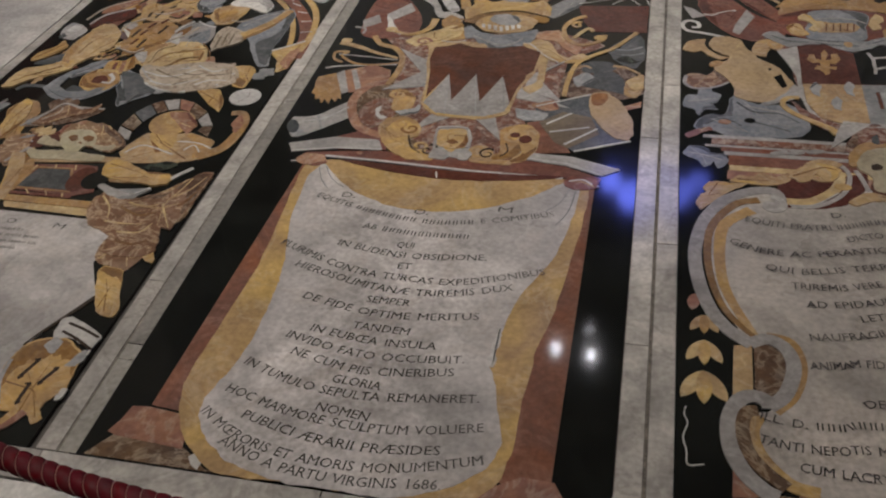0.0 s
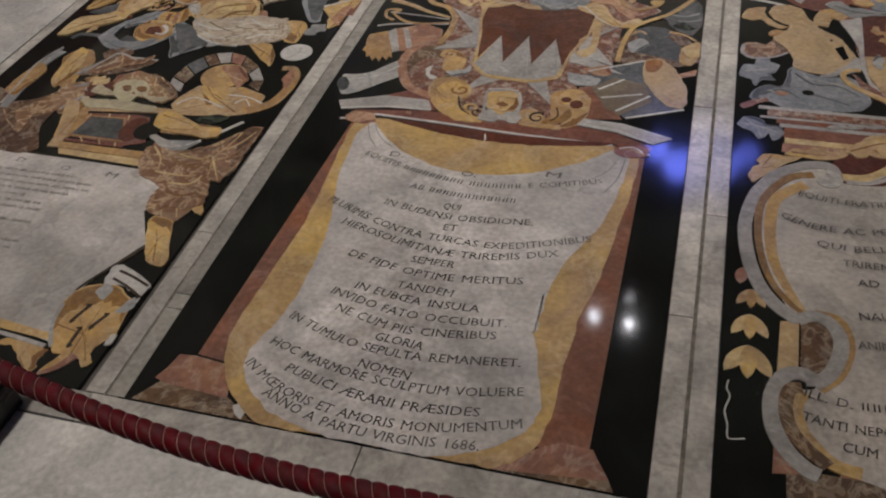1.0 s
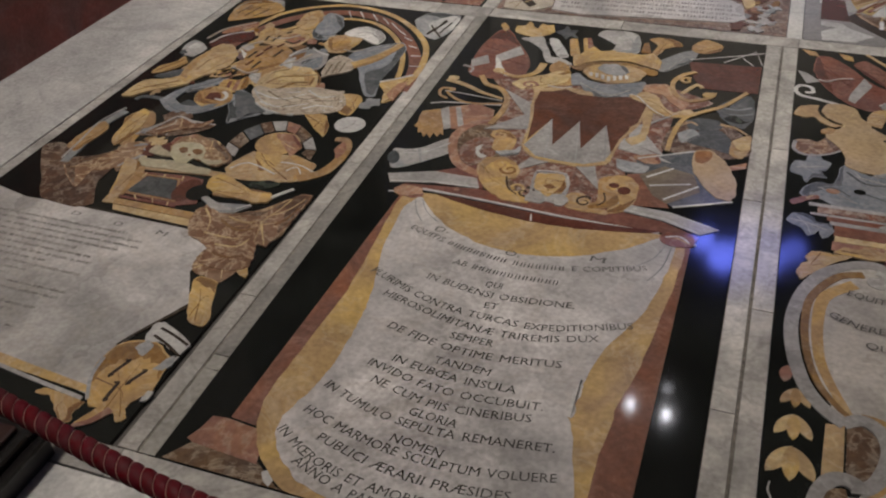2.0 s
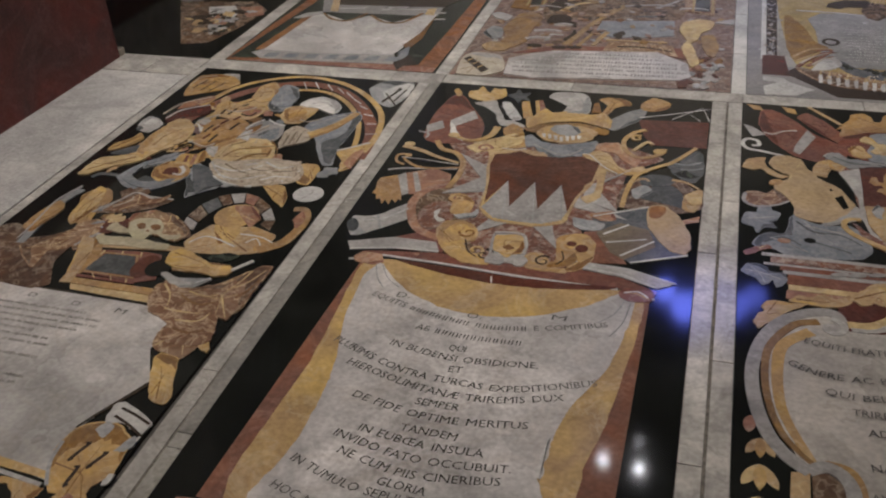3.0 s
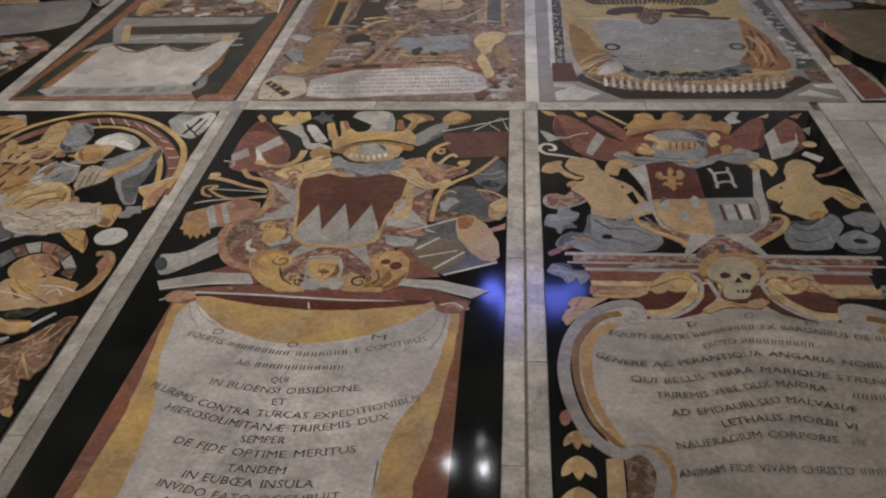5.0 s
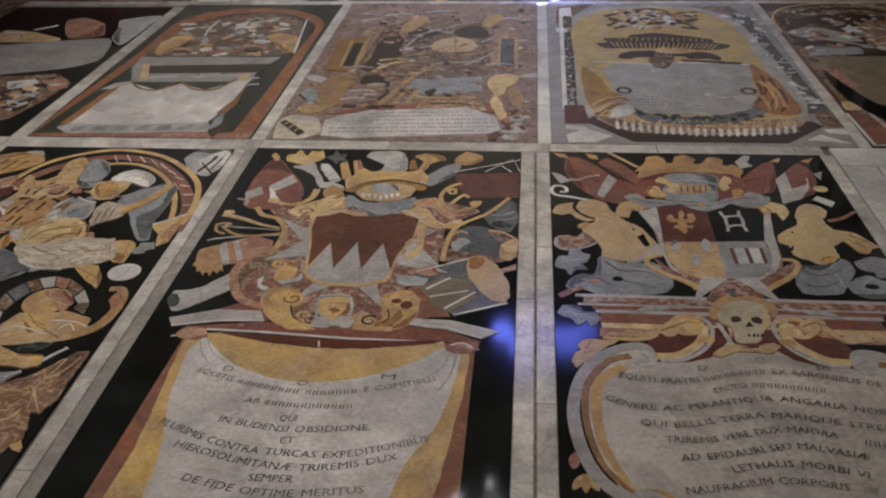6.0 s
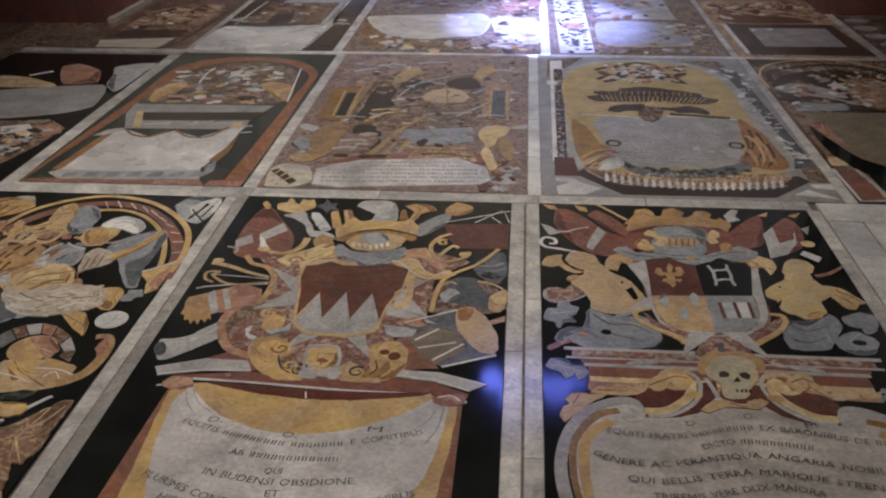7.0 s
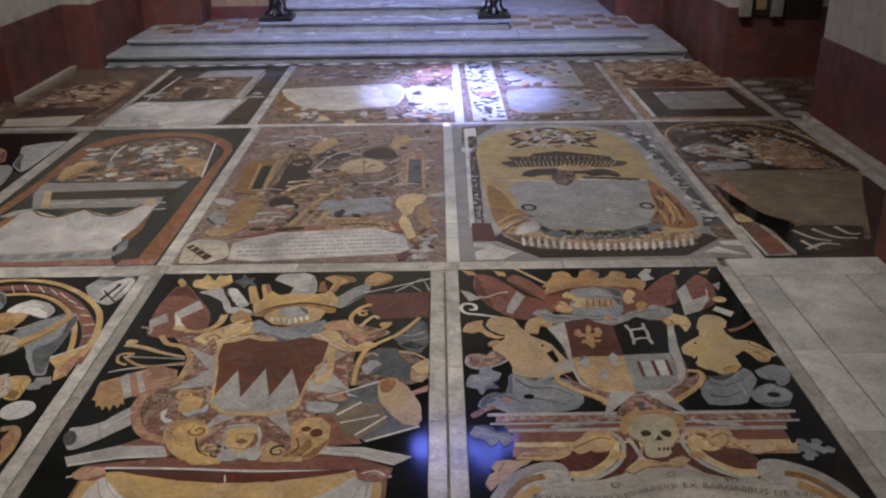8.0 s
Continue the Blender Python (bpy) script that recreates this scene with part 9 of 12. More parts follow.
oval(SLAB_D, "wheel", PINK, 8, 30.2, 127.5, 7, 4.5, 0)
oval(SLAB_D, "wheel", PINK, 8, 72.9, 132.2, 8, 5, 0)
oval(SLAB_D, "wheel_hub", CHARCOAL, 9, 30.3, 125.3, 5, 2.6, 0)
oval(SLAB_D, "wheel_hub", CHARCOAL, 9, 72.2, 130.0, 6, 3, 0)
inlay(SLAB_D, "lintel", GREYTABLET, 4, [(12.2, 97.5), (10.9, 115.6), (91.9, 116.5), (85.2, 88.7), (86.3, 76.0), (21.3, 73.7)], False)
inlay(SLAB_D, "lintel_panel", CHARCOAL, 5, [(21.7, 100.1), (91.1, 104.4), (85.3, 90.5), (24.9, 86.8)], False)
band(SLAB_D, "lintel_line", WHITE, 6, [(28.1, 80.4), (42.8, 83.2)], 0.8)
band(SLAB_D, "lintel_line", WHITE, 6, [(52.7, 82.0), (82.6, 86.6)], 0.8)
inlay(SLAB_D, "pilaster", PALEGOLD, 6, [(24.9, 75.7), (17.1, 101.8), (20.5, 103.0), (29.5, 76.0)], False)
inlay(SLAB_D, "pilaster", PALEGOLD, 6, [(78.5, 77.3), (77.7, 86.3), (82.1, 88.5), (83.6, 76.7)], False)
band(SLAB_D, "swag", UMBER, 7, [(22.7, 71.9), (30.4, 63.6), (40.3, 61.7), (46.6, 74.4)], 1.5)
band(SLAB_D, "swag", UMBER, 7, [(49.7, 72.8), (59.9, 62.9), (70.5, 63.6), (76.8, 79.0)], 1.5)
band(SLAB_D, "side_ledge", SILVER, 5, [(81.1, 81.0), (89.0, 81.5)], 2.0, False)
band(SLAB_D, "side_ledge", SILVER, 5, [(84.2, 70.5), (91.4, 71.9)], 2.0, False)
inlay(SLAB_D, "side_ledge", SILVER, 4, [(8.8, 62.3), (12.9, 71.3), (21.2, 75.4), (24.1, 63.2)], False)
inlay(SLAB_D, "tablet", TABLET, 5, [(13.9, 15.3), (18.2, 66.4), (24.2, 71.2), (40.6, 60.9), (48.8, 71.8), (65.5, 62.5), (77.2, 75.4), (85.3, 79.5), (85.8, 47.3), (81.6, 24.1), (80.0, 18.9), (40.2, 14.2)], False, label="blank pale tablet")
inlay(SLAB_D, "tablet_side", ORANGE, 4, [(9.0, 15.0), (13.6, 62.6), (18.2, 66.4), (15.0, 15.4)], False)
inlay(SLAB_D, "tablet_side", UMBER, 6, [(85.2, 77.7), (84.7, 48.8), (81.2, 30.7), (85.6, 27.3), (88.0, 42.7)], False)
inlay(SLAB_D, "tablet_foot", SLATE, 6, [(82.1, 22.7), (85.3, 30.2), (87.8, 18.7), (85.2, 11.5)])
inlay(SLAB_D, "tablet_fringe", SILVER, 4, [(9.4, 10.7), (13.8, 16.7), (81.1, 19.7), (84.4, 7.4), (46.8, 4.9), (17.0, 4.2)], False)
inlay(SLAB_D, "fringe_block", SLATE, 5, [(18.3, 11.3), (24.0, 12.4), (24.3, 6.8), (17.7, 5.7)], False)
inlay(SLAB_D, "fringe_block", SLATE, 5, [(28.6, 12.0), (34.2, 13.1), (34.5, 7.5), (27.8, 6.3)], False)
inlay(SLAB_D, "fringe_block", SLATE, 5, [(38.9, 12.7), (44.5, 13.7), (44.6, 8.1), (38.0, 7.0)], False)
inlay(SLAB_D, "fringe_block", SLATE, 5, [(49.1, 13.3), (54.8, 14.4), (54.8, 8.8), (48.1, 7.7)], False)
inlay(SLAB_D, "fringe_block", SLATE, 5, [(59.4, 14.0), (65.0, 15.1), (64.9, 9.5), (58.2, 8.4)], False)
inlay(SLAB_D, "fringe_block", SLATE, 5, [(69.6, 14.7), (75.3, 15.8), (75.0, 10.2), (68.3, 9.0)], False)
inlay(SLAB_D, "fringe_block", SLATE, 5, [(79.8, 15.4), (85.5, 16.4), (85.1, 10.8), (78.4, 9.7)], False)
inlay(SLAB_D, "base_band", PINK, 3, [(8.3, 0.4), (20.3, 3.1), (84.1, 6.7), (105.7, 6.1), (106.1, 0.4)], False)
inlay(SLAB_D, "base_corner", CHARCOAL, 4, [(84.4, 7.4), (87.9, 20.2), (96.0, 8.1), (90.1, 6.4), (88.5, 0.4)], False)
# slab crowded with red and yellow inlay
inlay(SLAB_E, "border_text_band", PALETEXT, 1, [(1.9, 0.4), (1.8, 0.4), (123.1, 0.4), (123.1, 0.4)], False)
inscription(SLAB_E, "FUMUS HUMUS SUMUS ET CINIS EST NOSTRA ULTIMA", [(2.5, 0.4), (40.8, 0.4), (86.1, 0.4), (113.4, 0.4)], 2.2, 3)
inlay(SLAB_E, "frame", DUSKY, 1, [(5.8, 9.9), (6.0, 210.3), (121.8, 216.7), (123.1, 2.7)], False)
inlay(SLAB_E, "frame_inner", DUSKY, 2, [(9.2, 35.7), (8.1, 160.0), (19.5, 198.1), (114.4, 206.2), (123.1, 40.9)], False)
scatter(SLAB_E, "scroll_scrap", 230, [(6.8, 33.2), (116.7, 40.9), (116.7, 214.7), (13.6, 211.3)], (OLDGOLD, OLDGOLD, DRAPERY, PINK, UMBER, DUSKY, BROWN, SLATE, SILVER, CHARCOAL, BROWNBRECCIA, CREAM,), 3, 8, 3, (1, 2, 3))
scatter(SLAB_E, "scroll_scrap", 70, [(30, 42), (96, 42), (96, 180), (34, 175)], (OLDGOLD, DUSKY, UMBER, CHARCOAL, SILVER, DRAPERY,), 3, 8, 9, (1, 2))
inlay(SLAB_E, "ground_band", RED, 7, [(22.9, 30.6), (41.7, 42.4), (100.1, 47.7), (108.9, 31.9), (89.4, 39.4), (42.9, 34.9)], False)
inlay(SLAB_E, "plaque", TABLET, 9, [(24.7, 4.3), (23.2, 22.7), (32.6, 30.5), (42.8, 35.6), (89.9, 40.9), (104.2, 28.7), (106.4, 13.7), (101.9, 8.8), (38.0, 1.9)], False, label="pale plaque with several lines of worn writing")
for row in range(6):
    x = (28, 27, 27, 29, 37, 46)[row]
    while x < (98, 101, 100, 97, 92, 86)[row]:
        for letter in range(random.randint(2, 6)):
            w = random.uniform(0.4, 1.0)
            band(SLAB_E, "writing", WORN, 11, [(x, 8.6 + 4.7 * row + 0.05 * (x - 30)), (x + w, 8.6 + 4.7 * row + 0.05 * (x - 30))], random.uniform(1.4, 2.4), False)
            x += w + random.uniform(0.4, 0.7)
        x += random.uniform(0.5, 1.0)
inlay(SLAB_E, "die", CREAM, 8, [(3.6, 1.5), (1.3, 20.5), (5.4, 28.0), (18.4, 25.9), (24.1, 8.2), (15.6, 0.4)])
inlay(SLAB_E, "die_bar", CHARCOAL, 9, [(2.2, 19.1), (4.7, 22.2), (17.1, 7.7), (14.6, 3.6)], False)
band(SLAB_E, "die_line", PALEGOLD, 10, [(5.0, 16.5), (6.6, 20.1)], 0.8, False)
band(SLAB_E, "die_line", PALEGOLD, 10, [(8.2, 12.6), (10.0, 16.2)], 0.8, False)
band(SLAB_E, "die_line", PALEGOLD, 10, [(11.5, 8.7), (13.4, 12.2)], 0.8, False)
scatter(SLAB_E, "corner_scrap", 40, [(104.7, 5.6), (117.9, 6.4), (117.9, 41.0), (103.2, 39.6)], (BROWN, PINK, GREY, UMBER, SILVER,), 5, 9, 6, (1, 2, 3))
inlay(SLAB_E, "niche", BROWNBRECCIA, 6, [(25.7, 97.0), (27.0, 147.5), (29.6, 176.5), (57.2, 183.9), (89.6, 182.5), (95.2, 133.9), (97.0, 89.8), (55.2, 82.4), (32.1, 77.2)])
inlay(SLAB_E, "shadow", CHARCOAL, 7, [(28.2, 96.9), (30.4, 116.0), (30.4, 136.5), (33.0, 152.9), (40.8, 158.2), (45.7, 146.8), (44.4, 130.7), (48.0, 120.3), (41.9, 113.5), (38.2, 105.9), (35.3, 94.8), (32.6, 92.2)])
inlay(SLAB_E, "shadow", CHARCOAL, 7, [(31.0, 74.6), (32.1, 85.9), (39.5, 87.4), (44.1, 80.2), (47.4, 69.8), (41.6, 73.4), (35.6, 73.6)])
inlay(SLAB_E, "shadow", CHARCOAL, 7, [(73.2, 162.7), (77.6, 174.4), (86.2, 177.7), (93.8, 167.7), (94.9, 156.0), (87.6, 152.9), (78.9, 154.4)])
inlay(SLAB_E, "shadow", CHARCOAL, 7, [(45.3, 163.8), (51.0, 175.5), (58.7, 169.2), (66.2, 163.0), (60.1, 155.2), (52.2, 148.7)])
inlay(SLAB_E, "shadow", CHARCOAL, 7, [(43.5, 51.5), (46.1, 58.5), (47.0, 66.5), (50.0, 55.2), (48.1, 49.0)])
inlay(SLAB_E, "shadow", CHARCOAL, 7, [(66.5, 61.0), (70.2, 67.4), (72.6, 64.0), (69.9, 56.1)])
inlay(SLAB_E, "targe", TAN, 8, [(62.0, 135.3), (64.3, 146.0), (70.5, 152.5), (78.9, 154.4), (86.2, 147.3), (89.1, 136.3), (84.9, 128.0), (75.9, 126.3), (67.8, 126.7)], label="tan oval targe")
band(SLAB_E, "targe_line", UMBER, 9, [(75.0, 152.3), (77.5, 127.3)], 0.7, False)
band(SLAB_E, "targe_line", PALEGOLD, 9, [(63.9, 136.3), (75.6, 130.5), (86.5, 135.4)], 0.9)
band(SLAB_E, "ray", SILVER, 9, [(47.3, 133.7), (51.8, 152.1), (59.4, 169.2)], (1.6, 0.9))
band(SLAB_E, "ray", SILVER, 9, [(44.6, 129.6), (53.2, 131.4), (61.8, 137.4)], (1.6, 0.9))
band(SLAB_E, "ray", SILVER, 9, [(49.7, 155.6), (65.5, 171.3), (78.8, 183.0), (90.1, 186.3)], (1.6, 0.9))
band(SLAB_E, "ray", SILVER, 9, [(58.7, 169.2), (73.3, 161.5)], (1.6, 0.9))
band(SLAB_E, "ray", SILVER, 9, [(91.3, 144.9), (98.4, 155.9)], (1.6, 0.9))
band(SLAB_E, "ray", SILVER, 9, [(83.9, 104.2), (92.7, 115.5), (100.3, 128.5)], (1.6, 0.9))
band(SLAB_E, "ray", SILVER, 9, [(65.0, 104.9), (77.3, 108.3), (93.0, 109.6)], (1.6, 0.9))
band(SLAB_E, "scroll", PALEGOLD, 8, [(35.9, 110.8), (41.9, 113.5), (48.9, 113.3)], (2.8, 1.2))
band(SLAB_E, "scroll", PALEGOLD, 8, [(35.6, 93.0), (43.0, 105.7), (52.0, 109.3)], (2.8, 1.2))
band(SLAB_E, "scroll", OLDGOLD, 8, [(45.9, 44.5), (49.7, 57.5), (53.1, 71.3), (57.9, 84.9), (64.2, 97.4), (67.0, 103.9)], (3.4, 2.0))
band(SLAB_E, "scroll", OLDGOLD, 8, [(51.8, 42.1), (54.5, 53.4), (57.8, 66.2)], (2.2, 1.2))
band(SLAB_E, "scroll", OLDGOLD, 8, [(59.2, 45.6), (61.3, 56.3), (63.7, 65.1)], (2.0, 3.0))
band(SLAB_E, "scroll", OLDGOLD, 8, [(24.0, 106.5), (25.4, 136.7), (28.7, 170.5)], (3.0, 2.4))
band(SLAB_E, "scroll", OLDGOLD, 8, [(21.9, 92.6), (22.5, 124.3), (23.9, 156.6)], (1.6, 1.2))
inlay(SLAB_E, "block", SLATE, 7, [(57.5, 62.5), (58.5, 80.5), (94.5, 86.0), (95.5, 64.0), (80.0, 59.0), (66.0, 58.5)], False, label="grey marble block in the middle")
band(SLAB_E, "block_line", DARKGREY, 8, [(75.1, 89.7), (85.3, 91.1)], 2.0)
band(SLAB_E, "ledge", PALEGOLD, 8, [(64.4, 53.9), (78.6, 54.2), (93.3, 54.4)], 1.5)
inlay(SLAB_E, "ledge_front", DRAPERY, 7, [(64.6, 39.4), (66.1, 51.5), (95.8, 50.5), (99.2, 36.8)], False)
band(SLAB_E, "block_line", CHARCOAL, 8, [(70.9, 45.2), (82.0, 46.3), (96.2, 42.8)], (1.6, 0.8))
inlay(SLAB_E, "plain_shape", OLDGOLD, 8, [(13.1, 75.3), (15.4, 86.5), (21.1, 88.1), (28.0, 83.4), (27.3, 70.6), (25.8, 58.4), (26.6, 46.7), (23.3, 39.3), (18.7, 35.1), (14.2, 43.3), (15.3, 50.9), (11.4, 62.9)], label="plain yellow marble shape beside the plaque")
inlay(SLAB_E, "plain_shape", OLDGOLD, 9, [(6.3, 37.7), (10.0, 43.5), (15.7, 42.5), (21.4, 41.6), (18.5, 32.2), (10.4, 31.8)])
inlay(SLAB_E, "ribbon", SILVER, 8, [(0.4, 83.6), (3.8, 86.9), (11.9, 81.4), (10.3, 74.5), (3.6, 78.2)])
inlay(SLAB_E, "ribbon", GREY, 8, [(3.0, 55.2), (5.2, 64.7), (10.8, 62.9), (13.5, 50.2), (9.1, 47.3)])
inlay(SLAB_E, "plain_shape", PALEGOLD, 9, [(97.7, 72.3), (98.8, 83.5), (106.1, 89.4), (113.8, 86.5), (112.4, 76.0), (108.1, 69.4), (106.9, 59.6), (104.1, 54.9), (106.7, 44.0), (109.0, 29.2), (105.5, 25.8), (102.4, 38.1), (100.1, 48.0), (101.7, 59.7)], label="plain pale yellow marble shape beside the plaque")
inlay(SLAB_E, "plain_shape", OLDGOLD, 8, [(108.2, 64.4), (114.0, 67.5), (117.0, 51.3), (115.1, 39.2), (111.1, 43.8)])
inlay(SLAB_E, "ribbon", SILVER, 8, [(113.8, 85.6), (119.8, 90.7), (123.1, 91.4), (122.6, 84.4)])
inlay(SLAB_E, "pillar", UMBER, 7, [(8.0, 95.8), (6.2, 150.6), (23.2, 154.4), (24.7, 106.4), (20.5, 91.7)], False)
inlay(SLAB_E, "pillar_panel", GREEN, 8, [(17.2, 101.0), (16.4, 142.5), (21.8, 142.2), (22.8, 100.8)], False)
inlay(SLAB_E, "pillar", DRAPERY, 7, [(98.1, 101.8), (97.9, 169.9), (112.6, 169.3), (113.4, 96.5)], False)
inlay(SLAB_E, "pillar_panel", DARKGREY, 8, [(103.3, 102.5), (102.6, 151.1), (109.8, 150.8), (110.8, 102.2)], False)
band(SLAB_E, "pillar_edge", OCHRE, 9, [(102.4, 101.6), (101.5, 153.4)], 1.0, False)
band(SLAB_E, "pillar_edge", OCHRE, 9, [(112.1, 100.3), (111.1, 153.1)], 1.0, False)
band(SLAB_E, "pillar_edge", OCHRE, 9, [(16.0, 99.2), (14.5, 145.8)], 1.0, False)
band(SLAB_E, "pillar_edge", OCHRE, 9, [(24.4, 100.8), (23.0, 145.5)], 1.0, False)
band(SLAB_E, "capital", SILVER, 9, [(95.7, 104.7), (102.6, 106.4), (110.2, 105.1)], 1.6)
band(SLAB_E, "capital", SILVER, 9, [(17.7, 98.2), (25.0, 100.7), (34.7, 98.5)], 1.3)
inlay(SLAB_E, "plain_shape", OLDGOLD, 8, [(40.2, 162.9), (41.3, 182.1), (47.0, 194.5), (51.8, 200.8), (56.8, 187.7), (52.3, 179.2), (48.4, 167.2)])
inlay(SLAB_E, "plain_shape", OLDGOLD, 8, [(89.7, 180.0), (92.5, 199.1), (99.6, 205.4), (102.9, 192.1), (98.5, 182.1), (93.6, 172.5)])
band(SLAB_E, "cloud", SILVER, 7, [(12.9, 187.1), (19.9, 193.1), (27.6, 195.4)], (4.0, 2.0))
band(SLAB_E, "cloud", SILVER, 7, [(51.1, 207.5), (60.1, 211.2), (70.2, 212.1)], (4.0, 2.0))
band(SLAB_E, "cloud", SILVER, 7, [(100.0, 192.2), (107.2, 195.8), (116.4, 191.5)], (4.0, 2.0))
band(SLAB_E, "cloud", SILVER, 7, [(26.1, 200.7), (34.6, 205.6), (44.1, 203.8)], (4.0, 2.0))
band(SLAB_E, "gun_barrel", SILVER, 9, [(25.4, 49.8), (30.5, 52.7), (37.2, 53.2)], (2.6, 1.6))
band(SLAB_E, "gun_barrel", SILVER, 9, [(27.5, 61.5), (33.8, 63.7), (40.9, 62.7)], (2.6, 1.6))
band(SLAB_E, "gun_barrel", SILVER, 9, [(36.0, 71.1), (40.1, 73.5), (45.3, 72.4)], (2.6, 1.6))
band(SLAB_E, "gun_barrel", SILVER, 9, [(31.4, 55.8), (37.7, 57.2), (42.9, 57.0)], (2.6, 1.6))
oval(SLAB_E, "wheel", CHARCOAL, 9, 31.5, 41.3, 3.6, 2.0, 0)
oval(SLAB_E, "wheel", CHARCOAL, 9, 43.8, 40.1, 3.6, 2.0, 0)
oval(SLAB_E, "wheel", CHARCOAL, 9, 50.8, 41.3, 3.6, 2.0, 0)
# slab with the arched yellow panel
inlay(SLAB_F, "side_strip", WHITE, 1, [(5.9, 41.1), (7.8, 219.0), (15.6, 221.8), (14.8, 42.4)], False)
inlay(SLAB_F, "side_strip", CHARCOAL, 2, [(8.3, 46.1), (9.8, 200.4), (15.3, 201.3), (13.0, 45.9)], False)
scatter(SLAB_F, "speck", 110, [(8.3, 46.1), (13.0, 45.9), (15.3, 201.3), (9.8, 200.4)], (SILVER, CREAM,), 1.0, 2.2, 4, (0,))
scatter(SLAB_F, "sprig", 26, [(8.3, 46.1), (13.0, 45.9), (15.3, 201.3), (9.8, 200.4)], (SILVER, GREY,), 2, 4, 3, (2,))
inlay(SLAB_F, "side_strip", DARKGREY, 1, [(114.7, 222.9), (124.8, 197.5), (130.4, 41.3), (119.5, 38.4), (112.9, 108.1)], False)
scatter(SLAB_F, "sprig", 60, [(120.5, 41.7), (127.0, 43.1), (124.8, 197.5), (114.6, 213.4)], (WHITE, SILVER, GREY,), 3, 7, 3, (2,))
inlay(SLAB_F, "corner", BROWNBRECCIA, 1, [(5.2, 183.2), (6.2, 222.3), (30.8, 230.7), (15.6, 200.1)], False)
inlay(SLAB_F, "corner", BROWNBRECCIA, 1, [(92.5, 224.1), (116.8, 224.8), (124.2, 194.6)], False)
inlay(SLAB_F, "panel_edge", GREYBORDER, 2, [(16.8, 34.0), (12.2, 99.5), (11.1, 166.4), (17.3, 200.1), (37.1, 220.6), (68.5, 225.4), (98.3, 217.4), (113.8, 192.1), (118.2, 166.5), (118.6, 35.1)])
inlay(SLAB_F, "panel", OCHRE, 3, [(20.7, 37.2), (15.0, 99.4), (13.9, 166.2), (20.3, 194.0), (38.3, 214.3), (69.7, 220.8), (97.3, 211.2), (109.5, 186.5), (113.7, 156.1), (112.9, 108.1), (116.0, 36.8), (91.5, 29.5), (42.6, 28.2)], label="arched ochre marble panel")
inlay(SLAB_F, "tablet", GREYTABLET, 5, [(32.1, 46.9), (31.1, 82.2), (28.2, 98.8), (34.6, 108.0), (66.1, 109.3), (107.1, 107.5), (102.4, 79.2), (98.1, 42.6), (80.3, 34.9), (43.5, 36.3)], False, label="grey marble tablet with faint writing")
band(SLAB_F, "tablet_top", WHITE, 6, [(23.4, 111.2), (43.3, 109.4), (62.7, 105.0)], 1.2)
band(SLAB_F, "tablet_top", WHITE, 6, [(69.2, 110.9), (94.7, 109.8), (105.7, 107.5)], 1.0)
for row in range(13):
    x = 42.0 + random.uniform(0, 4)
    while x < 92 - 3 * (row > 8):
        for letter in range(random.randint(3, 7)):
            w = random.uniform(0.35, 0.7)
            band(SLAB_F, "writing", WORN, 7, [(x, 44.5 + 3.7 * row), (x + w, 44.5 + 3.7 * row)], random.uniform(0.9, 1.5), False)
            x += w + random.uniform(0.4, 0.6)
        x += random.uniform(0.5, 0.9)
oval(SLAB_F, "ring", CHARCOAL, 7, 37.1, 66.9, 4.0, 4.6, 0)
oval(SLAB_F, "ring", CHARCOAL, 7, 98.2, 67.4, 4.0, 4.6, 0)
oval(SLAB_F, "ring_hole", GREYTABLET, 8, 37.0, 66.2, 2.4, 2.8, 0)
oval(SLAB_F, "ring_hole", GREYTABLET, 8, 98.0, 66.7, 2.4, 2.8, 0)
inlay(SLAB_F, "hull", CHARCOAL, 5, [(27.7, 143.9), (34.8, 147.0), (32.2, 153.8), (46.2, 155.2), (48.3, 160.3), (62.9, 164.9), (76.4, 160.5), (93.8, 152.9), (94.2, 146.8), (102.5, 142.3), (99.9, 136.5), (90.3, 133.1), (66.8, 135.7), (33.9, 135.7)], label="dark ribbed inlaid shape on the ochre panel")
band(SLAB_F, "rib", OCHRE, 6, [(38.2, 136.5), (36.3, 146.5)], 0.7, False)
band(SLAB_F, "rib", OCHRE, 6, [(40.5, 136.4), (39.0, 146.3)], 0.7, False)
band(SLAB_F, "rib", OCHRE, 6, [(42.9, 136.3), (41.7, 146.2)], 0.7, False)
band(SLAB_F, "rib", OCHRE, 6, [(45.3, 136.2), (44.4, 146.1)], 0.7, False)
band(SLAB_F, "rib", OCHRE, 6, [(47.7, 136.1), (47.2, 146.0)], 0.7, False)
band(SLAB_F, "rib", OCHRE, 6, [(50.2, 135.9), (49.9, 145.8)], 0.7, False)
band(SLAB_F, "rib", OCHRE, 6, [(52.6, 135.8), (52.6, 145.7)], 0.7, False)
band(SLAB_F, "rib", OCHRE, 6, [(55.0, 135.7), (55.4, 145.6)], 0.7, False)
band(SLAB_F, "rib", OCHRE, 6, [(57.4, 135.6), (58.1, 145.4)], 0.7, False)
band(SLAB_F, "rib", OCHRE, 6, [(59.7, 135.5), (60.8, 145.3)], 0.7, False)
band(SLAB_F, "rib", OCHRE, 6, [(62.3, 135.4), (63.5, 145.2)], 0.7, False)
band(SLAB_F, "rib", OCHRE, 6, [(64.6, 135.3), (66.2, 145.1)], 0.7, False)
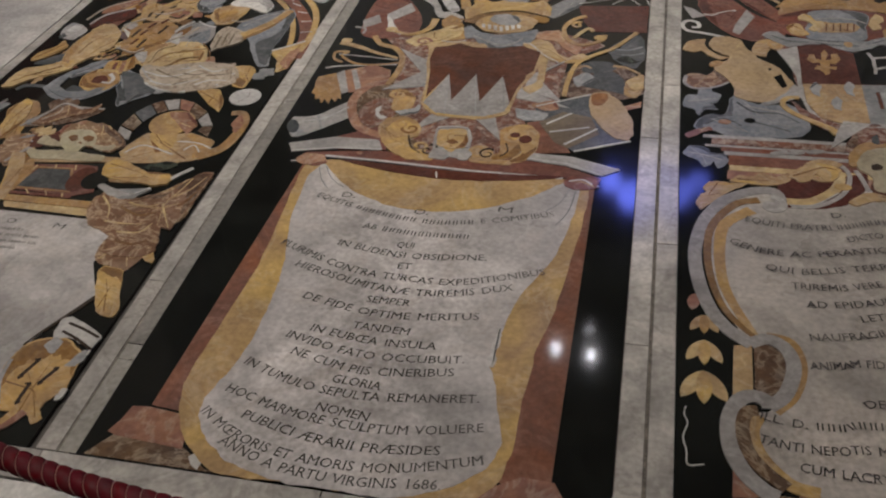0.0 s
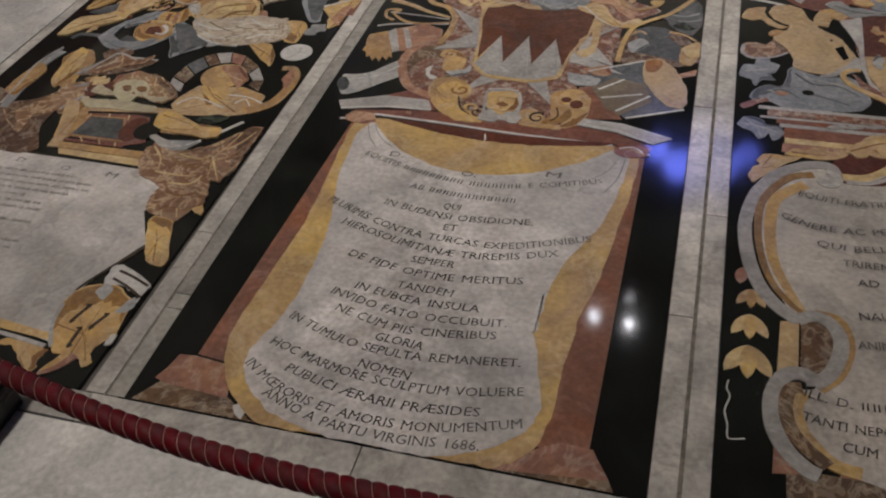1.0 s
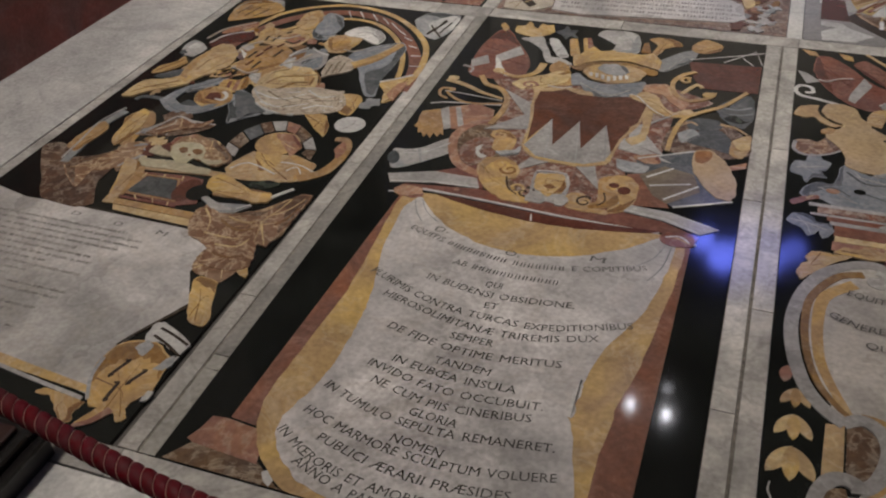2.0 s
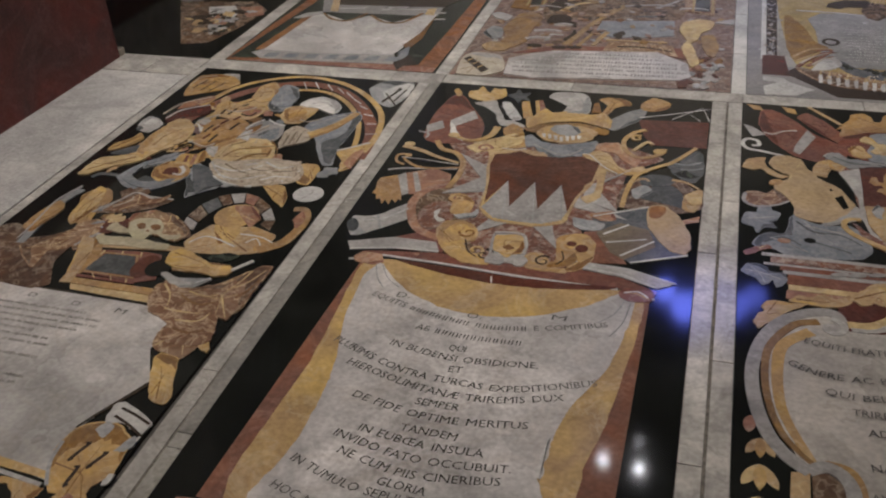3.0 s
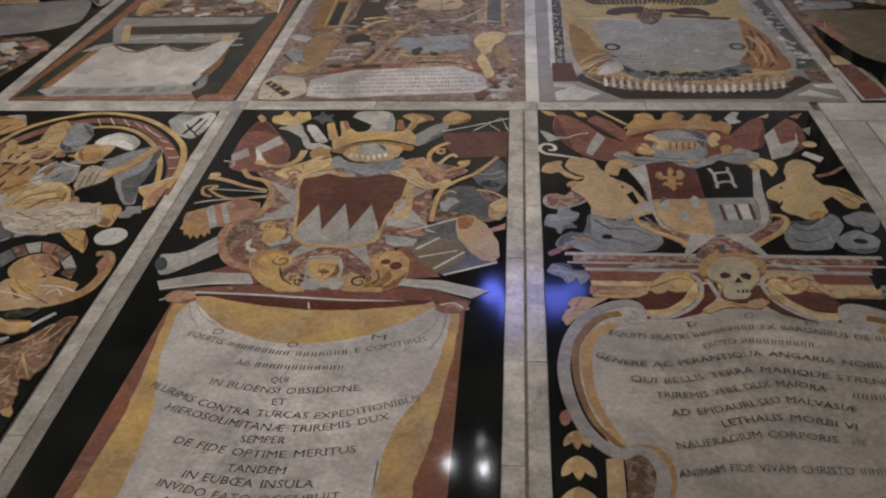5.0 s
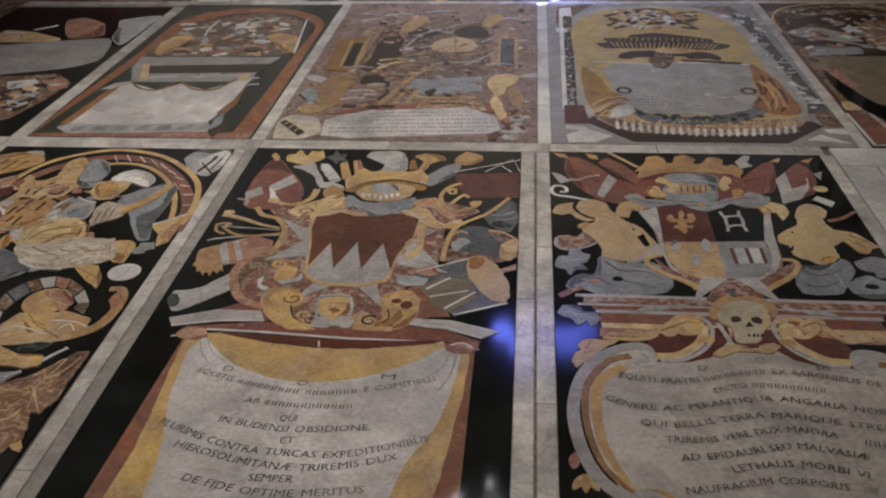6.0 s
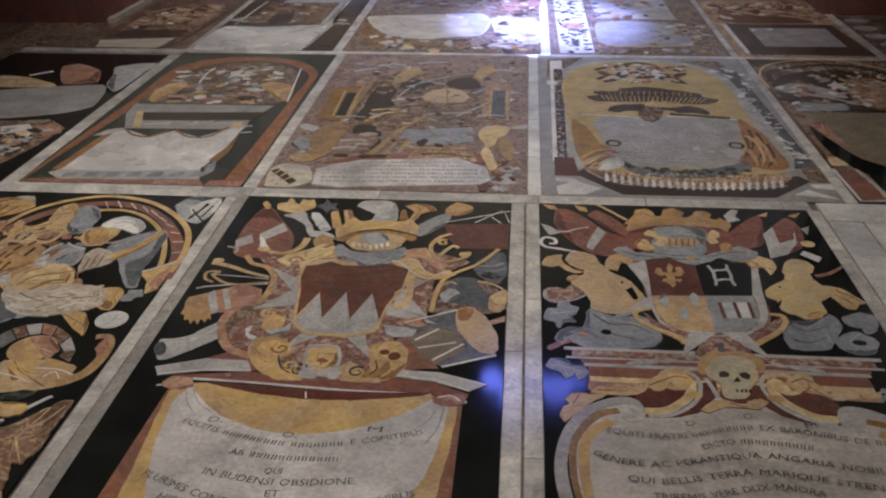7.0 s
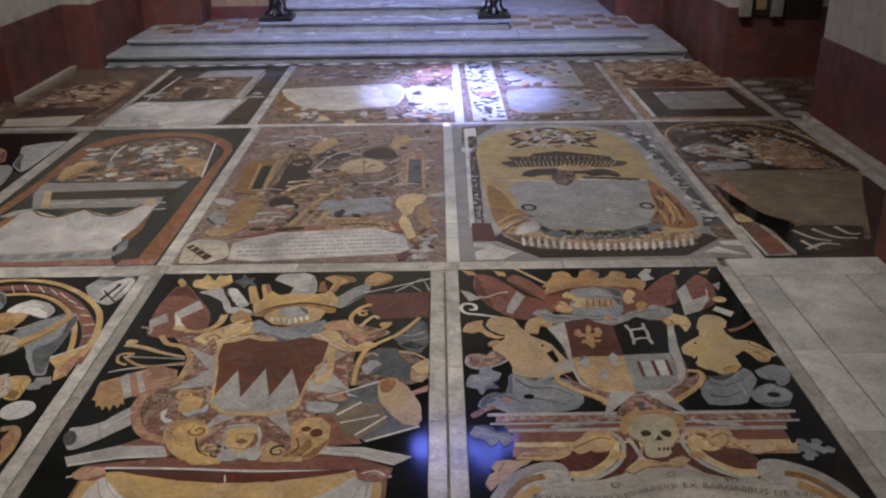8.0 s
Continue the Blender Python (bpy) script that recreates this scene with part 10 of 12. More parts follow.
band(SLAB_F, "rib", OCHRE, 6, [(67.0, 135.2), (69.0, 144.9)], 0.7, False)
band(SLAB_F, "rib", OCHRE, 6, [(69.4, 135.0), (71.7, 144.8)], 0.7, False)
band(SLAB_F, "rib", OCHRE, 6, [(71.8, 134.9), (74.4, 144.7)], 0.7, False)
band(SLAB_F, "rib", OCHRE, 6, [(74.3, 134.8), (77.1, 144.5)], 0.7, False)
band(SLAB_F, "rib", OCHRE, 6, [(76.7, 134.7), (79.8, 144.4)], 0.7, False)
band(SLAB_F, "rib", OCHRE, 6, [(79.0, 134.6), (82.5, 144.3)], 0.7, False)
band(SLAB_F, "rib", OCHRE, 6, [(81.4, 134.5), (85.2, 144.2)], 0.7, False)
band(SLAB_F, "rib", OCHRE, 6, [(83.8, 134.4), (88.0, 144.0)], 0.7, False)
band(SLAB_F, "rib", OCHRE, 6, [(86.3, 134.3), (90.7, 143.9)], 0.7, False)
band(SLAB_F, "rib", OCHRE, 6, [(88.7, 134.2), (93.4, 143.8)], 0.7, False)
band(SLAB_F, "rib", OCHRE, 6, [(91.0, 134.0), (96.1, 143.6)], 0.7, False)
band(SLAB_F, "rib", OCHRE, 6, [(41.1, 149.3), (41.7, 156.4)], 0.5, False)
band(SLAB_F, "rib", OCHRE, 6, [(44.4, 149.1), (45.1, 156.3)], 0.5, False)
band(SLAB_F, "rib", OCHRE, 6, [(47.8, 149.0), (48.5, 156.1)], 0.5, False)
band(SLAB_F, "rib", OCHRE, 6, [(51.1, 148.8), (51.9, 156.0)], 0.5, False)
band(SLAB_F, "rib", OCHRE, 6, [(54.5, 148.6), (55.3, 155.8)], 0.5, False)
band(SLAB_F, "rib", OCHRE, 6, [(57.8, 148.5), (58.7, 155.6)], 0.5, False)
band(SLAB_F, "rib", OCHRE, 6, [(61.2, 148.3), (62.0, 155.5)], 0.5, False)
band(SLAB_F, "rib", OCHRE, 6, [(64.5, 148.2), (65.4, 155.3)], 0.5, False)
band(SLAB_F, "rib", OCHRE, 6, [(67.8, 148.0), (68.8, 155.1)], 0.5, False)
band(SLAB_F, "rib", OCHRE, 6, [(71.2, 147.8), (72.2, 155.0)], 0.5, False)
band(SLAB_F, "rib", OCHRE, 6, [(74.5, 147.7), (75.6, 154.8)], 0.5, False)
band(SLAB_F, "rib", OCHRE, 6, [(77.9, 147.5), (78.9, 154.7)], 0.5, False)
band(SLAB_F, "rib", OCHRE, 6, [(81.2, 147.4), (82.3, 154.5)], 0.5, False)
band(SLAB_F, "rib", OCHRE, 6, [(84.5, 147.2), (85.7, 154.3)], 0.5, False)
band(SLAB_F, "rib", OCHRE, 6, [(87.9, 147.1), (89.1, 154.2)], 0.5, False)
inlay(SLAB_F, "keel", CHARCOAL, 5, [(38.3, 118.1), (43.5, 127.2), (57.3, 131.3), (64.1, 126.2), (88.9, 125.1), (92.7, 114.3), (84.8, 118.3), (67.8, 121.4), (62.8, 105.9), (57.1, 106.2), (55.9, 119.6)])
band(SLAB_F, "ramrod", CHARCOAL, 6, [(72.3, 112.6), (103.0, 108.5)], 1.1, False)
band(SLAB_F, "fan_rib", PALEGOLD, 6, [(59.6, 126.0), (62.9, 138.3)], 0.6, False)
band(SLAB_F, "fan_rib", PALEGOLD, 6, [(61.7, 125.9), (64.3, 138.2)], 0.6, False)
band(SLAB_F, "fan_rib", PALEGOLD, 6, [(63.7, 125.8), (65.6, 138.1)], 0.6, False)
band(SLAB_F, "fan_rib", PALEGOLD, 6, [(65.7, 125.7), (67.0, 138.1)], 0.6, False)
band(SLAB_F, "fan_rib", PALEGOLD, 6, [(67.8, 125.6), (68.3, 138.0)], 0.6, False)
band(SLAB_F, "fan_rib", PALEGOLD, 6, [(69.8, 125.5), (69.7, 138.0)], 0.6, False)
band(SLAB_F, "fan_rib", PALEGOLD, 6, [(71.9, 125.4), (71.0, 137.9)], 0.6, False)
band(SLAB_F, "fan_rib", PALEGOLD, 6, [(73.9, 125.3), (72.3, 137.8)], 0.6, False)
band(SLAB_F, "fan_rib", PALEGOLD, 6, [(76.0, 125.2), (73.7, 137.8)], 0.6, False)
band(SLAB_F, "fan_rib", PALEGOLD, 6, [(78.0, 125.1), (75.0, 137.7)], 0.6, False)
band(SLAB_F, "fan_rib", PALEGOLD, 6, [(80.0, 125.0), (76.4, 137.6)], 0.6, False)
band(SLAB_F, "fan_rib", PALEGOLD, 6, [(82.1, 124.9), (77.7, 137.6)], 0.6, False)
inlay(SLAB_F, "wreath", DARKGREY, 6, [(38.0, 36.5), (39.9, 43.2), (47.0, 34.5), (62.7, 32.3), (80.3, 34.9), (97.3, 44.3), (99.5, 37.5), (86.0, 26.5), (61.2, 22.7), (44.8, 26.5)])
leaf(SLAB_F, "wreath_leaf", GREEN, 7, 40.4, 36.3, 4.5, 318, 1, slim=0.4)
leaf(SLAB_F, "wreath_leaf", GREEN, 7, 42.9, 35.7, 4.5, 130, 1, slim=0.4)
leaf(SLAB_F, "wreath_leaf", GREEN, 7, 45.5, 35.0, 4.5, 183, 1, slim=0.4)
leaf(SLAB_F, "wreath_leaf", GREEN, 7, 48.0, 34.4, 4.5, 353, 1, slim=0.4)
leaf(SLAB_F, "wreath_leaf", GREEN, 7, 50.5, 33.8, 4.5, 333, 1, slim=0.4)
leaf(SLAB_F, "wreath_leaf", GREEN, 7, 53.0, 33.2, 4.5, 271, 1, slim=0.4)
leaf(SLAB_F, "wreath_leaf", GREEN, 7, 55.5, 32.5, 4.5, 14, 1, slim=0.4)
leaf(SLAB_F, "wreath_leaf", GREEN, 7, 58.0, 31.9, 4.5, 238, 1, slim=0.4)
leaf(SLAB_F, "wreath_leaf", GREEN, 7, 60.4, 31.3, 4.5, 127, 1, slim=0.4)
leaf(SLAB_F, "wreath_leaf", GREEN, 7, 62.9, 30.7, 4.5, 332, 1, slim=0.4)
leaf(SLAB_F, "wreath_leaf", GREEN, 7, 65.4, 30.1, 4.5, 26, 1, slim=0.4)
leaf(SLAB_F, "wreath_leaf", GREEN, 7, 67.8, 29.5, 4.5, 80, 1, slim=0.4)
leaf(SLAB_F, "wreath_leaf", GREEN, 7, 70.5, 29.9, 4.5, 57, 1, slim=0.4)
leaf(SLAB_F, "wreath_leaf", GREEN, 7, 73.1, 30.3, 4.5, 190, 1, slim=0.4)
leaf(SLAB_F, "wreath_leaf", GREEN, 7, 75.8, 30.7, 4.5, 240, 1, slim=0.4)
leaf(SLAB_F, "wreath_leaf", GREEN, 7, 78.4, 31.1, 4.5, 126, 1, slim=0.4)
leaf(SLAB_F, "wreath_leaf", GREEN, 7, 81.1, 31.6, 4.5, 194, 1, slim=0.4)
leaf(SLAB_F, "wreath_leaf", GREEN, 7, 83.7, 32.0, 4.5, 278, 1, slim=0.4)
leaf(SLAB_F, "wreath_leaf", GREEN, 7, 86.4, 32.4, 4.5, 52, 1, slim=0.4)
leaf(SLAB_F, "wreath_leaf", GREEN, 7, 89.0, 32.8, 4.5, 293, 1, slim=0.4)
leaf(SLAB_F, "wreath_leaf", GREEN, 7, 91.7, 33.3, 4.5, 127, 1, slim=0.4)
leaf(SLAB_F, "wreath_leaf", GREEN, 7, 94.4, 33.7, 4.5, 6, 1, slim=0.4)
inlay(SLAB_F, "drapery", UMBER, 5, [(17.1, 99.3), (20.0, 101.3), (26.0, 86.5), (29.9, 66.8), (35.7, 59.2), (27.2, 48.8), (20.9, 40.5), (17.4, 56.3)])
band(SLAB_F, "fold", PALEGOLD, 6, [(20.0, 45.7), (27.7, 55.9), (36.9, 57.3)], 1.3)
band(SLAB_F, "fold", PALEGOLD, 6, [(20.9, 40.5), (28.4, 48.8), (36.3, 52.0)], 1.0)
inlay(SLAB_F, "drapery", WHITE, 6, [(31.6, 41.8), (37.3, 48.4), (40.0, 38.1), (34.4, 31.7), (26.9, 30.4)])
inlay(SLAB_F, "flame", ORANGE, 5, [(107.3, 108.3), (111.0, 99.5), (114.9, 86.8), (116.5, 70.9), (118.0, 41.8), (110.1, 35.4), (101.1, 39.1), (95.1, 46.2), (102.9, 63.8), (104.1, 87.2)])
band(SLAB_F, "flame_fold", BROWN, 6, [(109.1, 91.1), (107.3, 71.2), (101.1, 53.0)], (1.8, 0.7))
band(SLAB_F, "flame_fold", BROWN, 6, [(112.2, 86.9), (111.6, 67.2), (103.9, 45.8)], (1.8, 0.7))
band(SLAB_F, "flame_fold", BROWN, 6, [(113.8, 71.0), (113.2, 52.5), (107.2, 38.8)], (1.8, 0.7))
band(SLAB_F, "flame_fold", BROWN, 6, [(105.0, 79.1), (103.6, 63.8), (98.4, 49.5)], (1.8, 0.7))
inlay(SLAB_F, "plinth", CHARCOAL, 3, [(15.7, 26.0), (20.3, 32.3), (119.3, 28.5), (122.2, 22.6), (102.5, 3.2), (36.2, 2.7)], False, label="black plinth under a white fringe")
inlay(SLAB_F, "fringe_bed", DRAPERY, 4, [(20.3, 32.3), (34.2, 30.1), (66.2, 24.1), (104.0, 30.7), (115.7, 28.6), (108.0, 17.9), (75.8, 11.5), (40.8, 12.7), (28.4, 19.3)])
inlay(SLAB_F, "tassel", WHITE, 5, [(29.6, 25.5), (31.2, 26.1), (30.9, 18.0), (29.5, 17.4)])
band(SLAB_F, "cord", CREAM, 5, [(30.8, 19.2), (32.7, 19.7)], 0.9)
band(SLAB_F, "knot_cord", PALEGOLD, 5, [(30.3, 25.5), (31.1, 31.8)], 0.7)
inlay(SLAB_F, "tassel", WHITE, 5, [(33.1, 24.1), (34.7, 24.7), (34.4, 16.6), (32.9, 16.1)])
band(SLAB_F, "cord", CREAM, 5, [(34.3, 17.8), (36.1, 18.4)], 0.9)
band(SLAB_F, "knot_cord", PALEGOLD, 5, [(33.8, 24.1), (34.6, 30.4)], 0.7)
inlay(SLAB_F, "tassel", WHITE, 5, [(36.6, 23.0), (38.2, 23.6), (37.8, 15.6), (36.3, 15.0)])
band(SLAB_F, "cord", CREAM, 5, [(37.7, 16.8), (39.6, 17.3)], 0.9)
band(SLAB_F, "knot_cord", PALEGOLD, 5, [(37.3, 23.0), (38.2, 29.3)], 0.7)
inlay(SLAB_F, "tassel", WHITE, 5, [(40.1, 21.9), (41.7, 22.5), (41.3, 14.5), (39.8, 14.0)])
band(SLAB_F, "cord", CREAM, 5, [(41.2, 15.8), (43.0, 16.3)], 0.9)
band(SLAB_F, "knot_cord", PALEGOLD, 5, [(40.8, 21.9), (41.7, 28.2)], 0.7)
inlay(SLAB_F, "tassel", WHITE, 5, [(43.6, 21.2), (45.2, 21.8), (44.7, 13.8), (43.2, 13.3)])
band(SLAB_F, "cord", CREAM, 5, [(44.6, 15.0), (46.5, 15.6)], 0.9)
band(SLAB_F, "knot_cord", PALEGOLD, 5, [(44.3, 21.2), (45.3, 27.4)], 0.7)
inlay(SLAB_F, "tassel", WHITE, 5, [(47.0, 20.1), (48.7, 20.7), (48.1, 12.8), (46.6, 12.2)])
band(SLAB_F, "cord", CREAM, 5, [(48.0, 14.0), (49.9, 14.5)], 0.9)
band(SLAB_F, "knot_cord", PALEGOLD, 5, [(47.7, 20.1), (48.8, 26.3)], 0.7)
inlay(SLAB_F, "tassel", WHITE, 5, [(50.6, 19.7), (52.2, 20.3), (51.6, 12.4), (50.1, 11.8)])
band(SLAB_F, "cord", CREAM, 5, [(51.5, 13.6), (53.4, 14.1)], 0.9)
band(SLAB_F, "knot_cord", PALEGOLD, 5, [(51.3, 19.7), (52.4, 25.9)], 0.7)
inlay(SLAB_F, "tassel", WHITE, 5, [(54.0, 18.9), (55.7, 19.5), (55.0, 11.6), (53.5, 11.1)])
band(SLAB_F, "cord", CREAM, 5, [(54.9, 12.8), (56.8, 13.4)], 0.9)
band(SLAB_F, "knot_cord", PALEGOLD, 5, [(54.7, 18.9), (55.9, 25.1)], 0.7)
inlay(SLAB_F, "tassel", WHITE, 5, [(57.5, 18.5), (59.2, 19.1), (58.5, 11.2), (57.0, 10.7)])
band(SLAB_F, "cord", CREAM, 5, [(58.4, 12.4), (60.2, 12.9)], 0.9)
band(SLAB_F, "knot_cord", PALEGOLD, 5, [(58.3, 18.5), (59.4, 24.7)], 0.7)
inlay(SLAB_F, "tassel", WHITE, 5, [(61.1, 18.1), (62.7, 18.6), (61.9, 10.8), (60.4, 10.2)])
band(SLAB_F, "cord", CREAM, 5, [(61.9, 12.0), (63.7, 12.5)], 0.9)
band(SLAB_F, "knot_cord", PALEGOLD, 5, [(61.8, 18.0), (63.0, 24.2)], 0.7)
inlay(SLAB_F, "tassel", WHITE, 5, [(64.6, 17.9), (66.2, 18.5), (65.4, 10.7), (63.9, 10.1)])
band(SLAB_F, "cord", CREAM, 5, [(65.4, 11.8), (67.2, 12.4)], 0.9)
band(SLAB_F, "knot_cord", PALEGOLD, 5, [(65.3, 17.9), (66.6, 24.1)], 0.7)
inlay(SLAB_F, "tassel", WHITE, 5, [(68.1, 17.5), (69.7, 18.1), (68.8, 10.2), (67.3, 9.7)])
band(SLAB_F, "cord", CREAM, 5, [(68.8, 11.4), (70.7, 12.0)], 0.9)
band(SLAB_F, "knot_cord", PALEGOLD, 5, [(68.8, 17.5), (70.1, 23.6)], 0.7)
inlay(SLAB_F, "tassel", WHITE, 5, [(71.7, 17.7), (73.3, 18.2), (72.4, 10.4), (70.9, 9.9)])
band(SLAB_F, "cord", CREAM, 5, [(72.4, 11.6), (74.2, 12.1)], 0.9)
band(SLAB_F, "knot_cord", PALEGOLD, 5, [(72.4, 17.6), (73.8, 23.8)], 0.7)
inlay(SLAB_F, "tassel", WHITE, 5, [(75.2, 17.5), (76.9, 18.1), (75.9, 10.3), (74.3, 9.7)])
band(SLAB_F, "cord", CREAM, 5, [(75.8, 11.5), (77.7, 12.0)], 0.9)
band(SLAB_F, "knot_cord", PALEGOLD, 5, [(75.9, 17.5), (77.4, 23.7)], 0.7)
inlay(SLAB_F, "tassel", WHITE, 5, [(78.8, 17.7), (80.5, 18.3), (79.4, 10.4), (77.9, 9.9)])
band(SLAB_F, "cord", CREAM, 5, [(79.4, 11.6), (81.3, 12.2)], 0.9)
band(SLAB_F, "knot_cord", PALEGOLD, 5, [(79.5, 17.7), (81.0, 23.9)], 0.7)
inlay(SLAB_F, "tassel", WHITE, 5, [(82.4, 17.9), (84.1, 18.4), (82.9, 10.6), (81.4, 10.1)])
band(SLAB_F, "cord", CREAM, 5, [(83.0, 11.8), (84.8, 12.3)], 0.9)
band(SLAB_F, "knot_cord", PALEGOLD, 5, [(83.1, 17.9), (84.7, 24.0)], 0.7)
inlay(SLAB_F, "tassel", WHITE, 5, [(86.1, 18.4), (87.8, 18.9), (86.6, 11.1), (85.0, 10.5)])
band(SLAB_F, "cord", CREAM, 5, [(86.6, 12.3), (88.5, 12.8)], 0.9)
band(SLAB_F, "knot_cord", PALEGOLD, 5, [(86.8, 18.3), (88.4, 24.5)], 0.7)
inlay(SLAB_F, "tassel", WHITE, 5, [(89.7, 18.5), (91.4, 19.1), (90.1, 11.2), (88.6, 10.7)])
band(SLAB_F, "cord", CREAM, 5, [(90.1, 12.4), (92.0, 13.0)], 0.9)
band(SLAB_F, "knot_cord", PALEGOLD, 5, [(90.4, 18.5), (92.0, 24.7)], 0.7)
inlay(SLAB_F, "tassel", WHITE, 5, [(93.5, 19.3), (95.2, 19.9), (93.8, 12.0), (92.3, 11.5)])
band(SLAB_F, "cord", CREAM, 5, [(93.8, 13.2), (95.7, 13.7)], 0.9)
band(SLAB_F, "knot_cord", PALEGOLD, 5, [(94.2, 19.3), (95.8, 25.5)], 0.7)
inlay(SLAB_F, "tassel", WHITE, 5, [(97.2, 19.8), (98.9, 20.4), (97.4, 12.5), (95.9, 11.9)])
band(SLAB_F, "cord", CREAM, 5, [(97.5, 13.7), (99.4, 14.2)], 0.9)
band(SLAB_F, "knot_cord", PALEGOLD, 5, [(97.9, 19.8), (99.6, 26.0)], 0.7)
inlay(SLAB_F, "tassel", WHITE, 5, [(100.9, 20.6), (102.6, 21.2), (101.2, 13.2), (99.6, 12.7)])
band(SLAB_F, "cord", CREAM, 5, [(101.2, 14.4), (103.1, 15.0)], 0.9)
band(SLAB_F, "knot_cord", PALEGOLD, 5, [(101.7, 20.6), (103.4, 26.8)], 0.7)
inlay(SLAB_F, "tassel", WHITE, 5, [(104.7, 21.4), (106.4, 22.0), (104.9, 14.0), (103.3, 13.5)])
band(SLAB_F, "cord", CREAM, 5, [(105.0, 15.2), (106.9, 15.8)], 0.9)
band(SLAB_F, "knot_cord", PALEGOLD, 5, [(105.4, 21.4), (107.3, 27.6)], 0.7)
inlay(SLAB_F, "tassel", WHITE, 5, [(108.6, 22.5), (110.3, 23.1), (108.7, 15.1), (107.1, 14.5)])
band(SLAB_F, "cord", CREAM, 5, [(108.8, 16.3), (110.7, 16.8)], 0.9)
band(SLAB_F, "knot_cord", PALEGOLD, 5, [(109.3, 22.5), (111.2, 28.8)], 0.7)
scatter(SLAB_F, "bead", 70, [(29.8, 20.8), (108.4, 19.4), (110.4, 27.2), (30.5, 29.3)], (PALEGOLD, CREAM,), 1.6, 2.4, 6, (0,))
scatter(SLAB_F, "crest_piece", 46, [(42.2, 180.2), (82.2, 178.2), (90.9, 213.4), (41.7, 214.1)], (WHITE, PINK, BROWN, CHARCOAL, SILVER,), 5, 11, 5, (2, 3))
leaf(SLAB_F, "sprig", CHARCOAL, 5, 44.4, 186.9, 12, 120, 4, slim=0.3)
leaf(SLAB_F, "sprig", CHARCOAL, 5, 83.6, 187.8, 12, 40, 4, slim=0.3)
inlay(SLAB_F, "tile", BROWN, 2, [(6.7, 46.2), (16.2, 45.8), (17.9, 22.8), (6.5, 23.2)], False)
inlay(SLAB_F, "tile", BROWNBRECCIA, 2, [(122.0, 38.3), (130.9, 41.3), (130.9, 21.6), (122.3, 22.0)], False)
inlay(SLAB_F, "triangle", WHITE, 3, [(6.8, 20.7), (15.3, 19.2), (19.1, 13.5), (6.8, 15.5)], False)
inlay(SLAB_F, "triangle", WHITE, 3, [(6.8, 9.5), (15.2, 16.7), (27.5, 8.8), (20.1, 1.8), (7.4, 0.8)], False)
inlay(SLAB_F, "triangle", WHITE, 3, [(111.6, 7.2), (118.5, 12.9), (129.7, 3.6)], False)
inlay(SLAB_F, "triangle", WHITE, 3, [(121.4, 18.9), (130.9, 20.1), (130.9, 13.9), (122.7, 15.2)], False)
inlay(SLAB_F, "mark", WHITE, 3, [(5.0, 174.8), (8.2, 174.7), (7.9, 166.5), (5.4, 166.7)], False)
inlay(SLAB_F, "mark", WHITE, 3, [(9.1, 174.6), (12.1, 172.8), (9.6, 161.1)], False)
band(SLAB_F, "knot", RED, 8, [(21.4, 33.6), (26.2, 42.3), (32.5, 51.3), (38.4, 53.4)], (2.0, 0.8))
band(SLAB_F, "knot", RED, 8, [(25.6, 34.9), (31.8, 43.6), (37.0, 48.0)], (2.0, 0.8))
band(SLAB_F, "knot", RED, 8, [(28.0, 40.7), (33.8, 49.7), (36.6, 55.9), (29.9, 54.5)], (2.0, 0.8))
band(SLAB_F, "knot", CREAM, 9, [(22.5, 37.2), (28.4, 46.0), (35.4, 52.0)], (1.4, 0.5))
band(SLAB_F, "knot", CREAM, 9, [(27.6, 36.3), (33.3, 45.1), (36.6, 44.2)], (1.4, 0.5))
band(SLAB_F, "flame", GOLD, 8, [(105.8, 82.0), (109.0, 69.7), (108.0, 51.0), (105.0, 41.1)], (2.6, 1.0))
band(SLAB_F, "flame", GOLD, 8, [(109.9, 80.1), (111.7, 63.0), (110.5, 45.5)], (2.6, 1.0))
band(SLAB_F, "flame", GOLD, 8, [(102.7, 61.6), (103.5, 48.8), (102.5, 39.7)], (2.6, 1.0))
band(SLAB_F, "flame", GOLD, 8, [(109.9, 61.4), (111.6, 50.9), (111.5, 39.4)], (2.6, 1.0))
band(SLAB_F, "spear", CHARCOAL, 8, [(71.7, 115.3), (87.2, 112.7), (103.2, 110.1)], 1.2)
inlay(SLAB_F, "boss", BROWNBRECCIA, 8, [(54.1, 115.0), (58.4, 124.0), (65.1, 125.8), (68.4, 119.5), (65.8, 107.7), (60.7, 100.2), (55.9, 104.2)])
inlay(SLAB_F, "sprig", CHARCOAL, 6, [(39.9, 124.7), (45.9, 129.7), (52.6, 130.5), (50.1, 122.3), (44.6, 116.4), (38.4, 118.6)])
inlay(SLAB_F, "sprig", CHARCOAL, 6, [(73.2, 125.5), (83.6, 129.2), (91.0, 124.8), (93.6, 116.5), (84.9, 117.8), (76.8, 117.1)])
band(SLAB_F, "hull_dot", UMBER, 7, [(44.6, 155.0), (44.4, 152.7)], 0.9, False)
band(SLAB_F, "hull_dot", UMBER, 7, [(47.2, 154.9), (46.9, 152.6)], 0.9, False)
band(SLAB_F, "hull_dot", UMBER, 7, [(49.7, 154.8), (49.5, 152.5)], 0.9, False)
band(SLAB_F, "hull_dot", UMBER, 7, [(52.3, 154.7), (52.0, 152.4)], 0.9, False)
band(SLAB_F, "hull_dot", UMBER, 7, [(54.8, 154.6), (54.6, 152.3)], 0.9, False)
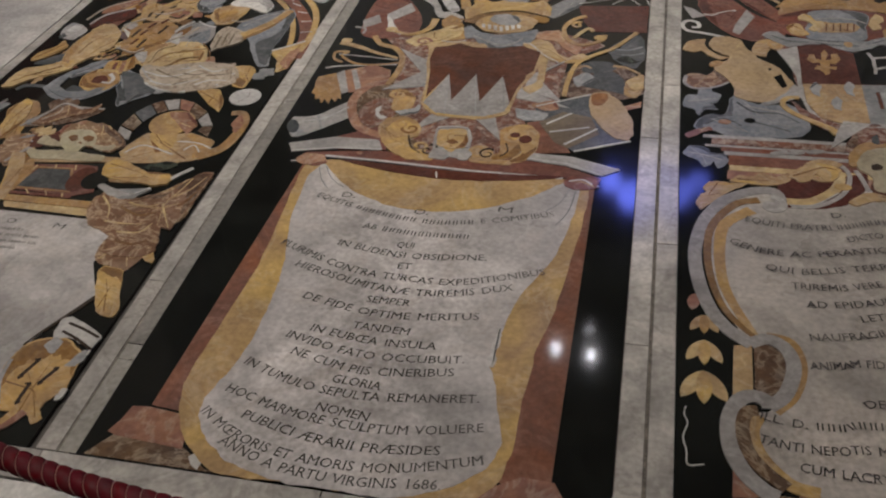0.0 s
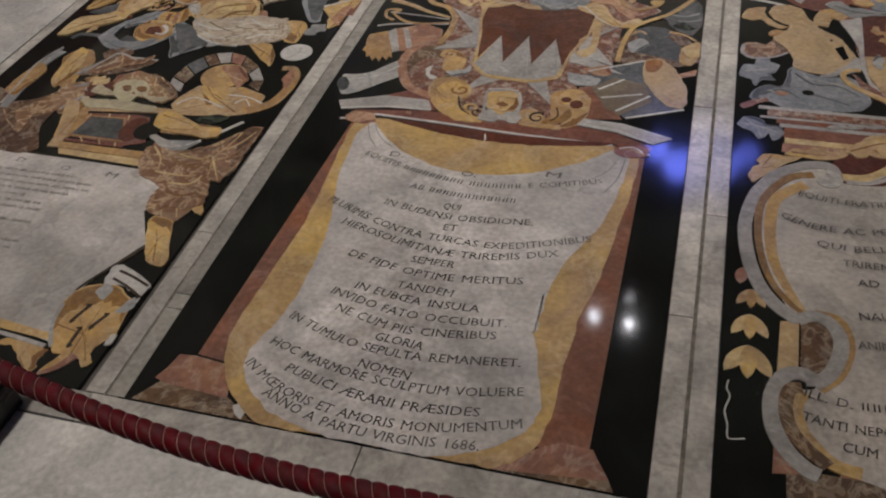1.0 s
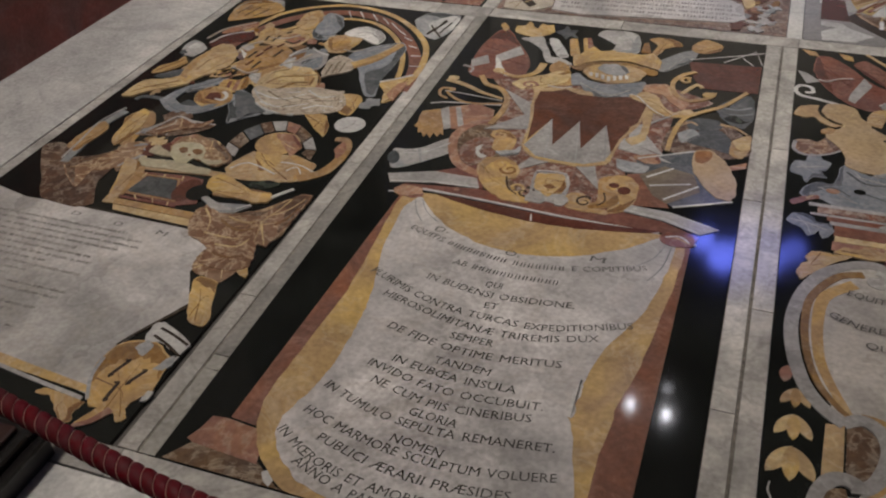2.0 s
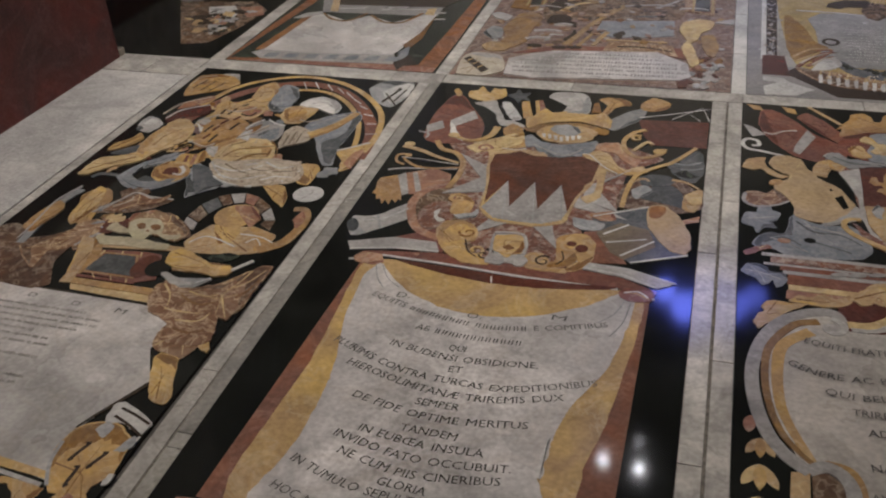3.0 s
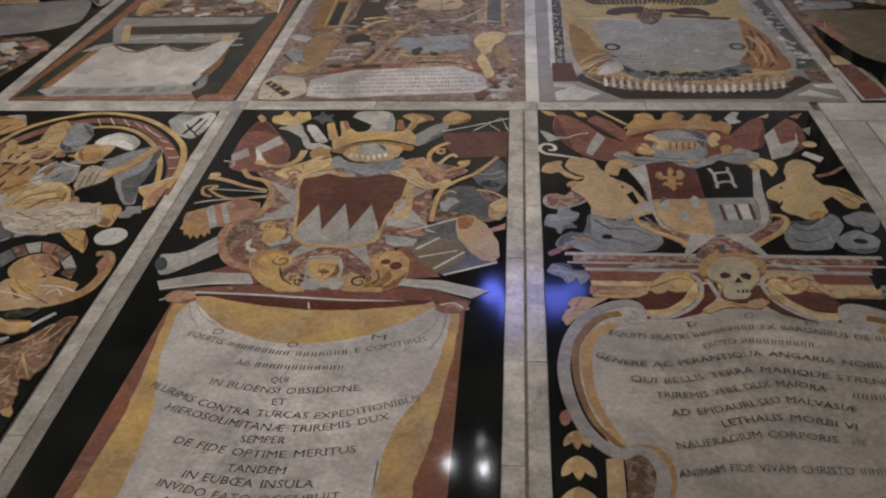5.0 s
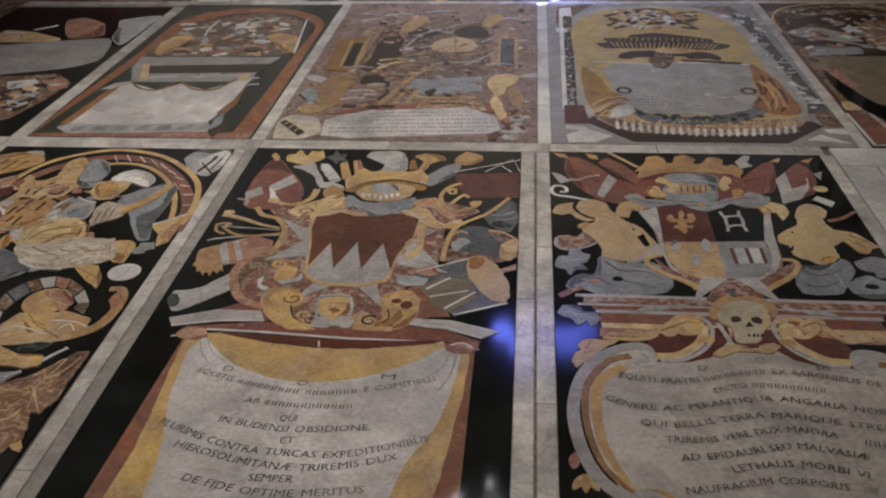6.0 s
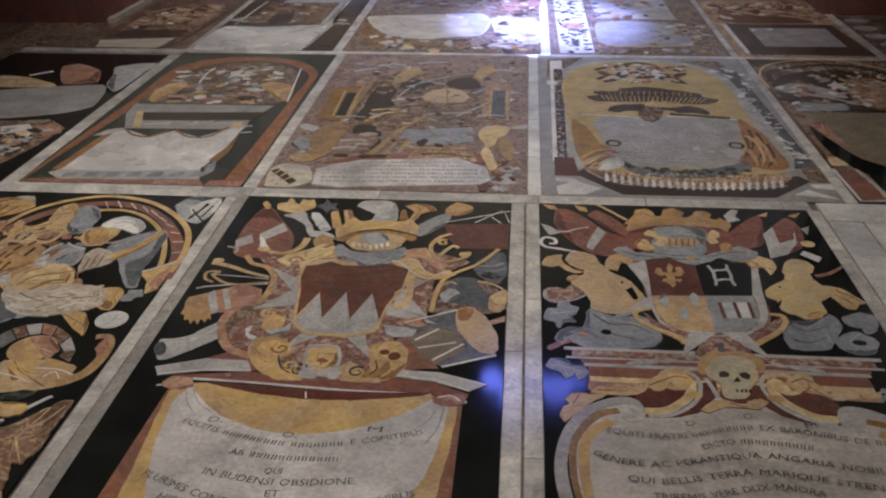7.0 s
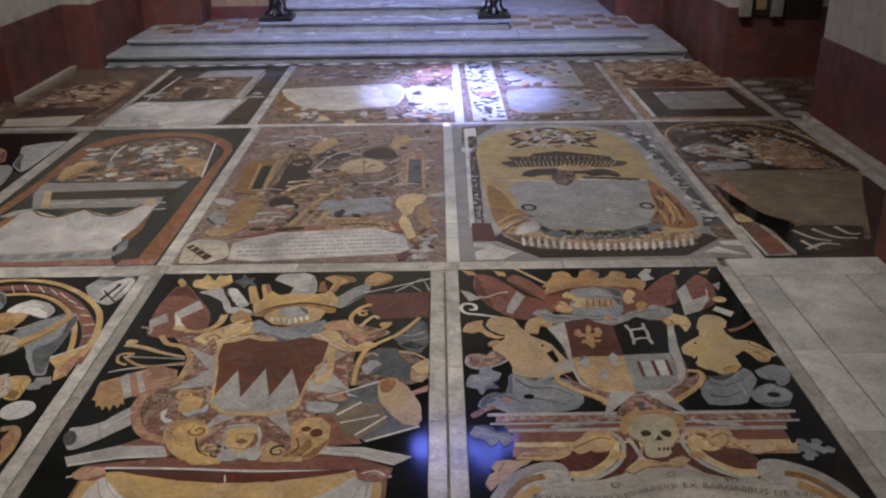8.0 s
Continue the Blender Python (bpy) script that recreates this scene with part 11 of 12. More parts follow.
band(SLAB_F, "hull_dot", UMBER, 7, [(57.4, 154.5), (57.1, 152.2)], 0.9, False)
band(SLAB_F, "hull_dot", UMBER, 7, [(59.9, 154.4), (59.7, 152.1)], 0.9, False)
band(SLAB_F, "hull_dot", UMBER, 7, [(62.5, 154.3), (62.2, 152.0)], 0.9, False)
band(SLAB_F, "hull_dot", UMBER, 7, [(65.0, 154.2), (64.8, 151.9)], 0.9, False)
band(SLAB_F, "hull_dot", UMBER, 7, [(67.6, 154.1), (67.3, 151.8)], 0.9, False)
band(SLAB_F, "hull_dot", UMBER, 7, [(70.1, 154.0), (69.8, 151.7)], 0.9, False)
band(SLAB_F, "hull_dot", UMBER, 7, [(72.7, 153.8), (72.4, 151.6)], 0.9, False)
band(SLAB_F, "hull_dot", UMBER, 7, [(75.2, 153.7), (74.9, 151.5)], 0.9, False)
band(SLAB_F, "hull_dot", UMBER, 7, [(77.8, 153.6), (77.5, 151.4)], 0.9, False)
band(SLAB_F, "hull_dot", UMBER, 7, [(80.3, 153.5), (80.0, 151.3)], 0.9, False)
band(SLAB_F, "hull_dot", UMBER, 7, [(82.9, 153.4), (82.5, 151.2)], 0.9, False)
band(SLAB_F, "hull_dot", UMBER, 7, [(36.0, 147.4), (35.8, 145.2)], 0.9, False)
band(SLAB_F, "hull_dot", UMBER, 7, [(39.6, 147.3), (39.4, 145.1)], 0.9, False)
band(SLAB_F, "hull_dot", UMBER, 7, [(43.1, 147.1), (42.9, 144.9)], 0.9, False)
band(SLAB_F, "hull_dot", UMBER, 7, [(46.7, 147.0), (46.5, 144.8)], 0.9, False)
band(SLAB_F, "hull_dot", UMBER, 7, [(50.3, 146.9), (50.1, 144.6)], 0.9, False)
band(SLAB_F, "hull_dot", UMBER, 7, [(53.9, 146.7), (53.6, 144.5)], 0.9, False)
band(SLAB_F, "hull_dot", UMBER, 7, [(57.4, 146.6), (57.2, 144.3)], 0.9, False)
band(SLAB_F, "hull_dot", UMBER, 7, [(61.0, 146.4), (60.7, 144.2)], 0.9, False)
band(SLAB_F, "hull_dot", UMBER, 7, [(64.6, 146.3), (64.3, 144.1)], 0.9, False)
band(SLAB_F, "hull_dot", UMBER, 7, [(68.1, 146.1), (67.8, 143.9)], 0.9, False)
band(SLAB_F, "hull_dot", UMBER, 7, [(71.7, 146.0), (71.4, 143.8)], 0.9, False)
band(SLAB_F, "hull_dot", UMBER, 7, [(75.3, 145.8), (74.9, 143.6)], 0.9, False)
band(SLAB_F, "hull_dot", UMBER, 7, [(78.8, 145.7), (78.5, 143.5)], 0.9, False)
band(SLAB_F, "hull_dot", UMBER, 7, [(82.4, 145.5), (82.0, 143.3)], 0.9, False)
band(SLAB_F, "hull_dot", UMBER, 7, [(85.9, 145.4), (85.6, 143.2)], 0.9, False)
band(SLAB_F, "hull_dot", UMBER, 7, [(89.5, 145.2), (89.1, 143.0)], 0.9, False)
band(SLAB_F, "hull_dot", UMBER, 7, [(34.0, 139.8), (33.8, 137.6)], 0.9, False)
band(SLAB_F, "hull_dot", UMBER, 7, [(38.0, 139.6), (37.8, 137.5)], 0.9, False)
band(SLAB_F, "hull_dot", UMBER, 7, [(42.1, 139.5), (41.9, 137.3)], 0.9, False)
band(SLAB_F, "hull_dot", UMBER, 7, [(46.1, 139.3), (45.9, 137.1)], 0.9, False)
band(SLAB_F, "hull_dot", UMBER, 7, [(50.2, 139.1), (49.9, 137.0)], 0.9, False)
band(SLAB_F, "hull_dot", UMBER, 7, [(54.2, 139.0), (54.0, 136.8)], 0.9, False)
band(SLAB_F, "hull_dot", UMBER, 7, [(58.2, 138.8), (58.0, 136.7)], 0.9, False)
band(SLAB_F, "hull_dot", UMBER, 7, [(62.3, 138.7), (62.0, 136.5)], 0.9, False)
band(SLAB_F, "hull_dot", UMBER, 7, [(66.3, 138.5), (66.0, 136.3)], 0.9, False)
band(SLAB_F, "hull_dot", UMBER, 7, [(70.4, 138.3), (70.1, 136.2)], 0.9, False)
band(SLAB_F, "hull_dot", UMBER, 7, [(74.4, 138.2), (74.1, 136.0)], 0.9, False)
band(SLAB_F, "hull_dot", UMBER, 7, [(78.4, 138.0), (78.1, 135.9)], 0.9, False)
band(SLAB_F, "hull_dot", UMBER, 7, [(82.5, 137.8), (82.1, 135.7)], 0.9, False)
band(SLAB_F, "hull_dot", UMBER, 7, [(86.5, 137.7), (86.1, 135.5)], 0.9, False)
band(SLAB_F, "hull_dot", UMBER, 7, [(90.5, 137.5), (90.1, 135.4)], 0.9, False)
band(SLAB_F, "hull_dot", UMBER, 7, [(94.5, 137.4), (94.1, 135.2)], 0.9, False)
band(SLAB_F, "sprig", CHARCOAL, 6, [(36.3, 199.8), (46.2, 207.4), (55.2, 204.3)], (3.4, 1.0))
band(SLAB_F, "sprig", CHARCOAL, 6, [(36.6, 179.2), (44.6, 189.0), (51.5, 186.1)], (3.4, 1.0))
band(SLAB_F, "sprig", CHARCOAL, 6, [(75.1, 200.7), (85.5, 208.3), (93.4, 199.9)], (3.4, 1.0))
band(SLAB_F, "sprig", CHARCOAL, 6, [(74.8, 185.1), (83.8, 184.7), (88.9, 172.1)], (3.4, 1.0))
band(SLAB_F, "sprig", CHARCOAL, 6, [(54.2, 212.5), (66.0, 217.5), (76.6, 211.5)], (3.4, 1.0))
band(SLAB_F, "sprig", CHARCOAL, 6, [(39.8, 174.2), (49.0, 178.7)], (3.4, 1.0))
band(SLAB_F, "sprig", CHARCOAL, 6, [(80.9, 177.3), (90.0, 172.0)], (3.4, 1.0))
band(SLAB_F, "crest_piece", CREAM, 8, [(47.1, 196.6), (54.1, 193.7), (57.6, 185.9)], (2.6, 1.0))
band(SLAB_F, "crest_piece", CREAM, 8, [(72.3, 192.9), (79.9, 195.2)], (2.6, 1.0))
band(SLAB_F, "crest_piece", CREAM, 8, [(58.6, 201.4), (67.1, 195.8), (74.0, 200.7)], (2.6, 1.0))
band(SLAB_F, "crest_piece", CREAM, 8, [(52.8, 181.0), (65.0, 178.0), (75.2, 182.6)], (2.6, 1.0))
scatter(SLAB_F, "crest_piece", 60, [(40.0, 176.6), (87.5, 174.6), (89.6, 210.9), (48.6, 212.7)], (WHITE, PINK, BROWN, CHARCOAL, SILVER, DRAPERY,), 3, 7, 7, (1, 2))
# slab with the dark arched border beside the pillar
inlay(SLAB_G, "border", BROWNBRECCIA, 1, [(0.4, 188.7), (0.4, 215.3), (58.3, 231.1), (89.7, 229.0), (93.6, 177.0), (93.6, 119.9), (56.7, 20.5), (17.2, 3.3), (2.2, 2.6)], False)
band(SLAB_G, "side_band", BROWN, 2, [(0.4, 172.3), (0.4, 95.3), (1.8, 36.9)], 2.2)
band(SLAB_G, "arch_rim", PALEGOLD, 3, [(0.4, 167.2), (0.4, 192.3), (7.6, 213.4), (23.8, 226.7), (51.9, 231.1), (71.7, 221.3), (84.9, 205.2), (92.1, 176.1), (93.6, 137.5), (93.6, 112.3)], 1.6)
band(SLAB_G, "arch_band", CHARCOAL, 3, [(5.1, 181.7), (8.0, 199.7), (23.9, 212.5), (52.2, 219.5), (71.7, 210.0), (83.3, 190.6), (89.5, 160.5), (93.0, 120.5)], 4.2)
scatter(SLAB_G, "sprig", 50, [(8.0, 199.7), (83.6, 163.1), (81.6, 195.9), (25.3, 218.1)], (PALEGOLD, UMBER, GREY,), 3, 6, 4, (2,))
inlay(SLAB_G, "trophy_ground", CHARCOAL, 2, [(2.3, 163.5), (13.6, 194.2), (48.9, 208.5), (73.5, 193.7), (87.0, 163.0), (91.0, 131.1), (61.4, 122.0), (11.5, 128.4)])
inlay(SLAB_G, "trophy_field", DRAPERY, 4, [(49.2, 185.9), (70.4, 184.8), (84.3, 156.0), (87.0, 129.2), (56.5, 126.4), (42.8, 144.3)])
inlay(SLAB_G, "cloth", GREYTABLET, 4, [(3.2, 167.1), (18.5, 178.6), (35.8, 165.5), (41.3, 150.0), (24.6, 150.8), (9.3, 157.3)])
inlay(SLAB_G, "helm", CHARCOAL, 5, [(1.0, 148.6), (11.0, 157.2), (13.6, 148.0), (5.2, 141.7)])
inlay(SLAB_G, "cloth", SLATE, 5, [(5.6, 124.5), (13.2, 140.2), (34.5, 139.2), (34.1, 127.4)])
scatter(SLAB_G, "trophy_piece", 60, [(5.6, 133.1), (48.3, 131.0), (63.6, 196.9), (27.6, 198.7)], (WHITE, PINK, GREY, SILVER, CHARCOAL, PALEGOLD, UMBER, RED,), 4, 9, 5, (1, 2, 3))
inlay(SLAB_G, "star", WHITE, 8, [(35.7, 174.5), (38.9, 176.8), (42.6, 183.0), (42.6, 177.2), (47.9, 178.2), (43.3, 172.9), (45.8, 167.9), (40.5, 169.4), (36.0, 163.7), (37.4, 170.7)], False)
band(SLAB_G, "spear", SILVER, 8, [(19.5, 154.5), (36.2, 144.6), (41.4, 137.8)], 1.2)
band(SLAB_G, "spear", CHARCOAL, 8, [(34.7, 129.5), (57.3, 128.4)], 1.0)
inlay(SLAB_G, "tablet", OLIVETABLET, 4, [(6.0, 106.4), (9.2, 122.3), (62.1, 124.0), (93.6, 116.2), (60.0, 34.7), (37.6, 43.1), (25.5, 46.6), (12.9, 61.4)], False, label="brown-grey marble tablet")
inlay(SLAB_G, "tablet_end", PINK, 5, [(6.8, 102.5), (14.7, 106.0), (16.3, 76.5), (11.4, 75.0)])
inlay(SLAB_G, "palm", BLACK, 6, [(5.4, 99.7), (10.0, 80.3), (16.5, 54.8), (27.2, 40.4), (24.0, 31.7), (12.7, 35.1), (5.8, 56.9), (4.2, 78.8)])
inlay(SLAB_G, "foot_band", PALEGOLD, 5, [(2.0, 53.8), (11.3, 51.9), (10.7, 45.7), (1.5, 43.0)])
inlay(SLAB_G, "red_post", RED, 5, [(1.8, 36.9), (10.1, 38.9), (13.7, 3.4), (2.9, 3.2)], False)
band(SLAB_G, "post_edge", WHITE, 6, [(0.4, 38.6), (1.5, 1.9), (12.5, 2.8)], 1.3, False)
inlay(SLAB_G, "fringe", CREAM, 6, [(9.9, 38.1), (12.1, 36.5), (15.7, 4.6), (13.2, 3.4), (12.4, 18.7)])
inlay(SLAB_G, "black_post", BLACK, 5, [(14.2, 38.0), (23.4, 33.2), (22.5, 3.7), (15.7, 3.3)], False)
inlay(SLAB_G, "foot_ground", CHARCOAL, 3, [(22.9, 33.2), (30.4, 38.8), (59.6, 36.2), (51.8, 17.2), (39.4, 7.7), (22.5, 3.7)], False)
band(SLAB_G, "feather", CREAM, 5, [(22.9, 33.2), (29.3, 21.5), (37.1, 17.8)], (2.4, 0.8))
band(SLAB_G, "feather", CREAM, 5, [(21.7, 8.3), (31.9, 14.6), (39.0, 13.0)], (2.4, 0.8))
band(SLAB_G, "feather", CREAM, 5, [(33.6, 32.8), (40.3, 22.5), (50.2, 20.7)], (2.4, 0.8))
band(SLAB_G, "feather", CREAM, 5, [(45.5, 35.3), (48.6, 26.4), (53.9, 26.2)], (2.4, 0.8))
band(SLAB_G, "feather", CREAM, 5, [(22.8, 18.3), (26.7, 8.1)], (2.4, 0.8))
# slabs beside the west wall and before the steps
inlay(SLAB_H, "tablet", GREYTABLET, 2, [(15.2, 129.6), (35.3, 137.3), (94.0, 150.7), (105.7, 110.6), (91.8, 95.4), (63.4, 85.4), (46.9, 81.6)], label="pale grey drapery tablet")
inlay(SLAB_H, "drapery", GREY, 3, [(91.4, 171.4), (86.0, 189.5), (97.8, 197.9), (109.6, 200.5), (109.6, 180.0), (107.4, 138.4), (96.0, 150.8)])
inlay(SLAB_H, "urn", PINK, 3, [(59.1, 165.9), (50.2, 189.0), (59.2, 195.7), (78.5, 181.6), (87.1, 157.1), (69.2, 151.3)])
inlay(SLAB_H, "drapery", PALEGOLD, 2, [(23.8, 143.2), (19.1, 167.2), (37.5, 164.7), (63.1, 150.9), (61.7, 145.4)])
band(SLAB_H, "bone", WHITE, 3, [(21.0, 163.7), (35.1, 161.0)], 2.2)
band(SLAB_H, "bone", WHITE, 3, [(37.7, 168.2), (48.8, 178.4)], 2.0)
inlay(SLAB_H, "page", WHITE, 4, [(70.3, 72.5), (84.3, 77.1), (92.5, 66.3), (92.6, 57.4), (78.3, 57.9)], False)
inlay(SLAB_H, "book", PINK, 4, [(88.5, 75.2), (101.1, 78.1), (108.3, 64.8), (100.4, 59.3)], False)
inlay(SLAB_H, "foot_ground", BROWNBRECCIA, 2, [(48.4, 79.0), (92.6, 86.1), (106.6, 72.2), (104.5, 47.6), (98.5, 20.6), (85.0, 15.5)], False)
inlay(SLAB_H, "foot_piece", SILVER, 3, [(84.5, 46.3), (94.3, 54.1), (97.5, 38.0), (92.9, 31.0)])
scatter(SLAB_H, "trophy_piece", 40, [(84.4, 28.2), (101.4, 33.7), (96.1, 71.6), (61.2, 69.4)], (PALEGOLD, GREEN, GREY, PINK, CHARCOAL,), 5, 11, 4, (1, 2, 3))
inlay(SLAB_I, "tablet", CREAM, 2, [(25.7, 0.4), (19.9, 21.2), (44.7, 25.3), (72.8, 30.6), (69.2, 0.4), (66.3, 0.4)], False, label="cream marble tablet")
inlay(SLAB_I, "dark_band", CHARCOAL, 2, [(19.5, 27.7), (28.4, 53.7), (76.0, 53.2), (75.4, 33.6)], False)
band(SLAB_I, "edge", CHARCOAL, 3, [(2.4, 0.4), (72.6, 0.4), (80.2, 19.8), (86.6, 125.0)], 1.6, False)
scatter(SLAB_I, "trophy_piece", 60, [(12.5, 49.8), (72.5, 56.0), (72.2, 136.4), (17.7, 127.6)], (BROWN, DRAPERY, CREAM, GREEN, UMBER, CHARCOAL,), 6, 15, 3, (1, 2, 3))
inlay(SLAB_I, "drapery", DRAPERY, 2, [(24.7, 50.5), (24.4, 110.1), (39.8, 134.9), (75.7, 142.8), (79.8, 79.3), (65.1, 62.8)])
inlay(SLAB_J, "tablet", TABLET, 3, [(0.4, 0.4), (2.6, 64.9), (32.1, 65.8), (79.6, 73.6), (77.9, 31.4), (75.2, 0.4), (36.0, 0.4)], label="broad pale marble tablet")
inlay(SLAB_J, "side_band", SILVER, 1, [(14.8, 82.0), (31.6, 178.7), (80.3, 181.3), (79.6, 73.6), (78.3, 0.4), (85.3, 77.8)], False)
band(SLAB_J, "side_line", WHITE, 2, [(76.2, 0.4), (81.3, 87.2), (82.3, 169.6)], 1.6, False)
band(SLAB_J, "side_line", WHITE, 2, [(8.6, 73.3), (12.6, 157.3)], 1.6, False)
inlay(SLAB_J, "band", BROWN, 2, [(0.4, 0.4), (0.4, 61.2), (3.1, 56.2), (0.4, 12.5)])
inlay(SLAB_J, "head_panel", BROWNBRECCIA, 2, [(16.1, 77.4), (18.9, 151.5), (75.6, 153.2), (74.3, 78.4)], False)
inlay(SLAB_J, "dark_square", CHARCOAL, 3, [(32.5, 80.9), (31.8, 109.3), (47.2, 111.3), (47.9, 80.0)])
inlay(SLAB_J, "dark_panel", CHARCOAL, 3, [(0.4, 106.8), (0.4, 158.6), (9.2, 152.1), (9.4, 101.0)], False)
inlay(SLAB_J, "dark_panel", CHARCOAL, 3, [(85.3, 15.3), (86.2, 73.2), (97.0, 72.6), (96.1, 10.9)], False)
inlay(SLAB_J, "dark_panel", CHARCOAL, 3, [(83.5, 111.0), (87.3, 169.2), (98.6, 168.4), (95.7, 105.4)], False)
scatter(SLAB_J, "sprig", 12, [(6.2, 76.6), (16.1, 77.4), (10.7, 96.2), (6.2, 97.0)], (SILVER, CREAM,), 6, 10, 4, (2,))
scatter(SLAB_J, "sprig", 10, [(79.6, 73.6), (92.8, 72.6), (92.8, 95.8), (81.7, 96.6)], (SILVER, CREAM,), 6, 10, 4, (2,))
scatter(SLAB_J, "head_scrap", 30, [(20.5, 77.1), (72.1, 78.6), (73.6, 151.2), (23.7, 151.1)], (BROWN, UMBER, CHARCOAL, CREAM, DRAPERY,), 5, 11, 4, (1, 2, 3))
inlay(SLAB_K, "drapery_tablet", CREAM, 3, [(1.7, 103.7), (27.9, 109.9), (63.6, 115.7), (90.8, 118.0), (99.8, 93.8), (94.5, 49.1), (73.3, 41.9), (53.4, 34.9), (27.6, 44.6), (11.4, 69.6)], label="pale drapery tablet")
inlay(SLAB_K, "shadow", UMBER, 2, [(5.0, 45.8), (2.3, 99.8), (21.0, 62.0), (37.1, 40.7), (21.1, 31.8)])
scatter(SLAB_K, "trophy_piece", 60, [(8.7, 10.9), (128.3, 8.7), (128.3, 29.9), (12.1, 37.2)], (DRAPERY, PALEGOLD, BROWN, SILVER, CREAM, CHARCOAL, UMBER,), 6, 14, 3, (1, 2, 3))
scatter(SLAB_K, "trophy_piece", 50, [(10.7, 135.5), (128.9, 135.9), (128.9, 187.9), (16.4, 187.9)], (DRAPERY, BROWN, SILVER, UMBER, CHARCOAL, GREY,), 6, 13, 3, (1, 2, 3))
# Pale stones on this side put part of the spotlight's glare into their colour
inlay(SLAB_K, "side_shape", CREAM, 3, [(100.2, 109.4), (136.1, 95.4), (136.6, 29.9), (118.9, 26.3), (103.9, 57.1)])
inlay(SLAB_K, "side_shape", PINK, 3, [(102.9, 183.2), (136.6, 195.3), (136.6, 142.2), (113.6, 122.7)])
scatter(SLAB_K, "trophy_piece", 40, [(101.0, 16.3), (129.6, 14.0), (129.6, 188.6), (102.6, 188.6)], (CREAM, PINK, SILVER, WHITE, CHARCOAL, PALEGOLD,), 6, 12, 5, (1, 2, 3))
inlay(SLAB_L, "scroll_border", WHITE, 1, [(5.3, 195.6), (29.5, 195.6), (30.0, 4.7), (6.4, 2.3)], False)
scatter(SLAB_L, "scrollwork", 90, [(8.2, 7.4), (28.7, 8.6), (27.8, 190.4), (6.9, 190.4)], (CHARCOAL, CHARCOAL, DARKGREY,), 4, 9, 2, (2,))
oval(SLAB_L, "border_rose", PINK, 3, 18.1, 80.6, 9, 9, 0)
inlay(SLAB_L, "tablet", GREYTABLET, 3, [(34.3, 36.0), (36.1, 88.9), (58.9, 97.1), (91.3, 90.3), (100.6, 40.5), (93.9, 24.5), (45.4, 23.2)], label="grey marble tablet with a pale edge")
band(SLAB_L, "tablet_edge", PALEGOLD, 4, [(34.3, 36.0), (45.4, 23.2), (81.7, 23.5), (102.4, 38.7)], 1.6)
inlay(SLAB_L, "figure_panel", SILVER, 2, [(37.5, 108.3), (36.0, 191.2), (97.0, 195.6), (97.9, 104.5)], False)
scatter(SLAB_L, "trophy_piece", 60, [(39.7, 108.2), (91.5, 106.9), (94.9, 183.5), (40.6, 184.8)], (PINK, PALEGOLD, BROWN, SILVER, CHARCOAL, UMBER,), 5, 13, 3, (1, 2, 3))
scatter(SLAB_L, "scrollwork", 80, [(44.0, 7.7), (113.2, 6.8), (113.2, 93.4), (98.6, 94.6)], (CHARCOAL, SILVER, UMBER, GREY,), 5, 11, 2, (2, 3))
inlay(SLAB_M, "frame", CHARCOAL, 3, [(9.1, 92.5), (86.5, 92.5), (91.1, 5.7), (9.7, 6.6)], False, label="dark brown marble frame")
inlay(SLAB_M, "frame_side", CHARCOAL, 4, [(10.9, 90.4), (24.0, 89.6), (22.6, 27.9), (11.5, 10.3)], False)
inlay(SLAB_M, "panel", GREYTABLET, 5, [(22.4, 80.2), (78.6, 80.5), (78.3, 27.9), (23.2, 26.2)], False, label="blank grey-white panel")
inlay(SLAB_M, "coat", DRAPERY, 2, [(5.9, 161.1), (32.1, 195.1), (73.9, 192.1), (83.4, 128.3), (61.7, 98.9), (17.7, 101.7)])
inlay(SLAB_M, "coat_base", BROWN, 3, [(6.3, 112.5), (45.7, 125.5), (76.2, 103.0), (61.2, 97.0), (16.7, 96.9)])
inlay(SLAB_M, "side", WHITE, 2, [(5.5, 90.8), (9.6, 92.4), (11.1, 12.7), (6.8, 6.7)], False)
scatter(SLAB_M, "coat_leaf", 60, [(8.7, 110.5), (72.3, 113.3), (71.8, 183.7), (14.3, 180.4)], (PINK, UMBER, BROWN, DRAPERY, CREAM,), 6, 14, 4, (3,))


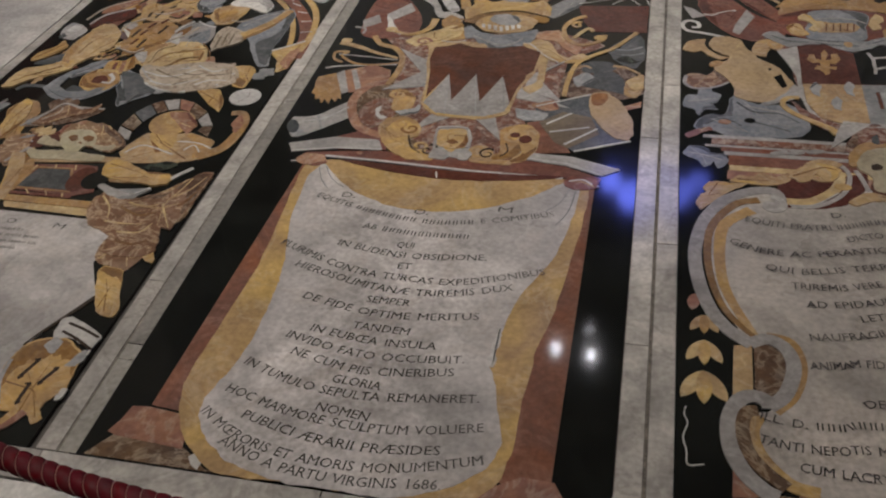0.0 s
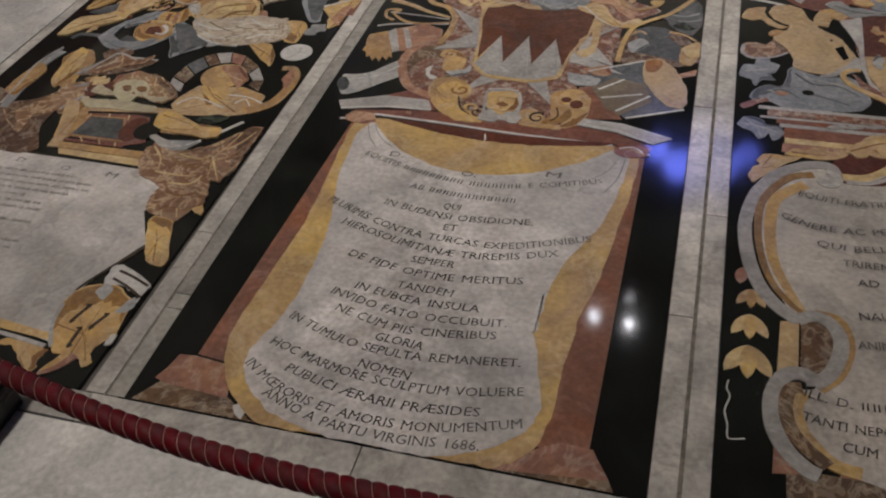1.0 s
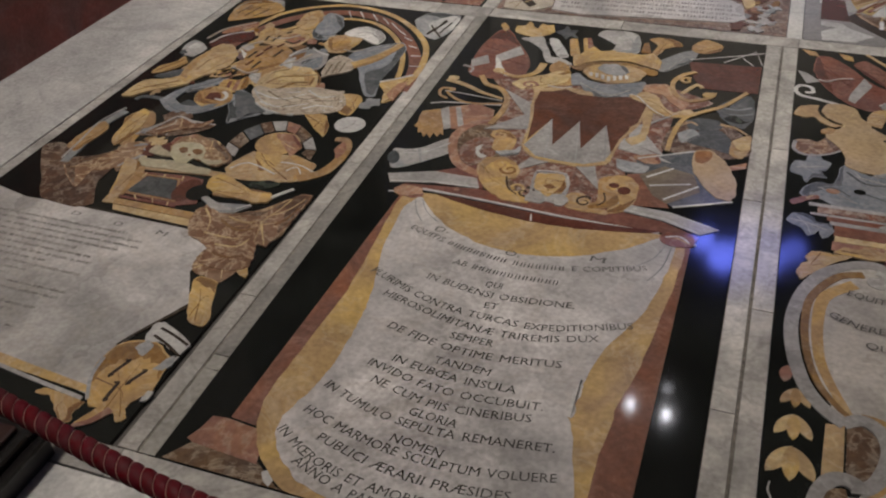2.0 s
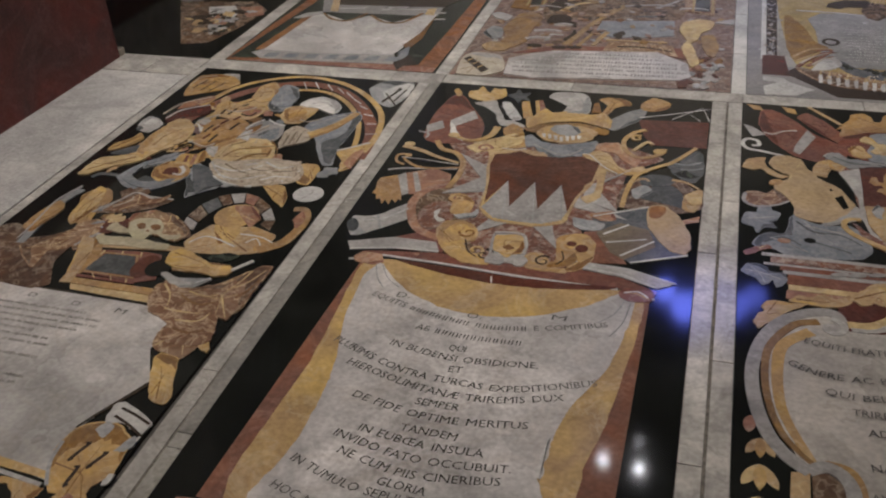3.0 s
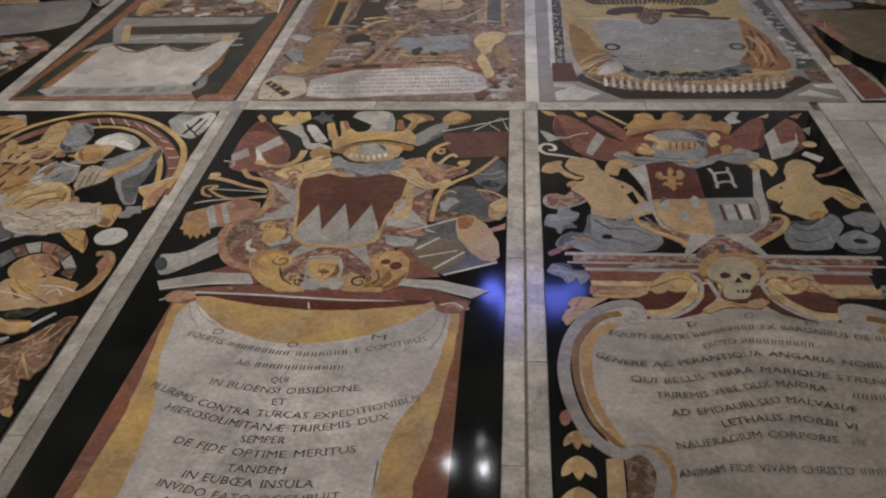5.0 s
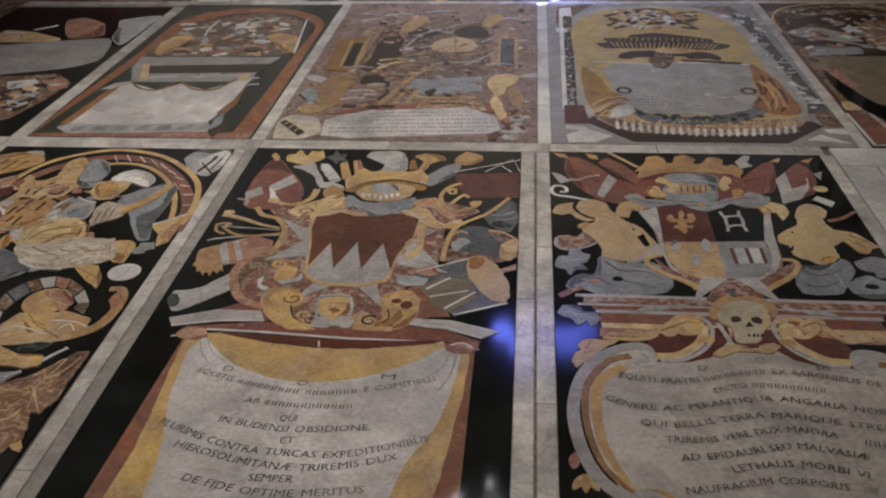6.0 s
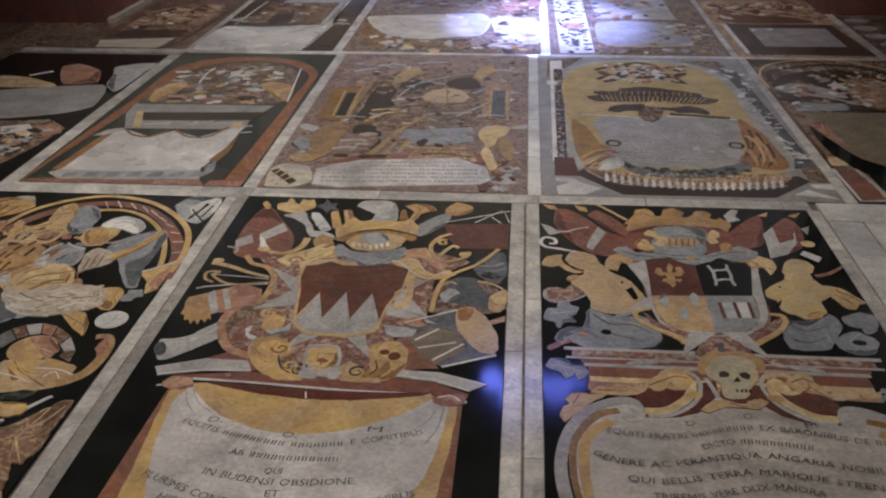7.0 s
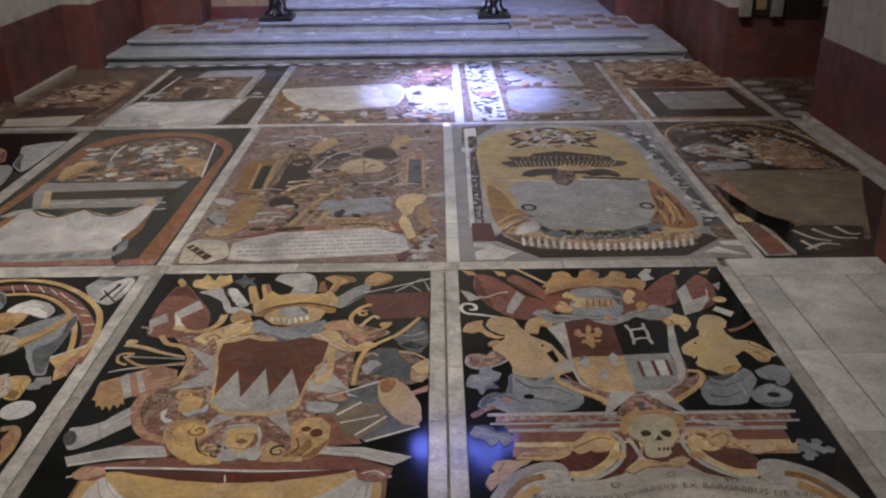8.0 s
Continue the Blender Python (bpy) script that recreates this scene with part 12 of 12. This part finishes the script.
# ---------- barrier rope in front of the slabs ----------
def rope(points, radius, label):
    """A twisted velvet rope: two swelling strands wound round a line, with a thin cord in each groove."""
    r = thing("barrier_rope", points[0], label, "rope")
    o = Vector(points[0])
    line = spline([Vector(p) - o for p in points], False, 150)

    def wind(name, section, material):
        bm, rows, run = bmesh.new(), [], 0.0
        for i, p in enumerate(line):
            d = (line[min(i + 1, len(line) - 1)] - line[max(i - 1, 0)]).normalized()
            side = d.cross(Vector((0, 0, 1))).normalized()
            up = side.cross(d)
            if i:
                run += (p - line[i - 1]).length
            a = -run / 0.0395 * 2 * math.pi
            rows.append([bm.verts.new(p + (side * math.cos(a + t) + up * math.sin(a + t)) * q) for t, q in section])
        m = len(section)
        for a, b in zip(rows, rows[1:]):
            for k in range(m):
                bm.faces.new((a[k], a[(k + 1) % m], b[(k + 1) % m], b[k])).smooth = True
        bmesh.ops.recalc_face_normals(bm, faces=bm.faces)
        part(name, bm, material, r)

    for k in range(2):
        turn = math.pi * k
        wind("strand", [(turn + math.pi * j / 14, radius * (0.86 + 0.17 * math.sin(math.pi * j / 14) ** 0.55)) for j in range(15)], VELVET)
        cord = []
        for j in range(6):
            w = 2 * math.pi * j / 6
            cord.append((turn + 0.075 * math.cos(w), radius * (0.90 + 0.055 * math.sin(w))))
        wind("cord", cord, CORD)
    return r


rope([(-1.75, -2.93, 0.82), (-1.30, -3.01, 0.745), (-0.96, -3.06, 0.70), (-0.74, -3.095, 0.685), (-0.47, -3.125, 0.70), (-0.1, -3.15, 0.76), (0.25, -3.16, 0.84)], 0.0148, "twisted crimson velvet barrier rope with thin pale cords")


def post(x, y, height):
    """A stanchion that holds an end of the rope."""
    p = thing("barrier_post", (x, y, 0), "black barrier post with a round foot holding the rope", "barrier post", "barrier posts")
    part("foot", turned([(0.15, 0.0), (0.15, 0.012), (0.13, 0.025), (0.04, 0.04), (0.03, 0.06)], 28), IRON, p)
    part("pole", turned([(0.019, 0.05), (0.019, height - 0.03), (0.026, height - 0.02), (0.026, height)], 16), IRON, p)
    part("knob", turned([(0.02, height), (0.034, height + 0.02), (0.03, height + 0.045), (0.004, height + 0.058)], 18), BRASS, p)
    return p


post(-1.766, -2.925, 0.84)
post(0.268, -3.16, 0.86)
